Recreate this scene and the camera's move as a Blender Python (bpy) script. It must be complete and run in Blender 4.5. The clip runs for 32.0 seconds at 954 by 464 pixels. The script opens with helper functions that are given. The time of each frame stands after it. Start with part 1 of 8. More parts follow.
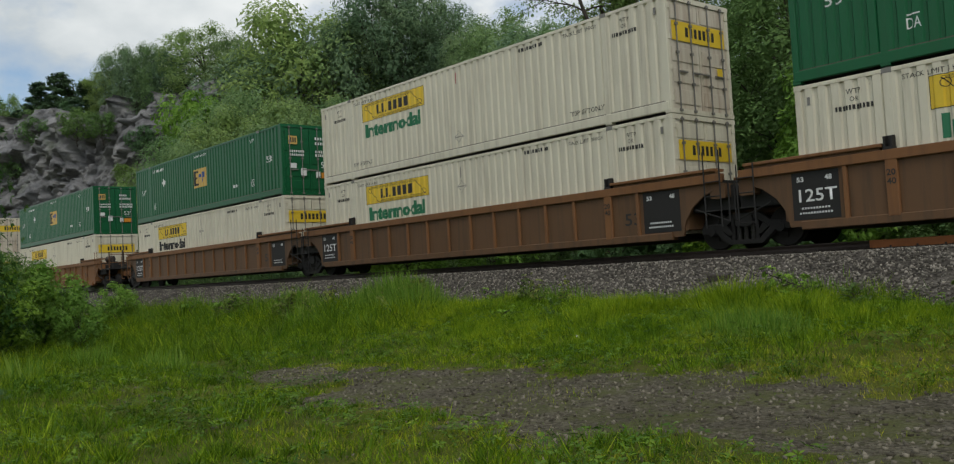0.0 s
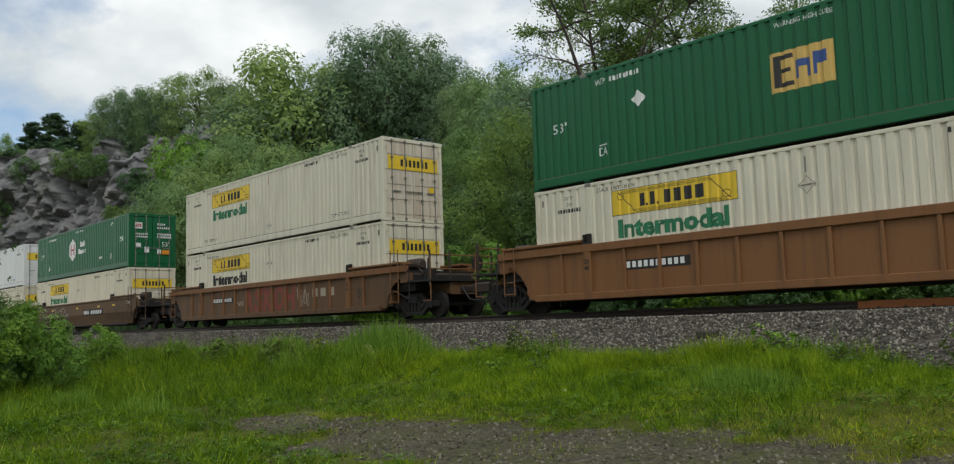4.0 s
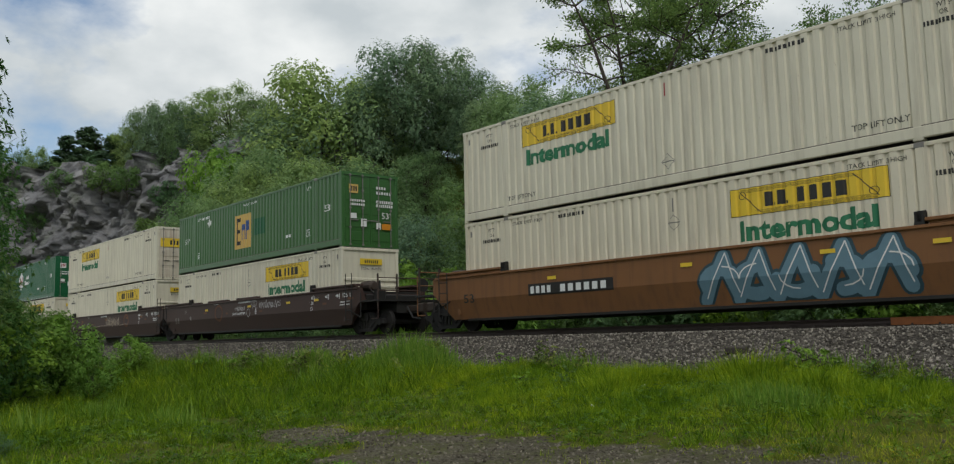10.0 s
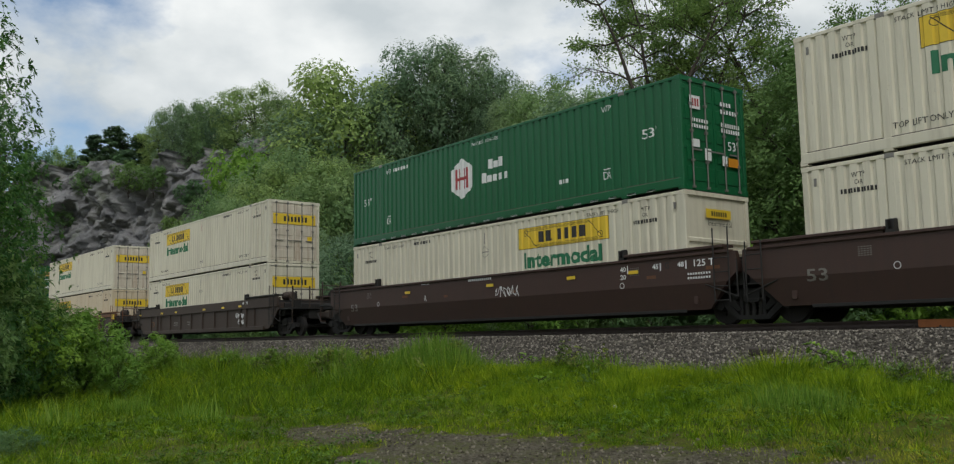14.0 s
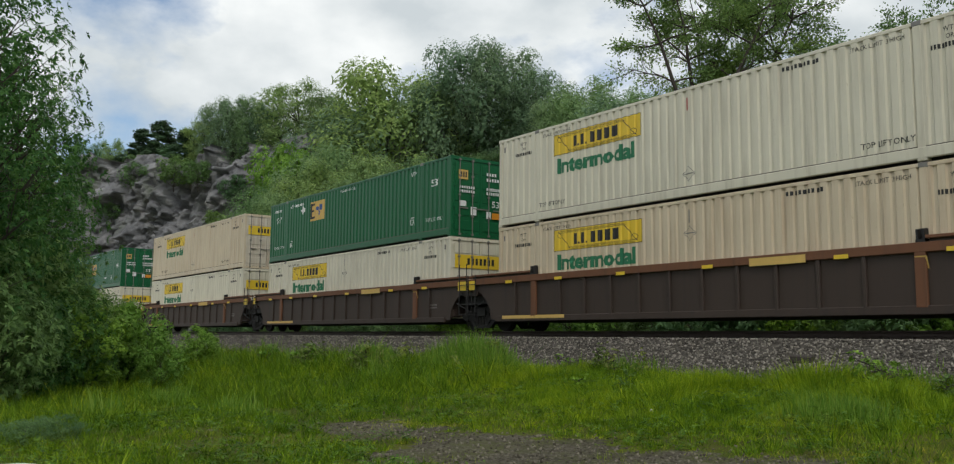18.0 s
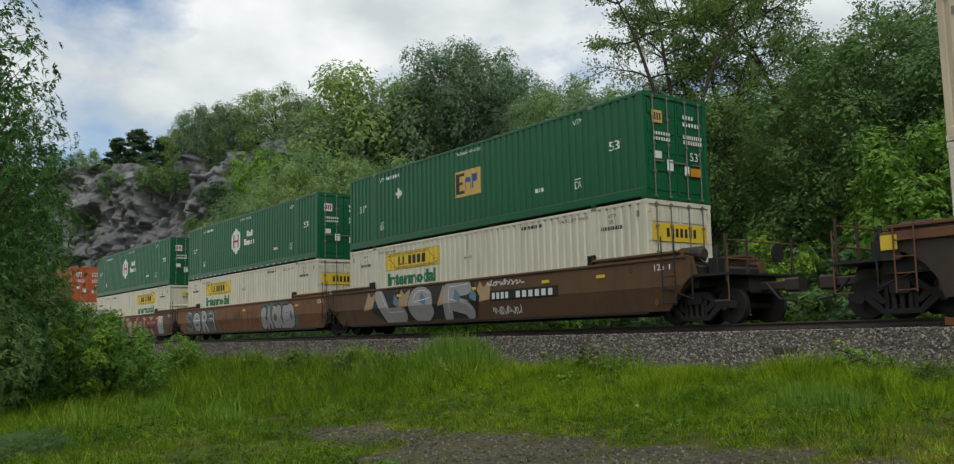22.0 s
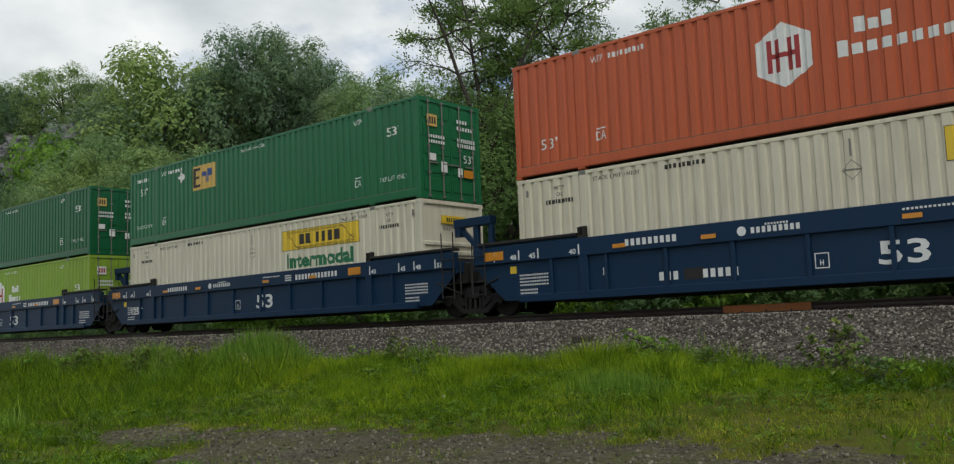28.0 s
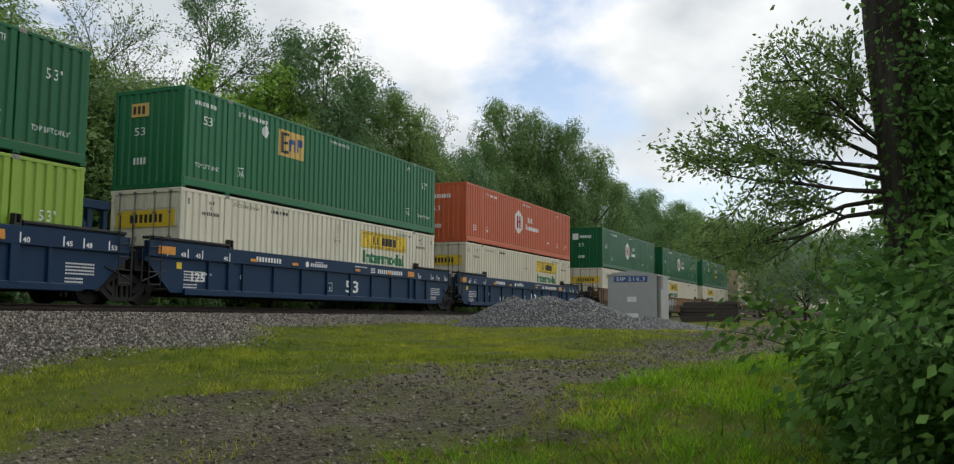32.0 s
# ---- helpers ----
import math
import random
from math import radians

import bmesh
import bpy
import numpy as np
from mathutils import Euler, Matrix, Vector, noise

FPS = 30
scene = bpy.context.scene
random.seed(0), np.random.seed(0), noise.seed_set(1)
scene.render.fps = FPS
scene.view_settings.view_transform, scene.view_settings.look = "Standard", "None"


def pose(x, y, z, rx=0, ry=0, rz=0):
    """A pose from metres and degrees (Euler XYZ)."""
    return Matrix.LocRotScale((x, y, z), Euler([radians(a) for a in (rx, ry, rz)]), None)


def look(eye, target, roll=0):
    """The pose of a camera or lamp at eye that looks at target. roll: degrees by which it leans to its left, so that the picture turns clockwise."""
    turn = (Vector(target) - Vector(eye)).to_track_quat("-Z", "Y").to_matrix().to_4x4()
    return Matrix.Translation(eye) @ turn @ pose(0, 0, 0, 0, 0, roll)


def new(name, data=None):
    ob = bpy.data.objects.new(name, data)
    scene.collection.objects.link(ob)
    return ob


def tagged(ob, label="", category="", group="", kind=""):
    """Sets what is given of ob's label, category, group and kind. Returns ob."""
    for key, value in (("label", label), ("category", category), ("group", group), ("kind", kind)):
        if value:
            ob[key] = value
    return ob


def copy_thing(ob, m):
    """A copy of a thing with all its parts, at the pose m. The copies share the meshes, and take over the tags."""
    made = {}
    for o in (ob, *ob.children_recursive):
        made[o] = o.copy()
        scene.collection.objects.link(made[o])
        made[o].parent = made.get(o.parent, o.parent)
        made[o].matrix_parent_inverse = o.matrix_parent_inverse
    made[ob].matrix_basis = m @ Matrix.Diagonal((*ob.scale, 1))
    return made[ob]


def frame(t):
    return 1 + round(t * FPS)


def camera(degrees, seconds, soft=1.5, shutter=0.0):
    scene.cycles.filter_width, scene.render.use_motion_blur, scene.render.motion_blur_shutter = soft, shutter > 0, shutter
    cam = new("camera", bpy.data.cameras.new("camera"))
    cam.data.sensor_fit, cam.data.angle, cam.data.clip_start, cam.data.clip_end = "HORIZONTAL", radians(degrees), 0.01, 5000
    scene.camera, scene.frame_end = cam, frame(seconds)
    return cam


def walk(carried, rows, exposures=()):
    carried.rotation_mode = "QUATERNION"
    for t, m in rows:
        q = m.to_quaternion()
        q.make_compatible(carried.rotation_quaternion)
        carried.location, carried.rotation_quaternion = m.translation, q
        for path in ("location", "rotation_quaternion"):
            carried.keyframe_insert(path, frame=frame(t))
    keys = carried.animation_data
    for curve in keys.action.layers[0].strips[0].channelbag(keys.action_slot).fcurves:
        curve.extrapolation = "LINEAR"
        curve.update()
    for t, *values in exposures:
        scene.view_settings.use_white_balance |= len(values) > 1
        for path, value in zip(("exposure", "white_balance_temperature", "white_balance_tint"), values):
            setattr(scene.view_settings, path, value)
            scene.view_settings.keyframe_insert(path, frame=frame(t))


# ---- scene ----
cam = camera(55.93, 32.0, soft=1.2)
CAM_Z = 1.6
PATH = [
    (0.0, pose(0, 0, CAM_Z, 92.64, 3.12, 50.31)),
    (0.5, pose(0, 0, CAM_Z, 94.74, 3.00, 53.78)),
    (1.0, pose(0, 0, CAM_Z, 95.73, 2.84, 55.69)),
    (1.5, pose(0, 0, CAM_Z, 95.75, 2.46, 55.60)),
    (2.0, pose(0, 0, CAM_Z, 95.63, 2.47, 53.23)),
    (2.5, pose(0, 0, CAM_Z, 95.77, 2.51, 50.27)),
    (4.5, pose(0, 0, CAM_Z, 95.88, 1.60, 49.67)),
    (5.0, pose(0, 0, CAM_Z, 95.62, 1.09, 54.55)),
    (5.5, pose(0, 0, CAM_Z, 95.67, 0.95, 55.22)),
    (6.0, pose(0, 0, CAM_Z, 95.79, 0.64, 55.99)),
    (6.5, pose(0, 0, CAM_Z, 96.10, 0.88, 54.68)),
    (7.0, pose(0, 0, CAM_Z, 96.99, 0.40, 53.23)),
    (7.5, pose(0, 0, CAM_Z, 97.04, -0.57, 50.36)),
    (8.0, pose(0, 0, CAM_Z, 97.07, -0.75, 46.05)),
    (8.5, pose(0, 0, CAM_Z, 97.25, -1.04, 44.52)),
    (9.0, pose(0, 0, CAM_Z, 97.38, -0.62, 43.64)),
    (9.5, pose(0, 0, CAM_Z, 97.37, 1.06, 46.08)),
    (10.0, pose(0, 0, CAM_Z, 96.76, 1.29, 51.28)),
    (10.5, pose(0, 0, CAM_Z, 96.27, 1.23, 51.48)),
    (11.0, pose(0, 0, CAM_Z, 96.20, 1.50, 50.67)),
    (11.5, pose(0, 0, CAM_Z, 96.33, 0.83, 53.28)),
    (12.0, pose(0, 0, CAM_Z, 96.49, 0.50, 54.00)),
    (12.5, pose(0, 0, CAM_Z, 96.58, 0.26, 53.80)),
    (13.0, pose(0, 0, CAM_Z, 96.69, -0.09, 53.80)),
    (13.5, pose(0, 0, CAM_Z, 96.72, 0.07, 53.18)),
    (14.0, pose(0, 0, CAM_Z, 96.76, 0.92, 52.70)),
    (14.5, pose(0, 0, CAM_Z, 96.89, 0.55, 50.57)),
    (16.5, pose(0, 0, CAM_Z, 97.50, -1.82, 46.67)),
    (17.0, pose(0, 0, CAM_Z, 97.46, -2.02, 48.44)),
    (17.5, pose(0, 0, CAM_Z, 97.05, -1.25, 52.33)),
    (18.0, pose(0, 0, CAM_Z, 96.74, -0.53, 55.05)),
    (18.5, pose(0, 0, CAM_Z, 96.24, -0.06, 55.24)),
    (19.0, pose(0, 0, CAM_Z, 96.15, -0.05, 55.58)),
    (19.5, pose(0, 0, CAM_Z, 96.00, -0.27, 54.76)),
    (20.0, pose(0, 0, CAM_Z, 96.11, -0.41, 54.01)),
    (20.5, pose(0, 0, CAM_Z, 96.37, 1.04, 53.76)),
    (21.0, pose(0, 0, CAM_Z, 96.56, 1.97, 53.96)),
    (21.5, pose(0, 0, CAM_Z, 96.64, 2.12, 55.00)),
    (22.0, pose(0, 0, CAM_Z, 96.77, 1.13, 54.05)),
    (22.5, pose(0, 0, CAM_Z, 96.86, 0.56, 53.26)),
    (23.0, pose(0, 0, CAM_Z, 96.91, 0.41, 52.69)),
    (23.5, pose(0, 0, CAM_Z, 96.90, 0.58, 52.19)),
    (24.0, pose(0, 0, CAM_Z, 96.98, 0.47, 51.65)),
    (24.5, pose(0, 0, CAM_Z, 97.12, 0.20, 51.04)),
    (25.0, pose(0, 0, CAM_Z, 96.99, 0.59, 50.40)),
    (25.5, pose(0, 0, CAM_Z, 96.03, 0.69, 50.04)),
    (27.5, pose(0, 0, CAM_Z, 95.70, 1.52, 42.85)),
    (28.0, pose(0, 0, CAM_Z, 95.98, 2.13, 41.93)),
    (28.5, pose(0, 0, CAM_Z, 96.10, 2.07, 41.10)),
    (29.0, pose(0, 0, CAM_Z, 95.97, 1.93, 23.46)),
    (29.5, pose(0, 0, CAM_Z, 94.99, 1.94, -8.90)),
    (30.0, pose(0, 0, CAM_Z, 95.31, 0.94, -35.85)),
    (30.5, pose(0, 0, CAM_Z, 95.47, -0.10, -58.86)),
    (31.0, pose(0, 0, CAM_Z, 95.68, -0.97, -65.54)),
    (31.5, pose(0, 0, CAM_Z, 95.47, -1.38, -66.89)),
    (32.0, pose(0, 0, CAM_Z, 95.38, -0.40, -67.25)),
]
EXPOSURES = [
    (0.0, 0.1, 6550, 8), (1.0, 0.17, 6550, 8), (2.0, 0.2, 6550, 8), (5.0, 0.28, 6550, 8), (6.0, 0.24, 6550, 8), (7.0, 0.2, 6550, 8), (8.0, 0.05, 6550, 8), (9.0, 0.07, 6550, 8), (11.0, 0.08, 6550, 8), (12.0, 0.16, 6550, 8), (13.0, 0.23, 6550, 8),
    (14.0, 0.14, 6550, 8), (17.0, 0.07, 6550, 8), (18.0, 0.22, 6550, 8), (19.0, 0.27, 6550, 8), (20.0, 0.26, 6550, 8), (22.0, 0.2, 6550, 8), (23.0, 0.1, 6550, 8), (24.0, 0.14, 6550, 8), (25.0, 0.06, 6550, 8), (28.0, 0.16, 6550, 8),
    (29.0, 0.25, 6600, 9), (29.5, 0.42, 6650, 9), (30.0, 0.82, 6650, 9), (30.5, 0.13, 6650, 9), (31.0, -0.05, 6600, 10), (31.5, 0.25, 6600, 10), (32.0, 0.31, 6600, 10),
]
walk(cam, PATH, EXPOSURES)

# ---- world, sun ----
world = bpy.data.worlds.new("overcast_sky")
scene.world = world
world.use_nodes = True


def build_world():
    nt = world.node_tree
    nt.nodes.clear()
    out = nt.nodes.new("ShaderNodeOutputWorld")
    bg = nt.nodes.new("ShaderNodeBackground")
    sky = nt.nodes.new("ShaderNodeTexSky")
    sky.sky_type = "NISHITA"
    sky.sun_disc = False
    sky.sun_elevation, sky.sun_rotation = radians(52), radians(115)
    sky.dust_density = 1.5
    dim = nt.nodes.new("ShaderNodeVectorMath")
    dim.operation = "SCALE"
    dim.inputs["Scale"].default_value = 0.115
    nt.links.new(sky.outputs["Color"], dim.inputs[0])
    tc = nt.nodes.new("ShaderNodeTexCoord")
    mp = nt.nodes.new("ShaderNodeMapping")
    mp.inputs["Scale"].default_value = (1.0, 1.0, 1.7)
    mp.inputs["Location"].default_value = (0.35, 0.2, 0.0)
    nt.links.new(tc.outputs["Generated"], mp.inputs["Vector"])
    big = nt.nodes.new("ShaderNodeTexNoise")
    big.inputs["Scale"].default_value, big.inputs["Detail"].default_value = 3.1, 8
    big.inputs["Roughness"].default_value = 0.55
    nt.links.new(mp.outputs["Vector"], big.inputs["Vector"])
    cover = nt.nodes.new("ShaderNodeValToRGB")
    cover.color_ramp.elements[0].position, cover.color_ramp.elements[1].position = 0.36, 0.49
    nt.links.new(big.outputs["Fac"], cover.inputs["Fac"])
    fine = nt.nodes.new("ShaderNodeTexNoise")
    fine.inputs["Scale"].default_value, fine.inputs["Detail"].default_value = 4.5, 8
    nt.links.new(mp.outputs["Vector"], fine.inputs["Vector"])
    tone = nt.nodes.new("ShaderNodeValToRGB")
    tone.color_ramp.elements[0].position, tone.color_ramp.elements[1].position = 0.40, 0.62
    tone.color_ramp.elements[0].color = (0.53, 0.575, 0.61, 1)
    tone.color_ramp.elements[1].color = (0.83, 0.85, 0.86, 1)
    nt.links.new(fine.outputs["Fac"], tone.inputs["Fac"])
    mix = nt.nodes.new("ShaderNodeMixRGB")
    nt.links.new(cover.outputs["Color"], mix.inputs["Fac"])
    nt.links.new(dim.outputs["Vector"], mix.inputs["Color1"])
    nt.links.new(tone.outputs["Color"], mix.inputs["Color2"])
    nt.links.new(mix.outputs["Color"], bg.inputs["Color"])
    bg.inputs["Strength"].default_value = 1.0
    nt.links.new(bg.outputs["Background"], out.inputs["Surface"])


build_world()
sun_data = bpy.data.lights.new("sun", "SUN")
sun_data.energy, sun_data.angle, sun_data.color = 1.0, radians(25), (1.0, 0.96, 0.9)
sun = new("sun", sun_data)
sun.matrix_world = look((60, -40, 90), (0, 0, 0))


# ---- materials ----
def ramp(nt, fac, stops):
    r = nt.nodes.new("ShaderNodeValToRGB")
    els = r.color_ramp.elements
    while len(els) < len(stops):
        els.new(0.5)
    for e, (pos, col) in zip(els, stops):
        e.position, e.color = pos, (*col, 1)
    nt.links.new(fac, r.inputs["Fac"])
    return r.outputs["Color"]


def tex(nt, scale, detail=5, rough=0.55, stretch=(1, 1, 1), space="Object"):
    tc = nt.nodes.new("ShaderNodeTexCoord")
    mp = nt.nodes.new("ShaderNodeMapping")
    mp.inputs["Scale"].default_value = stretch
    nt.links.new(tc.outputs[space], mp.inputs["Vector"])
    n = nt.nodes.new("ShaderNodeTexNoise")
    n.inputs["Scale"].default_value, n.inputs["Detail"].default_value, n.inputs["Roughness"].default_value = scale, detail, rough
    nt.links.new(mp.outputs["Vector"], n.inputs["Vector"])
    return n.outputs["Fac"]


def mixc(nt, fac, a, b, mode="MIX"):
    m = nt.nodes.new("ShaderNodeMixRGB")
    m.blend_type = mode
    for sock, val in ((m.inputs["Fac"], fac), (m.inputs["Color1"], a), (m.inputs["Color2"], b)):
        if isinstance(val, (int, float)):
            sock.default_value = val
        elif isinstance(val, tuple):
            sock.default_value = (*val, 1)
        else:
            nt.links.new(val, sock)
    return m.outputs["Color"]


def start(name, rough=0.6, metal=0.0):
    m = bpy.data.materials.new(name)
    m.use_nodes = True
    nt = m.node_tree
    b = nt.nodes["Principled BSDF"]
    b.inputs["Roughness"].default_value, b.inputs["Metallic"].default_value = rough, metal
    return m, nt, b


def bump(nt, b, fac, strength=0.3, distance=0.02):
    n = nt.nodes.new("ShaderNodeBump")
    n.inputs["Strength"].default_value, n.inputs["Distance"].default_value = strength, distance
    nt.links.new(fac, n.inputs["Height"])
    nt.links.new(n.outputs["Normal"], b.inputs["Normal"])


def tint_by_object(nt, col, amount=0.1):
    oi = nt.nodes.new("ShaderNodeObjectInfo")
    dark = ramp(nt, oi.outputs["Random"], [(0.0, (1 - amount,) * 3), (1.0, (1.0, 1.0, 1.0))])
    return mixc(nt, 1.0, col, dark, "MULTIPLY")


def paint(name, col, dirt=(0.16, 0.11, 0.07), grime=0.35, rust=0.15, rough=0.5, metal=0.0, gloss=0.5):
    """Weathered paint: soft grime, streaks that run down, small rust spots."""
    m, nt, b = start(name, rough, metal)
    b.inputs["Specular IOR Level"].default_value = gloss
    streak = tex(nt, 1.0, 6, 0.6, (5.0, 5.0, 0.35))
    s = ramp(nt, streak, [(0.48, (0, 0, 0)), (0.78, (grime,) * 3)])
    c = mixc(nt, s, col, dirt)
    cloud = tex(nt, 0.7, 4, 0.6)
    c = mixc(nt, ramp(nt, cloud, [(0.35, (grime * 0.5,) * 3), (0.65, (0, 0, 0))]), c, tuple(x * 0.72 for x in col))
    spots = tex(nt, 9.0, 6, 0.7, (1.5, 1.5, 0.6))
    c = mixc(nt, ramp(nt, spots, [(0.66, (0, 0, 0)), (0.72, (rust,) * 3)]), c, (0.12, 0.05, 0.025))
    c = tint_by_object(nt, c, 0.05)
    nt.links.new(c, b.inputs["Base Color"])
    bump(nt, b, tex(nt, 30, 3), 0.08, 0.004)
    return m


def plain(name, col, rough=0.6, metal=0.0, var=0.25, scale=6.0):
    m, nt, b = start(name, rough, metal)
    c = mixc(nt, ramp(nt, tex(nt, scale, 5), [(0.3, (var,) * 3), (0.7, (0, 0, 0))]), col, tuple(x * 0.55 for x in col))
    nt.links.new(c, b.inputs["Base Color"])
    return m


def leafy(name, c0, c1, c2, patches=False, through_light=1.0):
    """Leaves that reflect and let through light."""
    m, nt, b = start(name, 0.6)
    b.inputs["Specular IOR Level"].default_value = 0.10
    geo = nt.nodes.new("ShaderNodeNewGeometry")
    oi = nt.nodes.new("ShaderNodeObjectInfo")
    c = ramp(nt, geo.outputs["Random Per Island"], [(0.0, c0), (0.6, c1), (1.0, c2)])
    hue = ramp(nt, oi.outputs["Random"], [(0.0, (0.72, 0.8, 0.86)), (0.5, (1.0, 1.0, 1.0)), (1.0, (1.2, 1.12, 0.9))])
    c = mixc(nt, 1.0, c, hue, "MULTIPLY")
    if patches:
        zones = ramp(nt, tex(nt, 0.35, 4), [(0.35, (0.66, 0.76, 0.68)), (0.5, (1.0, 1.0, 1.0)), (0.66, (1.2, 1.1, 0.9))])
        c = mixc(nt, 1.0, c, zones, "MULTIPLY")
        # Shaded hollows between tufts are put into the colour by noise.
        tufts = ramp(nt, tex(nt, 2.6, 4, 0.6), [(0.36, (0.46, 0.53, 0.42)), (0.5, (0.95, 0.97, 1.0)), (0.64, (1.4, 1.22, 1.0))])
        c = mixc(nt, 1.0, c, tufts, "MULTIPLY")
        dry = ramp(nt, tex(nt, 0.9, 5, 0.65), [(0.58, (0, 0, 0)), (0.70, (0.4, 0.4, 0.4))])
        c = mixc(nt, dry, c, (0.15, 0.135, 0.05))
    nt.links.new(c, b.inputs["Base Color"])
    tr = nt.nodes.new("ShaderNodeBsdfTranslucent")
    nt.links.new(mixc(nt, 1.0, c, (through_light,) * 3, "MULTIPLY"), tr.inputs["Color"])
    both = nt.nodes.new("ShaderNodeAddShader")
    nt.links.new(b.outputs["BSDF"], both.inputs[0])
    nt.links.new(tr.outputs["BSDF"], both.inputs[1])
    nt.links.new(both.outputs["Shader"], nt.nodes["Material Output"].inputs["Surface"])
    return m


M_WHITE = paint("white_paint", (0.665, 0.628, 0.50), grime=0.4, rust=0.5)
M_CREAM = paint("cream_paint", (0.62, 0.525, 0.375), dirt=(0.32, 0.18, 0.09), grime=0.6, rust=0.6)
M_RUSTDOOR = paint("rust_streaked_door", (0.64, 0.58, 0.47), dirt=(0.27, 0.13, 0.06), grime=0.95, rust=0.8)
M_SHADOWLINE = plain("shadow_line_paint", (0.10, 0.085, 0.065), 0.8)
M_COOL = paint("cool_white_paint", (0.68, 0.70, 0.70), grime=0.25, rust=0.3)
M_GREEN = paint("green_paint", (0.008, 0.108, 0.040), dirt=(0.03, 0.06, 0.03), grime=0.25, rust=0.2, rough=0.38, gloss=0.28)
M_GREEN2 = paint("bright_green_paint", (0.014, 0.142, 0.055), dirt=(0.03, 0.08, 0.04), grime=0.25, rust=0.2, rough=0.38, gloss=0.3)
M_GREEN3 = paint("faded_green_paint", (0.036, 0.125, 0.028), dirt=(0.05, 0.07, 0.03), grime=0.35, rust=0.25, rough=0.38)
M_ORANGE = paint("orange_red_paint", (0.50, 0.098, 0.03), dirt=(0.2, 0.05, 0.03), grime=0.4, rust=0.4)
M_LIME = paint("lime_green_paint", (0.22, 0.36, 0.03), dirt=(0.15, 0.16, 0.05), grime=0.3)
M_BROWN = paint("rust_brown_paint", (0.125, 0.063, 0.026), dirt=(0.04, 0.029, 0.018), grime=0.8, rust=0.6, rough=0.7)
M_OCHRE = paint("ochre_brown_paint", (0.20, 0.086, 0.027), dirt=(0.08, 0.04, 0.02), grime=0.7, rust=0.6, rough=0.7)
M_MAROON = paint("dark_maroon_paint", (0.050, 0.0245, 0.018), dirt=(0.03, 0.02, 0.016), grime=0.5, rust=0.4, rough=0.65)
M_DARK = paint("sooty_brown_paint", (0.044, 0.028, 0.020), dirt=(0.022, 0.017, 0.014), grime=0.6, rust=0.4, rough=0.7)
M_NAVY = paint("navy_blue_paint", (0.005, 0.027, 0.068), dirt=(0.010, 0.018, 0.03), grime=0.3, rust=0.15, rough=0.5, gloss=0.22)
M_IVORY = paint("ivory_paint", (0.65, 0.60, 0.47), grime=0.4, rust=0.4)
M_RUST = paint("rust_ochre_paint", (0.15, 0.06, 0.025), dirt=(0.05, 0.03, 0.02), grime=0.6, rust=0.5, rough=0.7)
# Set darker still, to hold the shade on parts under the cars.
M_BLACK = plain("black_steel", (0.012, 0.011, 0.010), 0.7)
M_GREY = plain("worn_grey_steel", (0.22, 0.21, 0.19), 0.5, 0.4)
M_YELLOW = plain("yellow_sheet", (0.72, 0.50, 0.03), 0.5, 0, 0.15)
M_AMBER = plain("amber_reflector", (0.62, 0.25, 0.02), 0.35)
M_INK = plain("black_lettering", (0.02, 0.02, 0.018), 0.6)
M_LGREEN = plain("green_lettering", (0.015, 0.16, 0.07), 0.6)
M_LWHITE = plain("white_lettering", (0.72, 0.73, 0.72), 0.6)
M_LRED = plain("red_lettering", (0.35, 0.03, 0.03), 0.6)
M_TAN = plain("tan_logo_sheet", (0.60, 0.40, 0.11), 0.6, 0, 0.15)
M_LBLUE = plain("blue_lettering", (0.03, 0.08, 0.26), 0.6)
M_RAIL = plain("rusty_rail_steel", (0.065, 0.05, 0.042), 0.55, 0.5)
M_TIE = plain("creosoted_wood", (0.055, 0.045, 0.038), 0.9, 0, 0.5, 12)
# Darkened: the crown's shade on the trunk is put into the bark colour.
M_BARK = plain("bark", (0.062, 0.05, 0.04), 0.95, 0, 0.6, 8)
def bark_material():
    m, nt, b = start("furrowed_bark", 0.95)
    f = tex(nt, 7.0, 6, 0.65, (1, 1, 0.14))
    # Tones stay dark here too, for the shade of the crown.
    nt.links.new(ramp(nt, f, [(0.35, (0.016, 0.013, 0.010)), (0.5, (0.05, 0.042, 0.034)), (0.68, (0.10, 0.09, 0.075))]), b.inputs["Base Color"])
    bump(nt, b, f, 1.0, 0.06)
    return m


M_TRUNK = bark_material()
M_LEAF = leafy("leaves", (0.072, 0.122, 0.037), (0.102, 0.164, 0.049), (0.138, 0.208, 0.063), through_light=0.75)
M_LEAFD = leafy("dark_leaves", (0.054, 0.100, 0.043), (0.078, 0.138, 0.056), (0.108, 0.176, 0.070), through_light=0.75)
M_BUSH = leafy("broad_bush_leaves", (0.042, 0.098, 0.022), (0.073, 0.152, 0.033), (0.12, 0.215, 0.05), through_light=0.55)
# Paler, duller greens: the haze of distance is put into the leaf colour.
M_HAZEDULL = leafy("hazed_hill_leaves", (0.078, 0.122, 0.067), (0.106, 0.160, 0.086), (0.138, 0.202, 0.106), through_light=0.8)
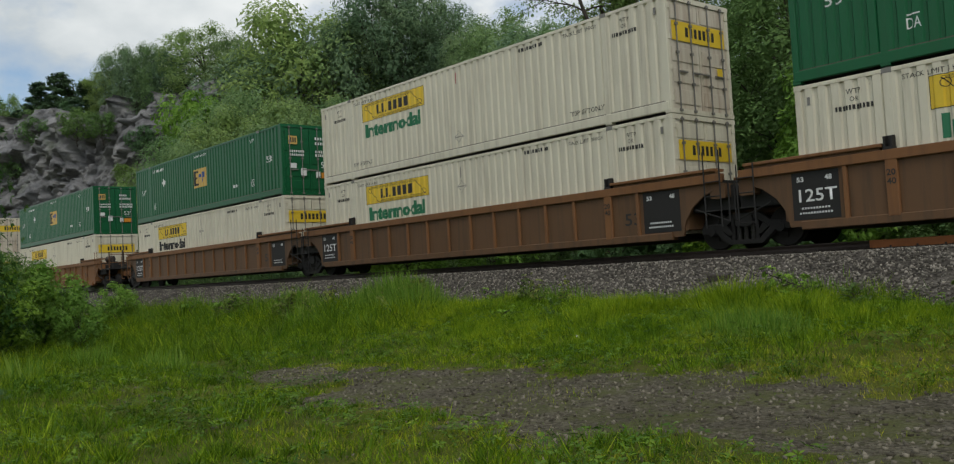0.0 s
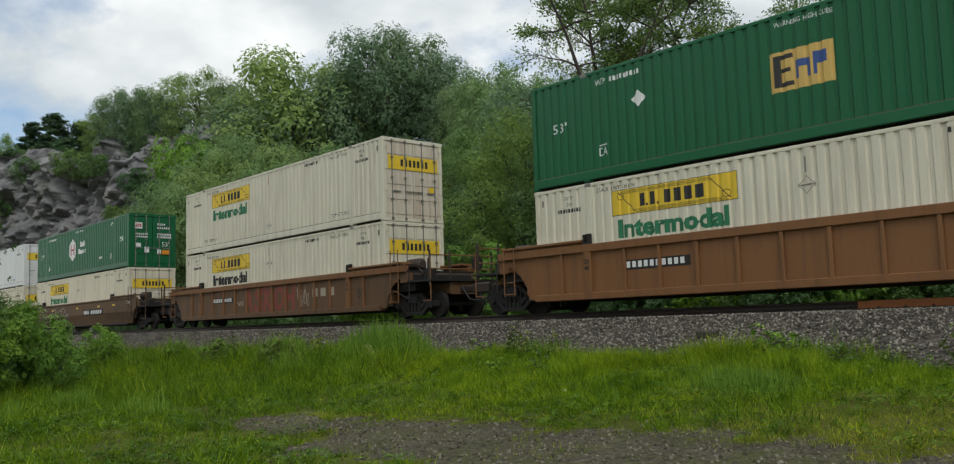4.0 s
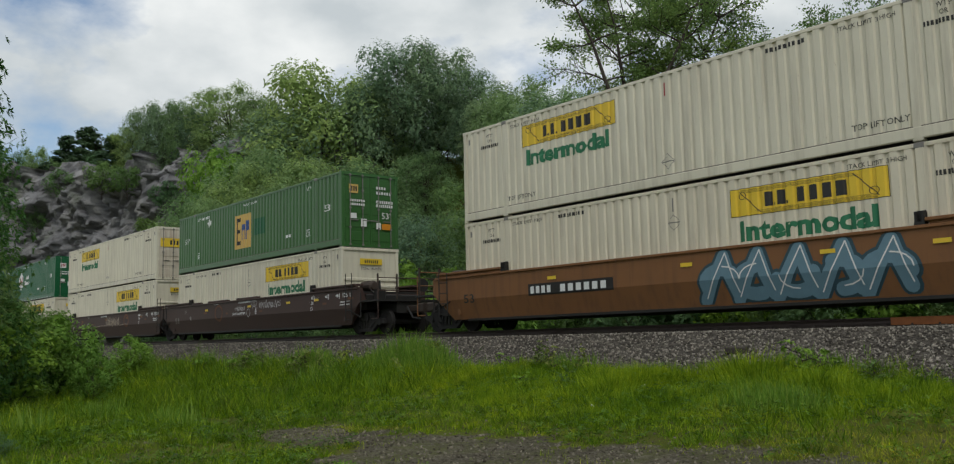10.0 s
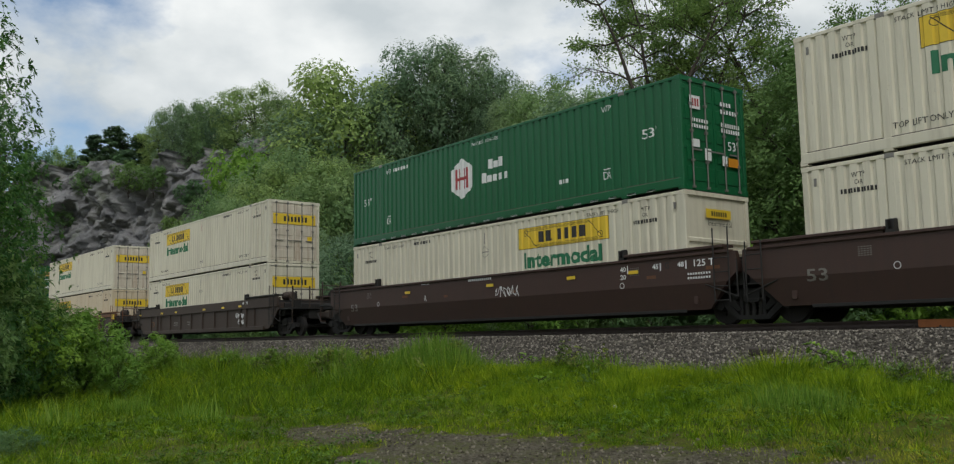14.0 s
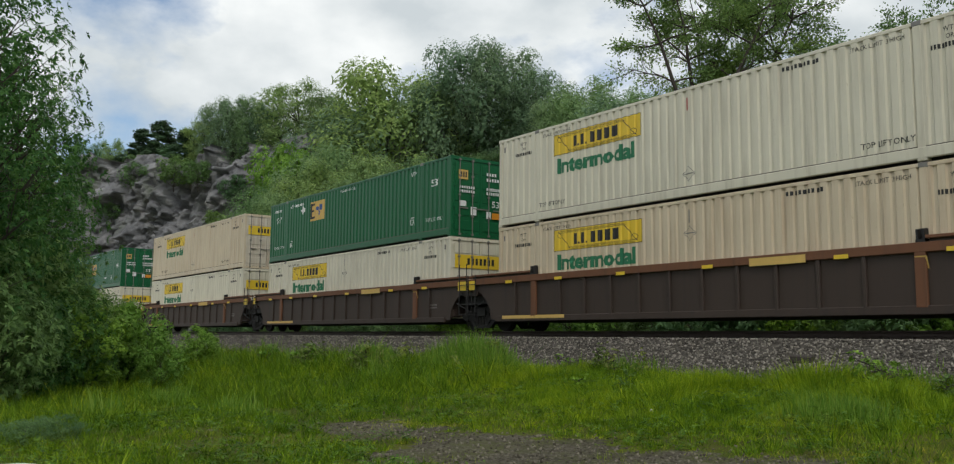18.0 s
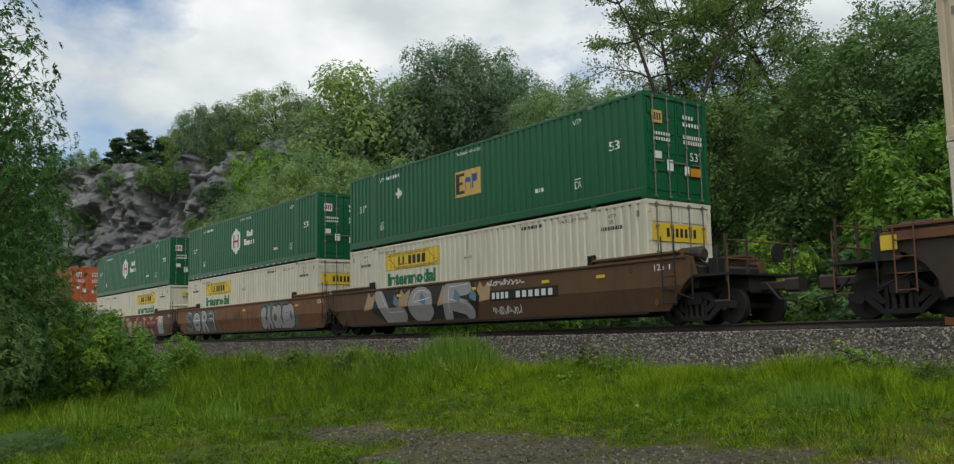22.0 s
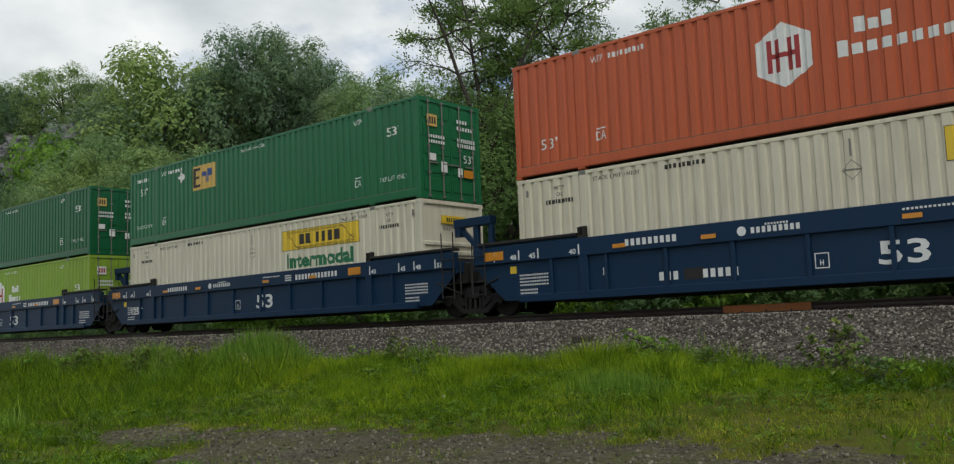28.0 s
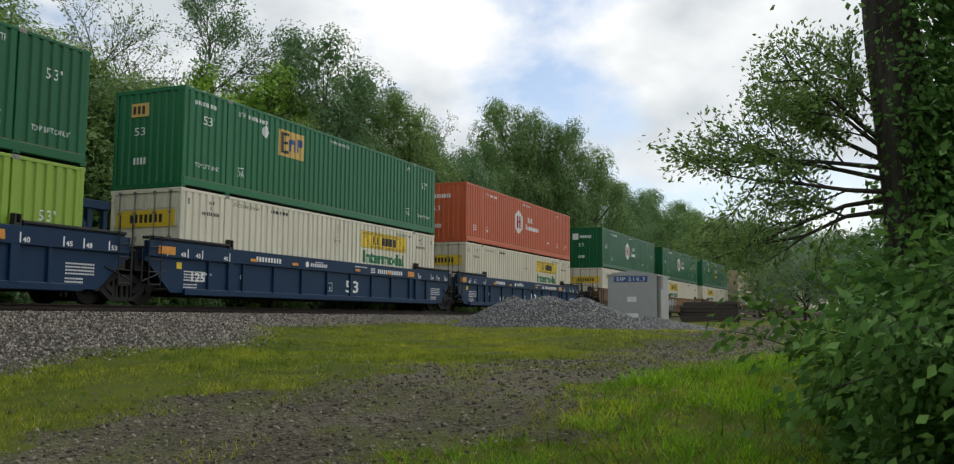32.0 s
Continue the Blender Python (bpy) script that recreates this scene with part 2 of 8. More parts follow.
M_HAZELIGHT = leafy("hazed_light_hill_leaves", (0.098, 0.152, 0.060), (0.132, 0.196, 0.074), (0.172, 0.242, 0.092), through_light=0.8)
# Darker copy of the leaves: the thicket's shade is put into its colour.
M_THICKSHADE = leafy("shaded_thicket_leaves", (0.027, 0.078, 0.020), (0.047, 0.115, 0.026), (0.08, 0.16, 0.036), through_light=0.4)
M_CEDAR = leafy("cedar_needles", (0.042, 0.08, 0.042), (0.066, 0.112, 0.056), (0.095, 0.145, 0.07), through_light=0.4)
M_LEAFY = leafy("yellow_green_leaves", (0.085, 0.165, 0.025), (0.13, 0.235, 0.035), (0.19, 0.30, 0.055), through_light=0.5)
M_GRASS = leafy("grass_blades", (0.034, 0.080, 0.005), (0.098, 0.182, 0.008), (0.205, 0.285, 0.018), patches=True, through_light=0.4)
M_BANK = leafy("bank_grass_blades", (0.06, 0.125, 0.006), (0.135, 0.225, 0.010), (0.225, 0.305, 0.024), patches=True, through_light=0.4)
M_VERGE = leafy("verge_grass_blades", (0.082, 0.20, 0.011), (0.142, 0.305, 0.017), (0.235, 0.39, 0.032), patches=True, through_light=0.4)
M_WEED = leafy("weed_blades", (0.07, 0.14, 0.016), (0.12, 0.22, 0.025), (0.21, 0.29, 0.05), through_light=0.4)
M_WEEDLEAF = leafy("weed_leaves", (0.035, 0.085, 0.014), (0.06, 0.13, 0.018), (0.095, 0.175, 0.025), patches=True, through_light=0.3)
M_STALK = leafy("stalk_weed_leaves", (0.09, 0.14, 0.03), (0.15, 0.20, 0.045), (0.24, 0.25, 0.09), through_light=0.4)
M_LAWN = leafy("turf_blades", (0.106, 0.145, 0.012), (0.195, 0.24, 0.021), (0.30, 0.31, 0.05), patches=True, through_light=0.4)
M_ROCK = None


def rock_material():
    m, nt, b = start("weathered_limestone", 0.9)
    c = ramp(nt, tex(nt, 0.25, 8, 0.7, (1, 1, 1.6)), [(0.3, (0.092, 0.094, 0.10)), (0.5, (0.19, 0.19, 0.197)), (0.7, (0.335, 0.328, 0.318))])
    c = mixc(nt, ramp(nt, tex(nt, 0.12, 5), [(0.56, (0, 0, 0)), (0.68, (0.6, 0.6, 0.6))]), c, (0.08, 0.10, 0.05))
    nt.links.new(c, b.inputs["Base Color"])
    bump(nt, b, tex(nt, 2.4, 8, 0.75), 0.8, 0.16)
    return m


M_ROCK = rock_material()
M_ALU = plain("dull_aluminium", (0.42, 0.43, 0.43), 0.42, 0.75, 0.2, 3)
M_CARWHITE = plain("white_car_paint", (0.78, 0.78, 0.76), 0.25, 0, 0.03)
M_GLASS = plain("dark_car_glass", (0.02, 0.022, 0.025), 0.08, 0, 0.1)
M_RUBBER = plain("black_rubber", (0.02, 0.02, 0.02), 0.8)
M_FADED = plain("faded_red_spray", (0.24, 0.06, 0.04), 0.8, 0, 0.4)
M_SPRAYLIME = plain("lime_spray", (0.20, 0.27, 0.05), 0.6)
M_SPRAYPINK = plain("pink_spray", (0.62, 0.14, 0.30), 0.6)
M_SPRAYRED = plain("brick_red_spray", (0.17, 0.028, 0.022), 0.65)
M_SPRAYSKY = plain("sky_blue_spray", (0.22, 0.42, 0.50), 0.6)
M_SPRAYWINE = plain("wine_spray", (0.17, 0.02, 0.06), 0.5)
M_SPRAYPLUM = plain("plum_spray", (0.24, 0.05, 0.12), 0.55, 0, 0.5, 5)
M_SPRAYBLUE = plain("steel_blue_spray", (0.12, 0.22, 0.28), 0.6)
M_SPRAYTEAL = plain("dark_teal_spray", (0.02, 0.06, 0.08), 0.6)
M_SPRAYTEAL2 = plain("pale_teal_spray", (0.085, 0.15, 0.14), 0.6, 0, 0.4, 2)
M_SPRAYGREY = plain("silver_spray", (0.36, 0.34, 0.34), 0.5)
M_SPRAYSLATE = plain("slate_spray", (0.14, 0.16, 0.16), 0.6)
M_SPRAYTAN = plain("tan_spray", (0.45, 0.30, 0.16), 0.6)
M_SPRAYPALE = plain("pale_spray", (0.40, 0.33, 0.26), 0.7, 0, 0.4, 2)


# ---- mesh helpers ----
class Geo:
    """Collects vertices and faces for one mesh."""

    def __init__(self):
        self.v, self.f = [], []

    def poly(self, pts):
        n = len(self.v)
        self.v += [tuple(p) for p in pts]
        self.f.append(tuple(range(n, n + len(pts))))
        return self

    def box(self, x0, x1, y0, y1, z0, z1, c=0.0):
        """A box; c chamfers the edges along its longest axis."""
        if c:
            d = [x1 - x0, y1 - y0, z1 - z0]
            a = d.index(max(d))
            if a == 0:
                self.prism([(y0 + c, z0), (y1 - c, z0), (y1, z0 + c), (y1, z1 - c), (y1 - c, z1), (y0 + c, z1), (y0, z1 - c), (y0, z0 + c)], "x", x0, x1)
            elif a == 1:
                self.prism([(x0 + c, z0), (x1 - c, z0), (x1, z0 + c), (x1, z1 - c), (x1 - c, z1), (x0 + c, z1), (x0, z1 - c), (x0, z0 + c)], "y", y0, y1)
            else:
                self.prism([(x0 + c, y0), (x1 - c, y0), (x1, y0 + c), (x1, y1 - c), (x1 - c, y1), (x0 + c, y1), (x0, y1 - c), (x0, y0 + c)], "z", z0, z1)
            return self
        n = len(self.v)
        self.v += [(x, y, z) for z in (z0, z1) for y in (y0, y1) for x in (x0, x1)]
        self.f += [tuple(n + i for i in q) for q in ((0, 2, 3, 1), (4, 5, 7, 6), (0, 1, 5, 4), (2, 6, 7, 3), (0, 4, 6, 2), (1, 3, 7, 5))]
        return self

    def prism(self, pts, axis, a, b):
        """The outline pts, in the plane across axis, drawn out from a to b."""
        n, k = len(self.v), len(pts)
        place = {"x": lambda p, s: (s, p[0], p[1]), "y": lambda p, s: (p[0], s, p[1]), "z": lambda p, s: (p[0], p[1], s)}[axis]
        self.v += [place(p, a) for p in pts] + [place(p, b) for p in pts]
        self.f += [tuple(n + i for i in range(k)), tuple(n + k + i for i in reversed(range(k)))]
        self.f += [(n + i, n + k + i, n + k + (i + 1) % k, n + (i + 1) % k) for i in range(k)]
        return self

    def tube(self, p0, p1, r0, r1=None, k=8):
        r1 = r0 if r1 is None else r1
        p0, p1 = Vector(p0), Vector(p1)
        d = (p1 - p0).normalized()
        u = d.orthogonal().normalized()
        w = d.cross(u)
        n = len(self.v)
        for p, r in ((p0, r0), (p1, r1)):
            self.v += [tuple(p + (u * math.cos(a) + w * math.sin(a)) * r) for a in (2 * math.pi * i / k for i in range(k))]
        self.f += [(n + i, n + (i + 1) % k, n + k + (i + 1) % k, n + k + i) for i in range(k)]
        self.f += [tuple(n + i for i in reversed(range(k))), tuple(n + k + i for i in range(k))]
        return self

    def mesh(self, name, mat):
        me = bpy.data.meshes.new(name)
        me.from_pydata(self.v, [], self.f)
        bm = bmesh.new()
        bm.from_mesh(me)
        bmesh.ops.recalc_face_normals(bm, faces=bm.faces)
        bm.to_mesh(me)
        bm.free()
        me.materials.append(mat)
        return me


# parts made of many pieces too small to pick apart
SMALL = {"spring", "lettering", "marking", "logo_bar", "graffiti_stroke"}


def part(name, geo, mat, parent, label=""):
    me = geo if isinstance(geo, bpy.types.Mesh) else geo.mesh(name, mat)
    ob = new(name, me)
    ob.parent = parent
    if label:
        ob["label"] = label
    if name in SMALL:
        ob["kind"] = "stuff"
    return ob


def letters(text, size, mat, bold=0.0):
    """Flat lettering in the x-z plane, starting at the origin; returns the mesh and its width."""
    cu = bpy.data.curves.new("lettering", "FONT")
    cu.body, cu.size, cu.resolution_u, cu.offset = text, size * 1.42, 2, bold
    tmp = bpy.data.objects.new("lettering", cu)
    me = bpy.data.meshes.new_from_object(tmp)
    bpy.data.objects.remove(tmp)
    bpy.data.curves.remove(cu)
    co = [v.co.copy() for v in me.vertices]
    x0 = min(c.x for c in co)
    wide = max(c.x for c in co) - x0
    for v in me.vertices:
        v.co = (v.co.x - x0, 0, v.co.y)
    me.materials.clear()
    me.materials.append(mat)
    return me, wide


def soup(name, verts, faces, mat, smooth=False):
    """A mesh from numpy arrays of vertices and equal-sided faces."""
    me = bpy.data.meshes.new(name)
    k = faces.shape[1]
    me.vertices.add(len(verts))
    me.vertices.foreach_set("co", np.asarray(verts, dtype=np.float32).ravel())
    me.loops.add(faces.size)
    me.loops.foreach_set("vertex_index", faces.astype(np.int32).ravel())
    me.polygons.add(len(faces))
    me.polygons.foreach_set("loop_start", np.arange(0, faces.size, k, dtype=np.int32))
    me.polygons.foreach_set("loop_total", np.full(len(faces), k, dtype=np.int32))
    me.update(calc_edges=True)
    me.validate()
    if smooth:
        me.polygons.foreach_set("use_smooth", np.ones(len(faces), dtype=bool))
    me.materials.append(mat)
    return me


# ---- the plan: track, ground, hill ----
RAIL_Z = 1.838     # top of the rails
TRACK_Y = 18.695   # centre line abreast of the camera
BEND = 1.84        # the line bends towards the camera by this over 100 m


def track_y(x):
    return TRACK_Y - BEND * (x / 100.0) ** 2


def track_turn(x):
    return math.degrees(math.atan(-2 * BEND * x / 10000.0))


def sstep(a, b, x):
    t = np.clip((x - a) / (b - a), 0, 1)
    return t * t * (3 - 2 * t)


def ground_z(x, y):
    """Height of the ground; numpy arrays or numbers."""
    x, y = np.asarray(x, dtype=float), np.asarray(y, dtype=float)
    d = track_y(x) - y
    base = 1.30 * sstep(-2, 30, x) * sstep(-14, 2, y) + 0.12 * np.sin(x * 0.5) * np.sin(y * 0.7 + 1) * sstep(3, 9, d)
    wide = 1.9 * sstep(0, 12, x)
    bank = np.interp(d - 0.0, [1.9, 4.3], [1.62, 0.68])
    low = np.interp(d, [4.3, 9.0 , 13.0], [0.68, 0.12, 0.0])
    fan = np.interp(d, [1.9, 4.3 + 4.0], [1.62, 0.9])
    z = np.where(d < 4.3, bank, low)
    z = np.maximum(z, np.where(x > 0, z * (1 - sstep(2, 12, x)) + fan * sstep(2, 12, x), z))
    z = np.maximum(z, base)
    z = np.where(d < 1.9, 1.62, z)
    back = -d
    z = np.where(back > 2.2, np.interp(back, [2.2, 5.0, 9.0], [1.62, 0.7, 0.9]), z)
    # the wooded hill beyond the track
    toe = np.interp(x, [-260, -160, -112, -104, -92, -60, -20, 40], [15, 17, 44, 48, 34, 34, 36, 40])
    wid = np.interp(x, [-160, -112, -104, -92, -60, 0], [4, 5, 6, 22, 34, 40])
    top = np.interp(x, [-400, -300, -150, -100, -60, -20, 40, 400], [14, 22, 28, 26, 14, 5, 2, 6])
    z = z + np.where(back > 5, top * sstep(toe, toe + wid, back) + 0.10 * top * sstep(30, 150, back), 0)
    return z


def grid_sheet(xs, ys, rough=0.0):
    X, Y = np.meshgrid(xs, ys)
    Z = ground_z(X, Y)
    if rough:
        Z = Z + np.array([noise.noise(Vector((a * 0.35, b * 0.35, 3.0))) for a, b in zip(X.ravel(), Y.ravel())]).reshape(X.shape) * rough
    v = np.stack([X.ravel(), Y.ravel(), Z.ravel()], 1)
    nx, ny = len(xs), len(ys)
    i = (np.arange(ny - 1)[:, None] * nx + np.arange(nx - 1)[None, :]).ravel()
    return v, np.stack([i, i + 1, i + nx + 1, i + nx], 1)


def ground_material():
    m, nt, b = start("earth_and_turf", 0.95)
    b.inputs["Specular IOR Level"].default_value = 0.08
    n1, n2 = tex(nt, 0.25, 6), tex(nt, 3.5, 6, 0.7)
    c = ramp(nt, n1, [(0.3, (0.043, 0.066, 0.007)), (0.55, (0.078, 0.100, 0.011)), (0.75, (0.112, 0.108, 0.021))])
    c = mixc(nt, ramp(nt, n2, [(0.4, (0, 0, 0)), (0.75, (0.6, 0.6, 0.6))]), c, (0.088, 0.066, 0.035))
    nt.links.new(c, b.inputs["Base Color"])
    bump(nt, b, n2, 0.6, 0.05)
    return m


def gravel_material(name, dark, light, scale, moss=None):
    m, nt, b = start(name, 0.95)
    b.inputs["Specular IOR Level"].default_value = 0.15
    tc = nt.nodes.new("ShaderNodeTexCoord")
    vo = nt.nodes.new("ShaderNodeTexVoronoi")
    vo.inputs["Scale"].default_value = scale
    nt.links.new(tc.outputs["Object"], vo.inputs["Vector"])
    c = ramp(nt, vo.outputs["Color"], [(0.1, dark), (0.9, light)])
    c = mixc(nt, ramp(nt, tex(nt, 0.6, 5), [(0.35, (0.5, 0.5, 0.5)), (0.65, (0, 0, 0))]), c, tuple(0.6 * q for q in dark))
    if moss:
        c = mixc(nt, ramp(nt, tex(nt, 1.1, 6, 0.7), [(0.45, (0, 0, 0)), (0.62, (0.75, 0.75, 0.75))]), c, moss)
    nt.links.new(c, b.inputs["Base Color"])
    bump(nt, b, vo.outputs["Distance"], 0.9, 0.04)
    return m


M_GROUND = ground_material()
# Bed darker than its loose stones: shade in their gaps is coloured in.
M_BALLAST = gravel_material("ballast_bed", (0.026, 0.0225, 0.019), (0.15, 0.136, 0.117), 17)
M_PATH = gravel_material("muddy_gravel", (0.046, 0.040, 0.026), (0.178, 0.160, 0.118), 26, (0.085, 0.095, 0.028))


def stone_material(name, dark, light):
    m, nt, b = start(name, 0.9)
    b.inputs["Specular IOR Level"].default_value = 0.2
    geo = nt.nodes.new("ShaderNodeNewGeometry")
    c = ramp(nt, geo.outputs["Random Per Island"], [(0.0, dark), (0.55, tuple(0.62 * q for q in light)), (1.0, tuple(min(1, 1.2 * q) for q in light))])
    nt.links.new(c, b.inputs["Base Color"])
    return m


M_STONE = stone_material("ballast_stone", (0.052, 0.046, 0.038), (0.30, 0.274, 0.232))
M_PEBBLE = stone_material("path_stone", (0.05, 0.043, 0.03), (0.205, 0.184, 0.14))
M_CRUSHED = stone_material("fresh_crushed_stone", (0.075, 0.077, 0.077), (0.22, 0.225, 0.222))


def path_line(x):
    """The middle of the dirt track."""
    return np.interp(x, [-14, -8, -2, 4, 9, 14, 20, 30, 60, 90], [7.4, 7.7, 8.0, 7.2, 4.9, 3.3, 2.7, 2.1, 0.8, 0.0])


def path_weight(x, y):
    """1 on the bare dirt track that winds past the camera, 0 on grass."""
    mid = path_line(x)
    half = np.interp(x, [-16, -14, -11, -7, -4, 1, 4, 10, 30, 90], [0.0, 0.55, 1.35, 1.9, 1.75, 1.4, 1.65, 1.6, 1.5, 2.0])
    half = half + 1.3 * (y < mid) * sstep(0, 3, x) * (1 - sstep(7, 12, x))
    rag = 0.8 * np.array([noise.noise(Vector((a * 0.9, b * 0.9, 2.0))) for a, b in zip(np.ravel(x), np.ravel(y))]).reshape(np.shape(x)) if np.size(x) < 400000 else 0
    wob = rag + 0.30 * np.sin(x * 1.7) + 0.25 * np.sin(x * 3.9 + y) + 0.2 * np.sin(x * 7.3 - 2 * y)
    return np.clip((half + wob - np.abs(y - mid)) / 0.7 + 0.5, 0, 1)


def ballast_reach(x):
    """How far the stone shoulder spreads from the centre line towards the camera."""
    return 4.5 + 3.2 * sstep(1, 9, x) * (1 - sstep(12, 22, x)) - 1.2 * sstep(24, 40, x) + 0.3 * np.sin(x * 0.9)


def build_ground():
    xs = np.concatenate([np.linspace(-2500, -170, 14), np.arange(-160, -40, 2.5), np.arange(-40, -16, 0.5), np.arange(-16, 30, 0.25), np.arange(30, 60, 0.5), np.arange(60, 200, 3.0), np.linspace(210, 2500, 14)])
    ys = np.concatenate([np.linspace(-2500, -30, 10), np.arange(-24, 0, 1.0), np.arange(0, 26, 0.2), np.arange(26, 110, 2.5), np.linspace(120, 3000, 14)])
    v, f = grid_sheet(xs, ys)
    c = v[f].mean(axis=1)
    d = track_y(c[:, 0]) - c[:, 1]
    bed = (d > -4.2) & (d < ballast_reach(c[:, 0])) & (np.abs(c[:, 0]) < 600)
    bare = (path_weight(c[:, 0], c[:, 1]) > 0.5) & ~bed & (c[:, 0] > -16) & (c[:, 0] < 90)
    for name, mask, mat, label in (("ground", ~bed & ~bare, M_GROUND, "grassy earth rising to a wooded hill beyond the track"),
                                   ("ballast_bed", bed, M_BALLAST, "grey crushed stone bed under the railway track"),
                                   ("dirt_path", bare, M_PATH, "muddy gravel vehicle path worn through the grass")):
        ff = f[mask]
        used, inv = np.unique(ff, return_inverse=True)
        ob = new(name, soup(name, v[used], inv.reshape(ff.shape), mat, True))
        tagged(ob, label, "ground" if name == "ground" else name.replace("_", " "), kind="structure")


build_ground()


# ---- track ----
def build_track():
    xs = np.concatenate([np.arange(-400, -60, 10.0), np.arange(-60, 60, 3.0), np.arange(60, 400, 10.0)])
    prof = [(-0.07, -0.17), (0.07, -0.17), (0.07, -0.155), (0.012, -0.135), (0.012, -0.05), (0.036, -0.035), (0.036, -0.006), (0.026, 0), (-0.026, 0), (-0.036, -0.006), (-0.036, -0.035), (-0.012, -0.05), (-0.012, -0.135), (-0.07, -0.155)]
    for side in (-0.7525, 0.7525):
        k = len(prof)
        v = np.array([(x, track_y(x) + side + a, RAIL_Z + b) for x in xs for a, b in prof])
        f = np.array([(i * k + j, i * k + (j + 1) % k, (i + 1) * k + (j + 1) % k, (i + 1) * k + j) for i in range(len(xs) - 1) for j in range(k)])
        tagged(new("rail", soup("rail", v, f, M_RAIL)), "rusty steel rail with a worn top", "rail", "rails of the track", kind="structure")


build_track()


def build_ties():
    g = Geo().box(-0.115, 0.115, -1.3, 1.3, -0.18, 0.0, 0.015)
    me = g.mesh("tie", M_TIE)
    bed = new("track_bed_ties")
    tagged(bed, "row of dark creosoted wooden ties half sunk in ballast", "ties", kind="structure")
    for i in range(-150, 150):
        x = i * 0.53
        t = new("tie", me)
        t.parent = bed
        t.matrix_basis = pose(x, track_y(x) + 0.03 * math.sin(i * 7.3), RAIL_Z - 0.172, 0, 0, track_turn(x) + 0.8 * math.sin(i * 3.1))
    plate = Geo().box(-0.09, 0.09, -0.18, 0.18, 0, 0.016).box(-0.05, -0.02, -0.12, -0.09, 0.016, 0.05).box(0.02, 0.05, 0.09, 0.12, 0.016, 0.05).mesh("tie_plate", M_RAIL)
    for i in range(-60, 60):
        x = i * 0.53
        p = new("tie_plate", plate)
        p.parent = bed
        p.matrix_basis = pose(x, track_y(x) - 0.7525, RAIL_Z - 0.172, 0, 0, 0)


def scatter_stones(name, n, where, size, mat, label, seed, lift=0.0):
    """Many small angular stones in one mesh. where(rng, n) gives x, y, z."""
    rng = np.random.default_rng(seed)
    x, y, z = where(rng, n)
    n = len(x)
    base = np.array([(1, 0, 0), (-0.5, 0.87, -0.1), (-0.5, -0.87, 0.1), (0.1, 0.1, 0.75), (-0.1, 0, -0.75)])
    face = np.array([(0, 1, 3), (1, 2, 3), (2, 0, 3), (1, 0, 4), (2, 1, 4), (0, 2, 4)])
    s = size * rng.uniform(0.6, 1.5, (n, 1, 1))
    q = rng.normal(size=(n, 4))
    q /= np.linalg.norm(q, axis=1, keepdims=True)
    w, a, b, c = q.T
    R = np.stack([1 - 2 * (b * b + c * c), 2 * (a * b - c * w), 2 * (a * c + b * w), 2 * (a * b + c * w), 1 - 2 * (a * a + c * c), 2 * (b * c - a * w), 2 * (a * c - b * w), 2 * (b * c + a * w), 1 - 2 * (a * a + b * b)], 1).reshape(n, 3, 3)
    v = np.einsum("nij,nkj->nki", R, base[None] * rng.uniform(0.7, 1.3, (n, 5, 3)) * s) + np.stack([x, y, z + lift], 1)[:, None]
    f = (face[None] + 5 * np.arange(n)[:, None, None]).reshape(-1, 3)
    ob = new(name, soup(name, v.reshape(-1, 3), f, mat))
    return tagged(ob, label, "stones", kind="stuff")


def on_ballast(rng, n):
    x = rng.normal(0, 26, n * 2)
    x = x[(x > -75) & (x < 70)][:n]
    far = rng.uniform(0, 1, len(x))
    d = -1.8 + far * (ballast_reach(x) + 2.0)
    d = d + rng.normal(0, 0.15, len(x))
    y = track_y(x) - d
    z = ground_z(x, y)
    return x, y, z


def on_path(rng, n):
    x = rng.uniform(-16, 45, n)
    y = rng.uniform(1, 12, n)
    keep = (path_weight(x, y) + 0.12 > rng.uniform(0, 1, n)) & (np.abs(y - path_line(x)) < 3.5)
    x, y = x[keep], y[keep]
    return x, y, ground_z(x, y)


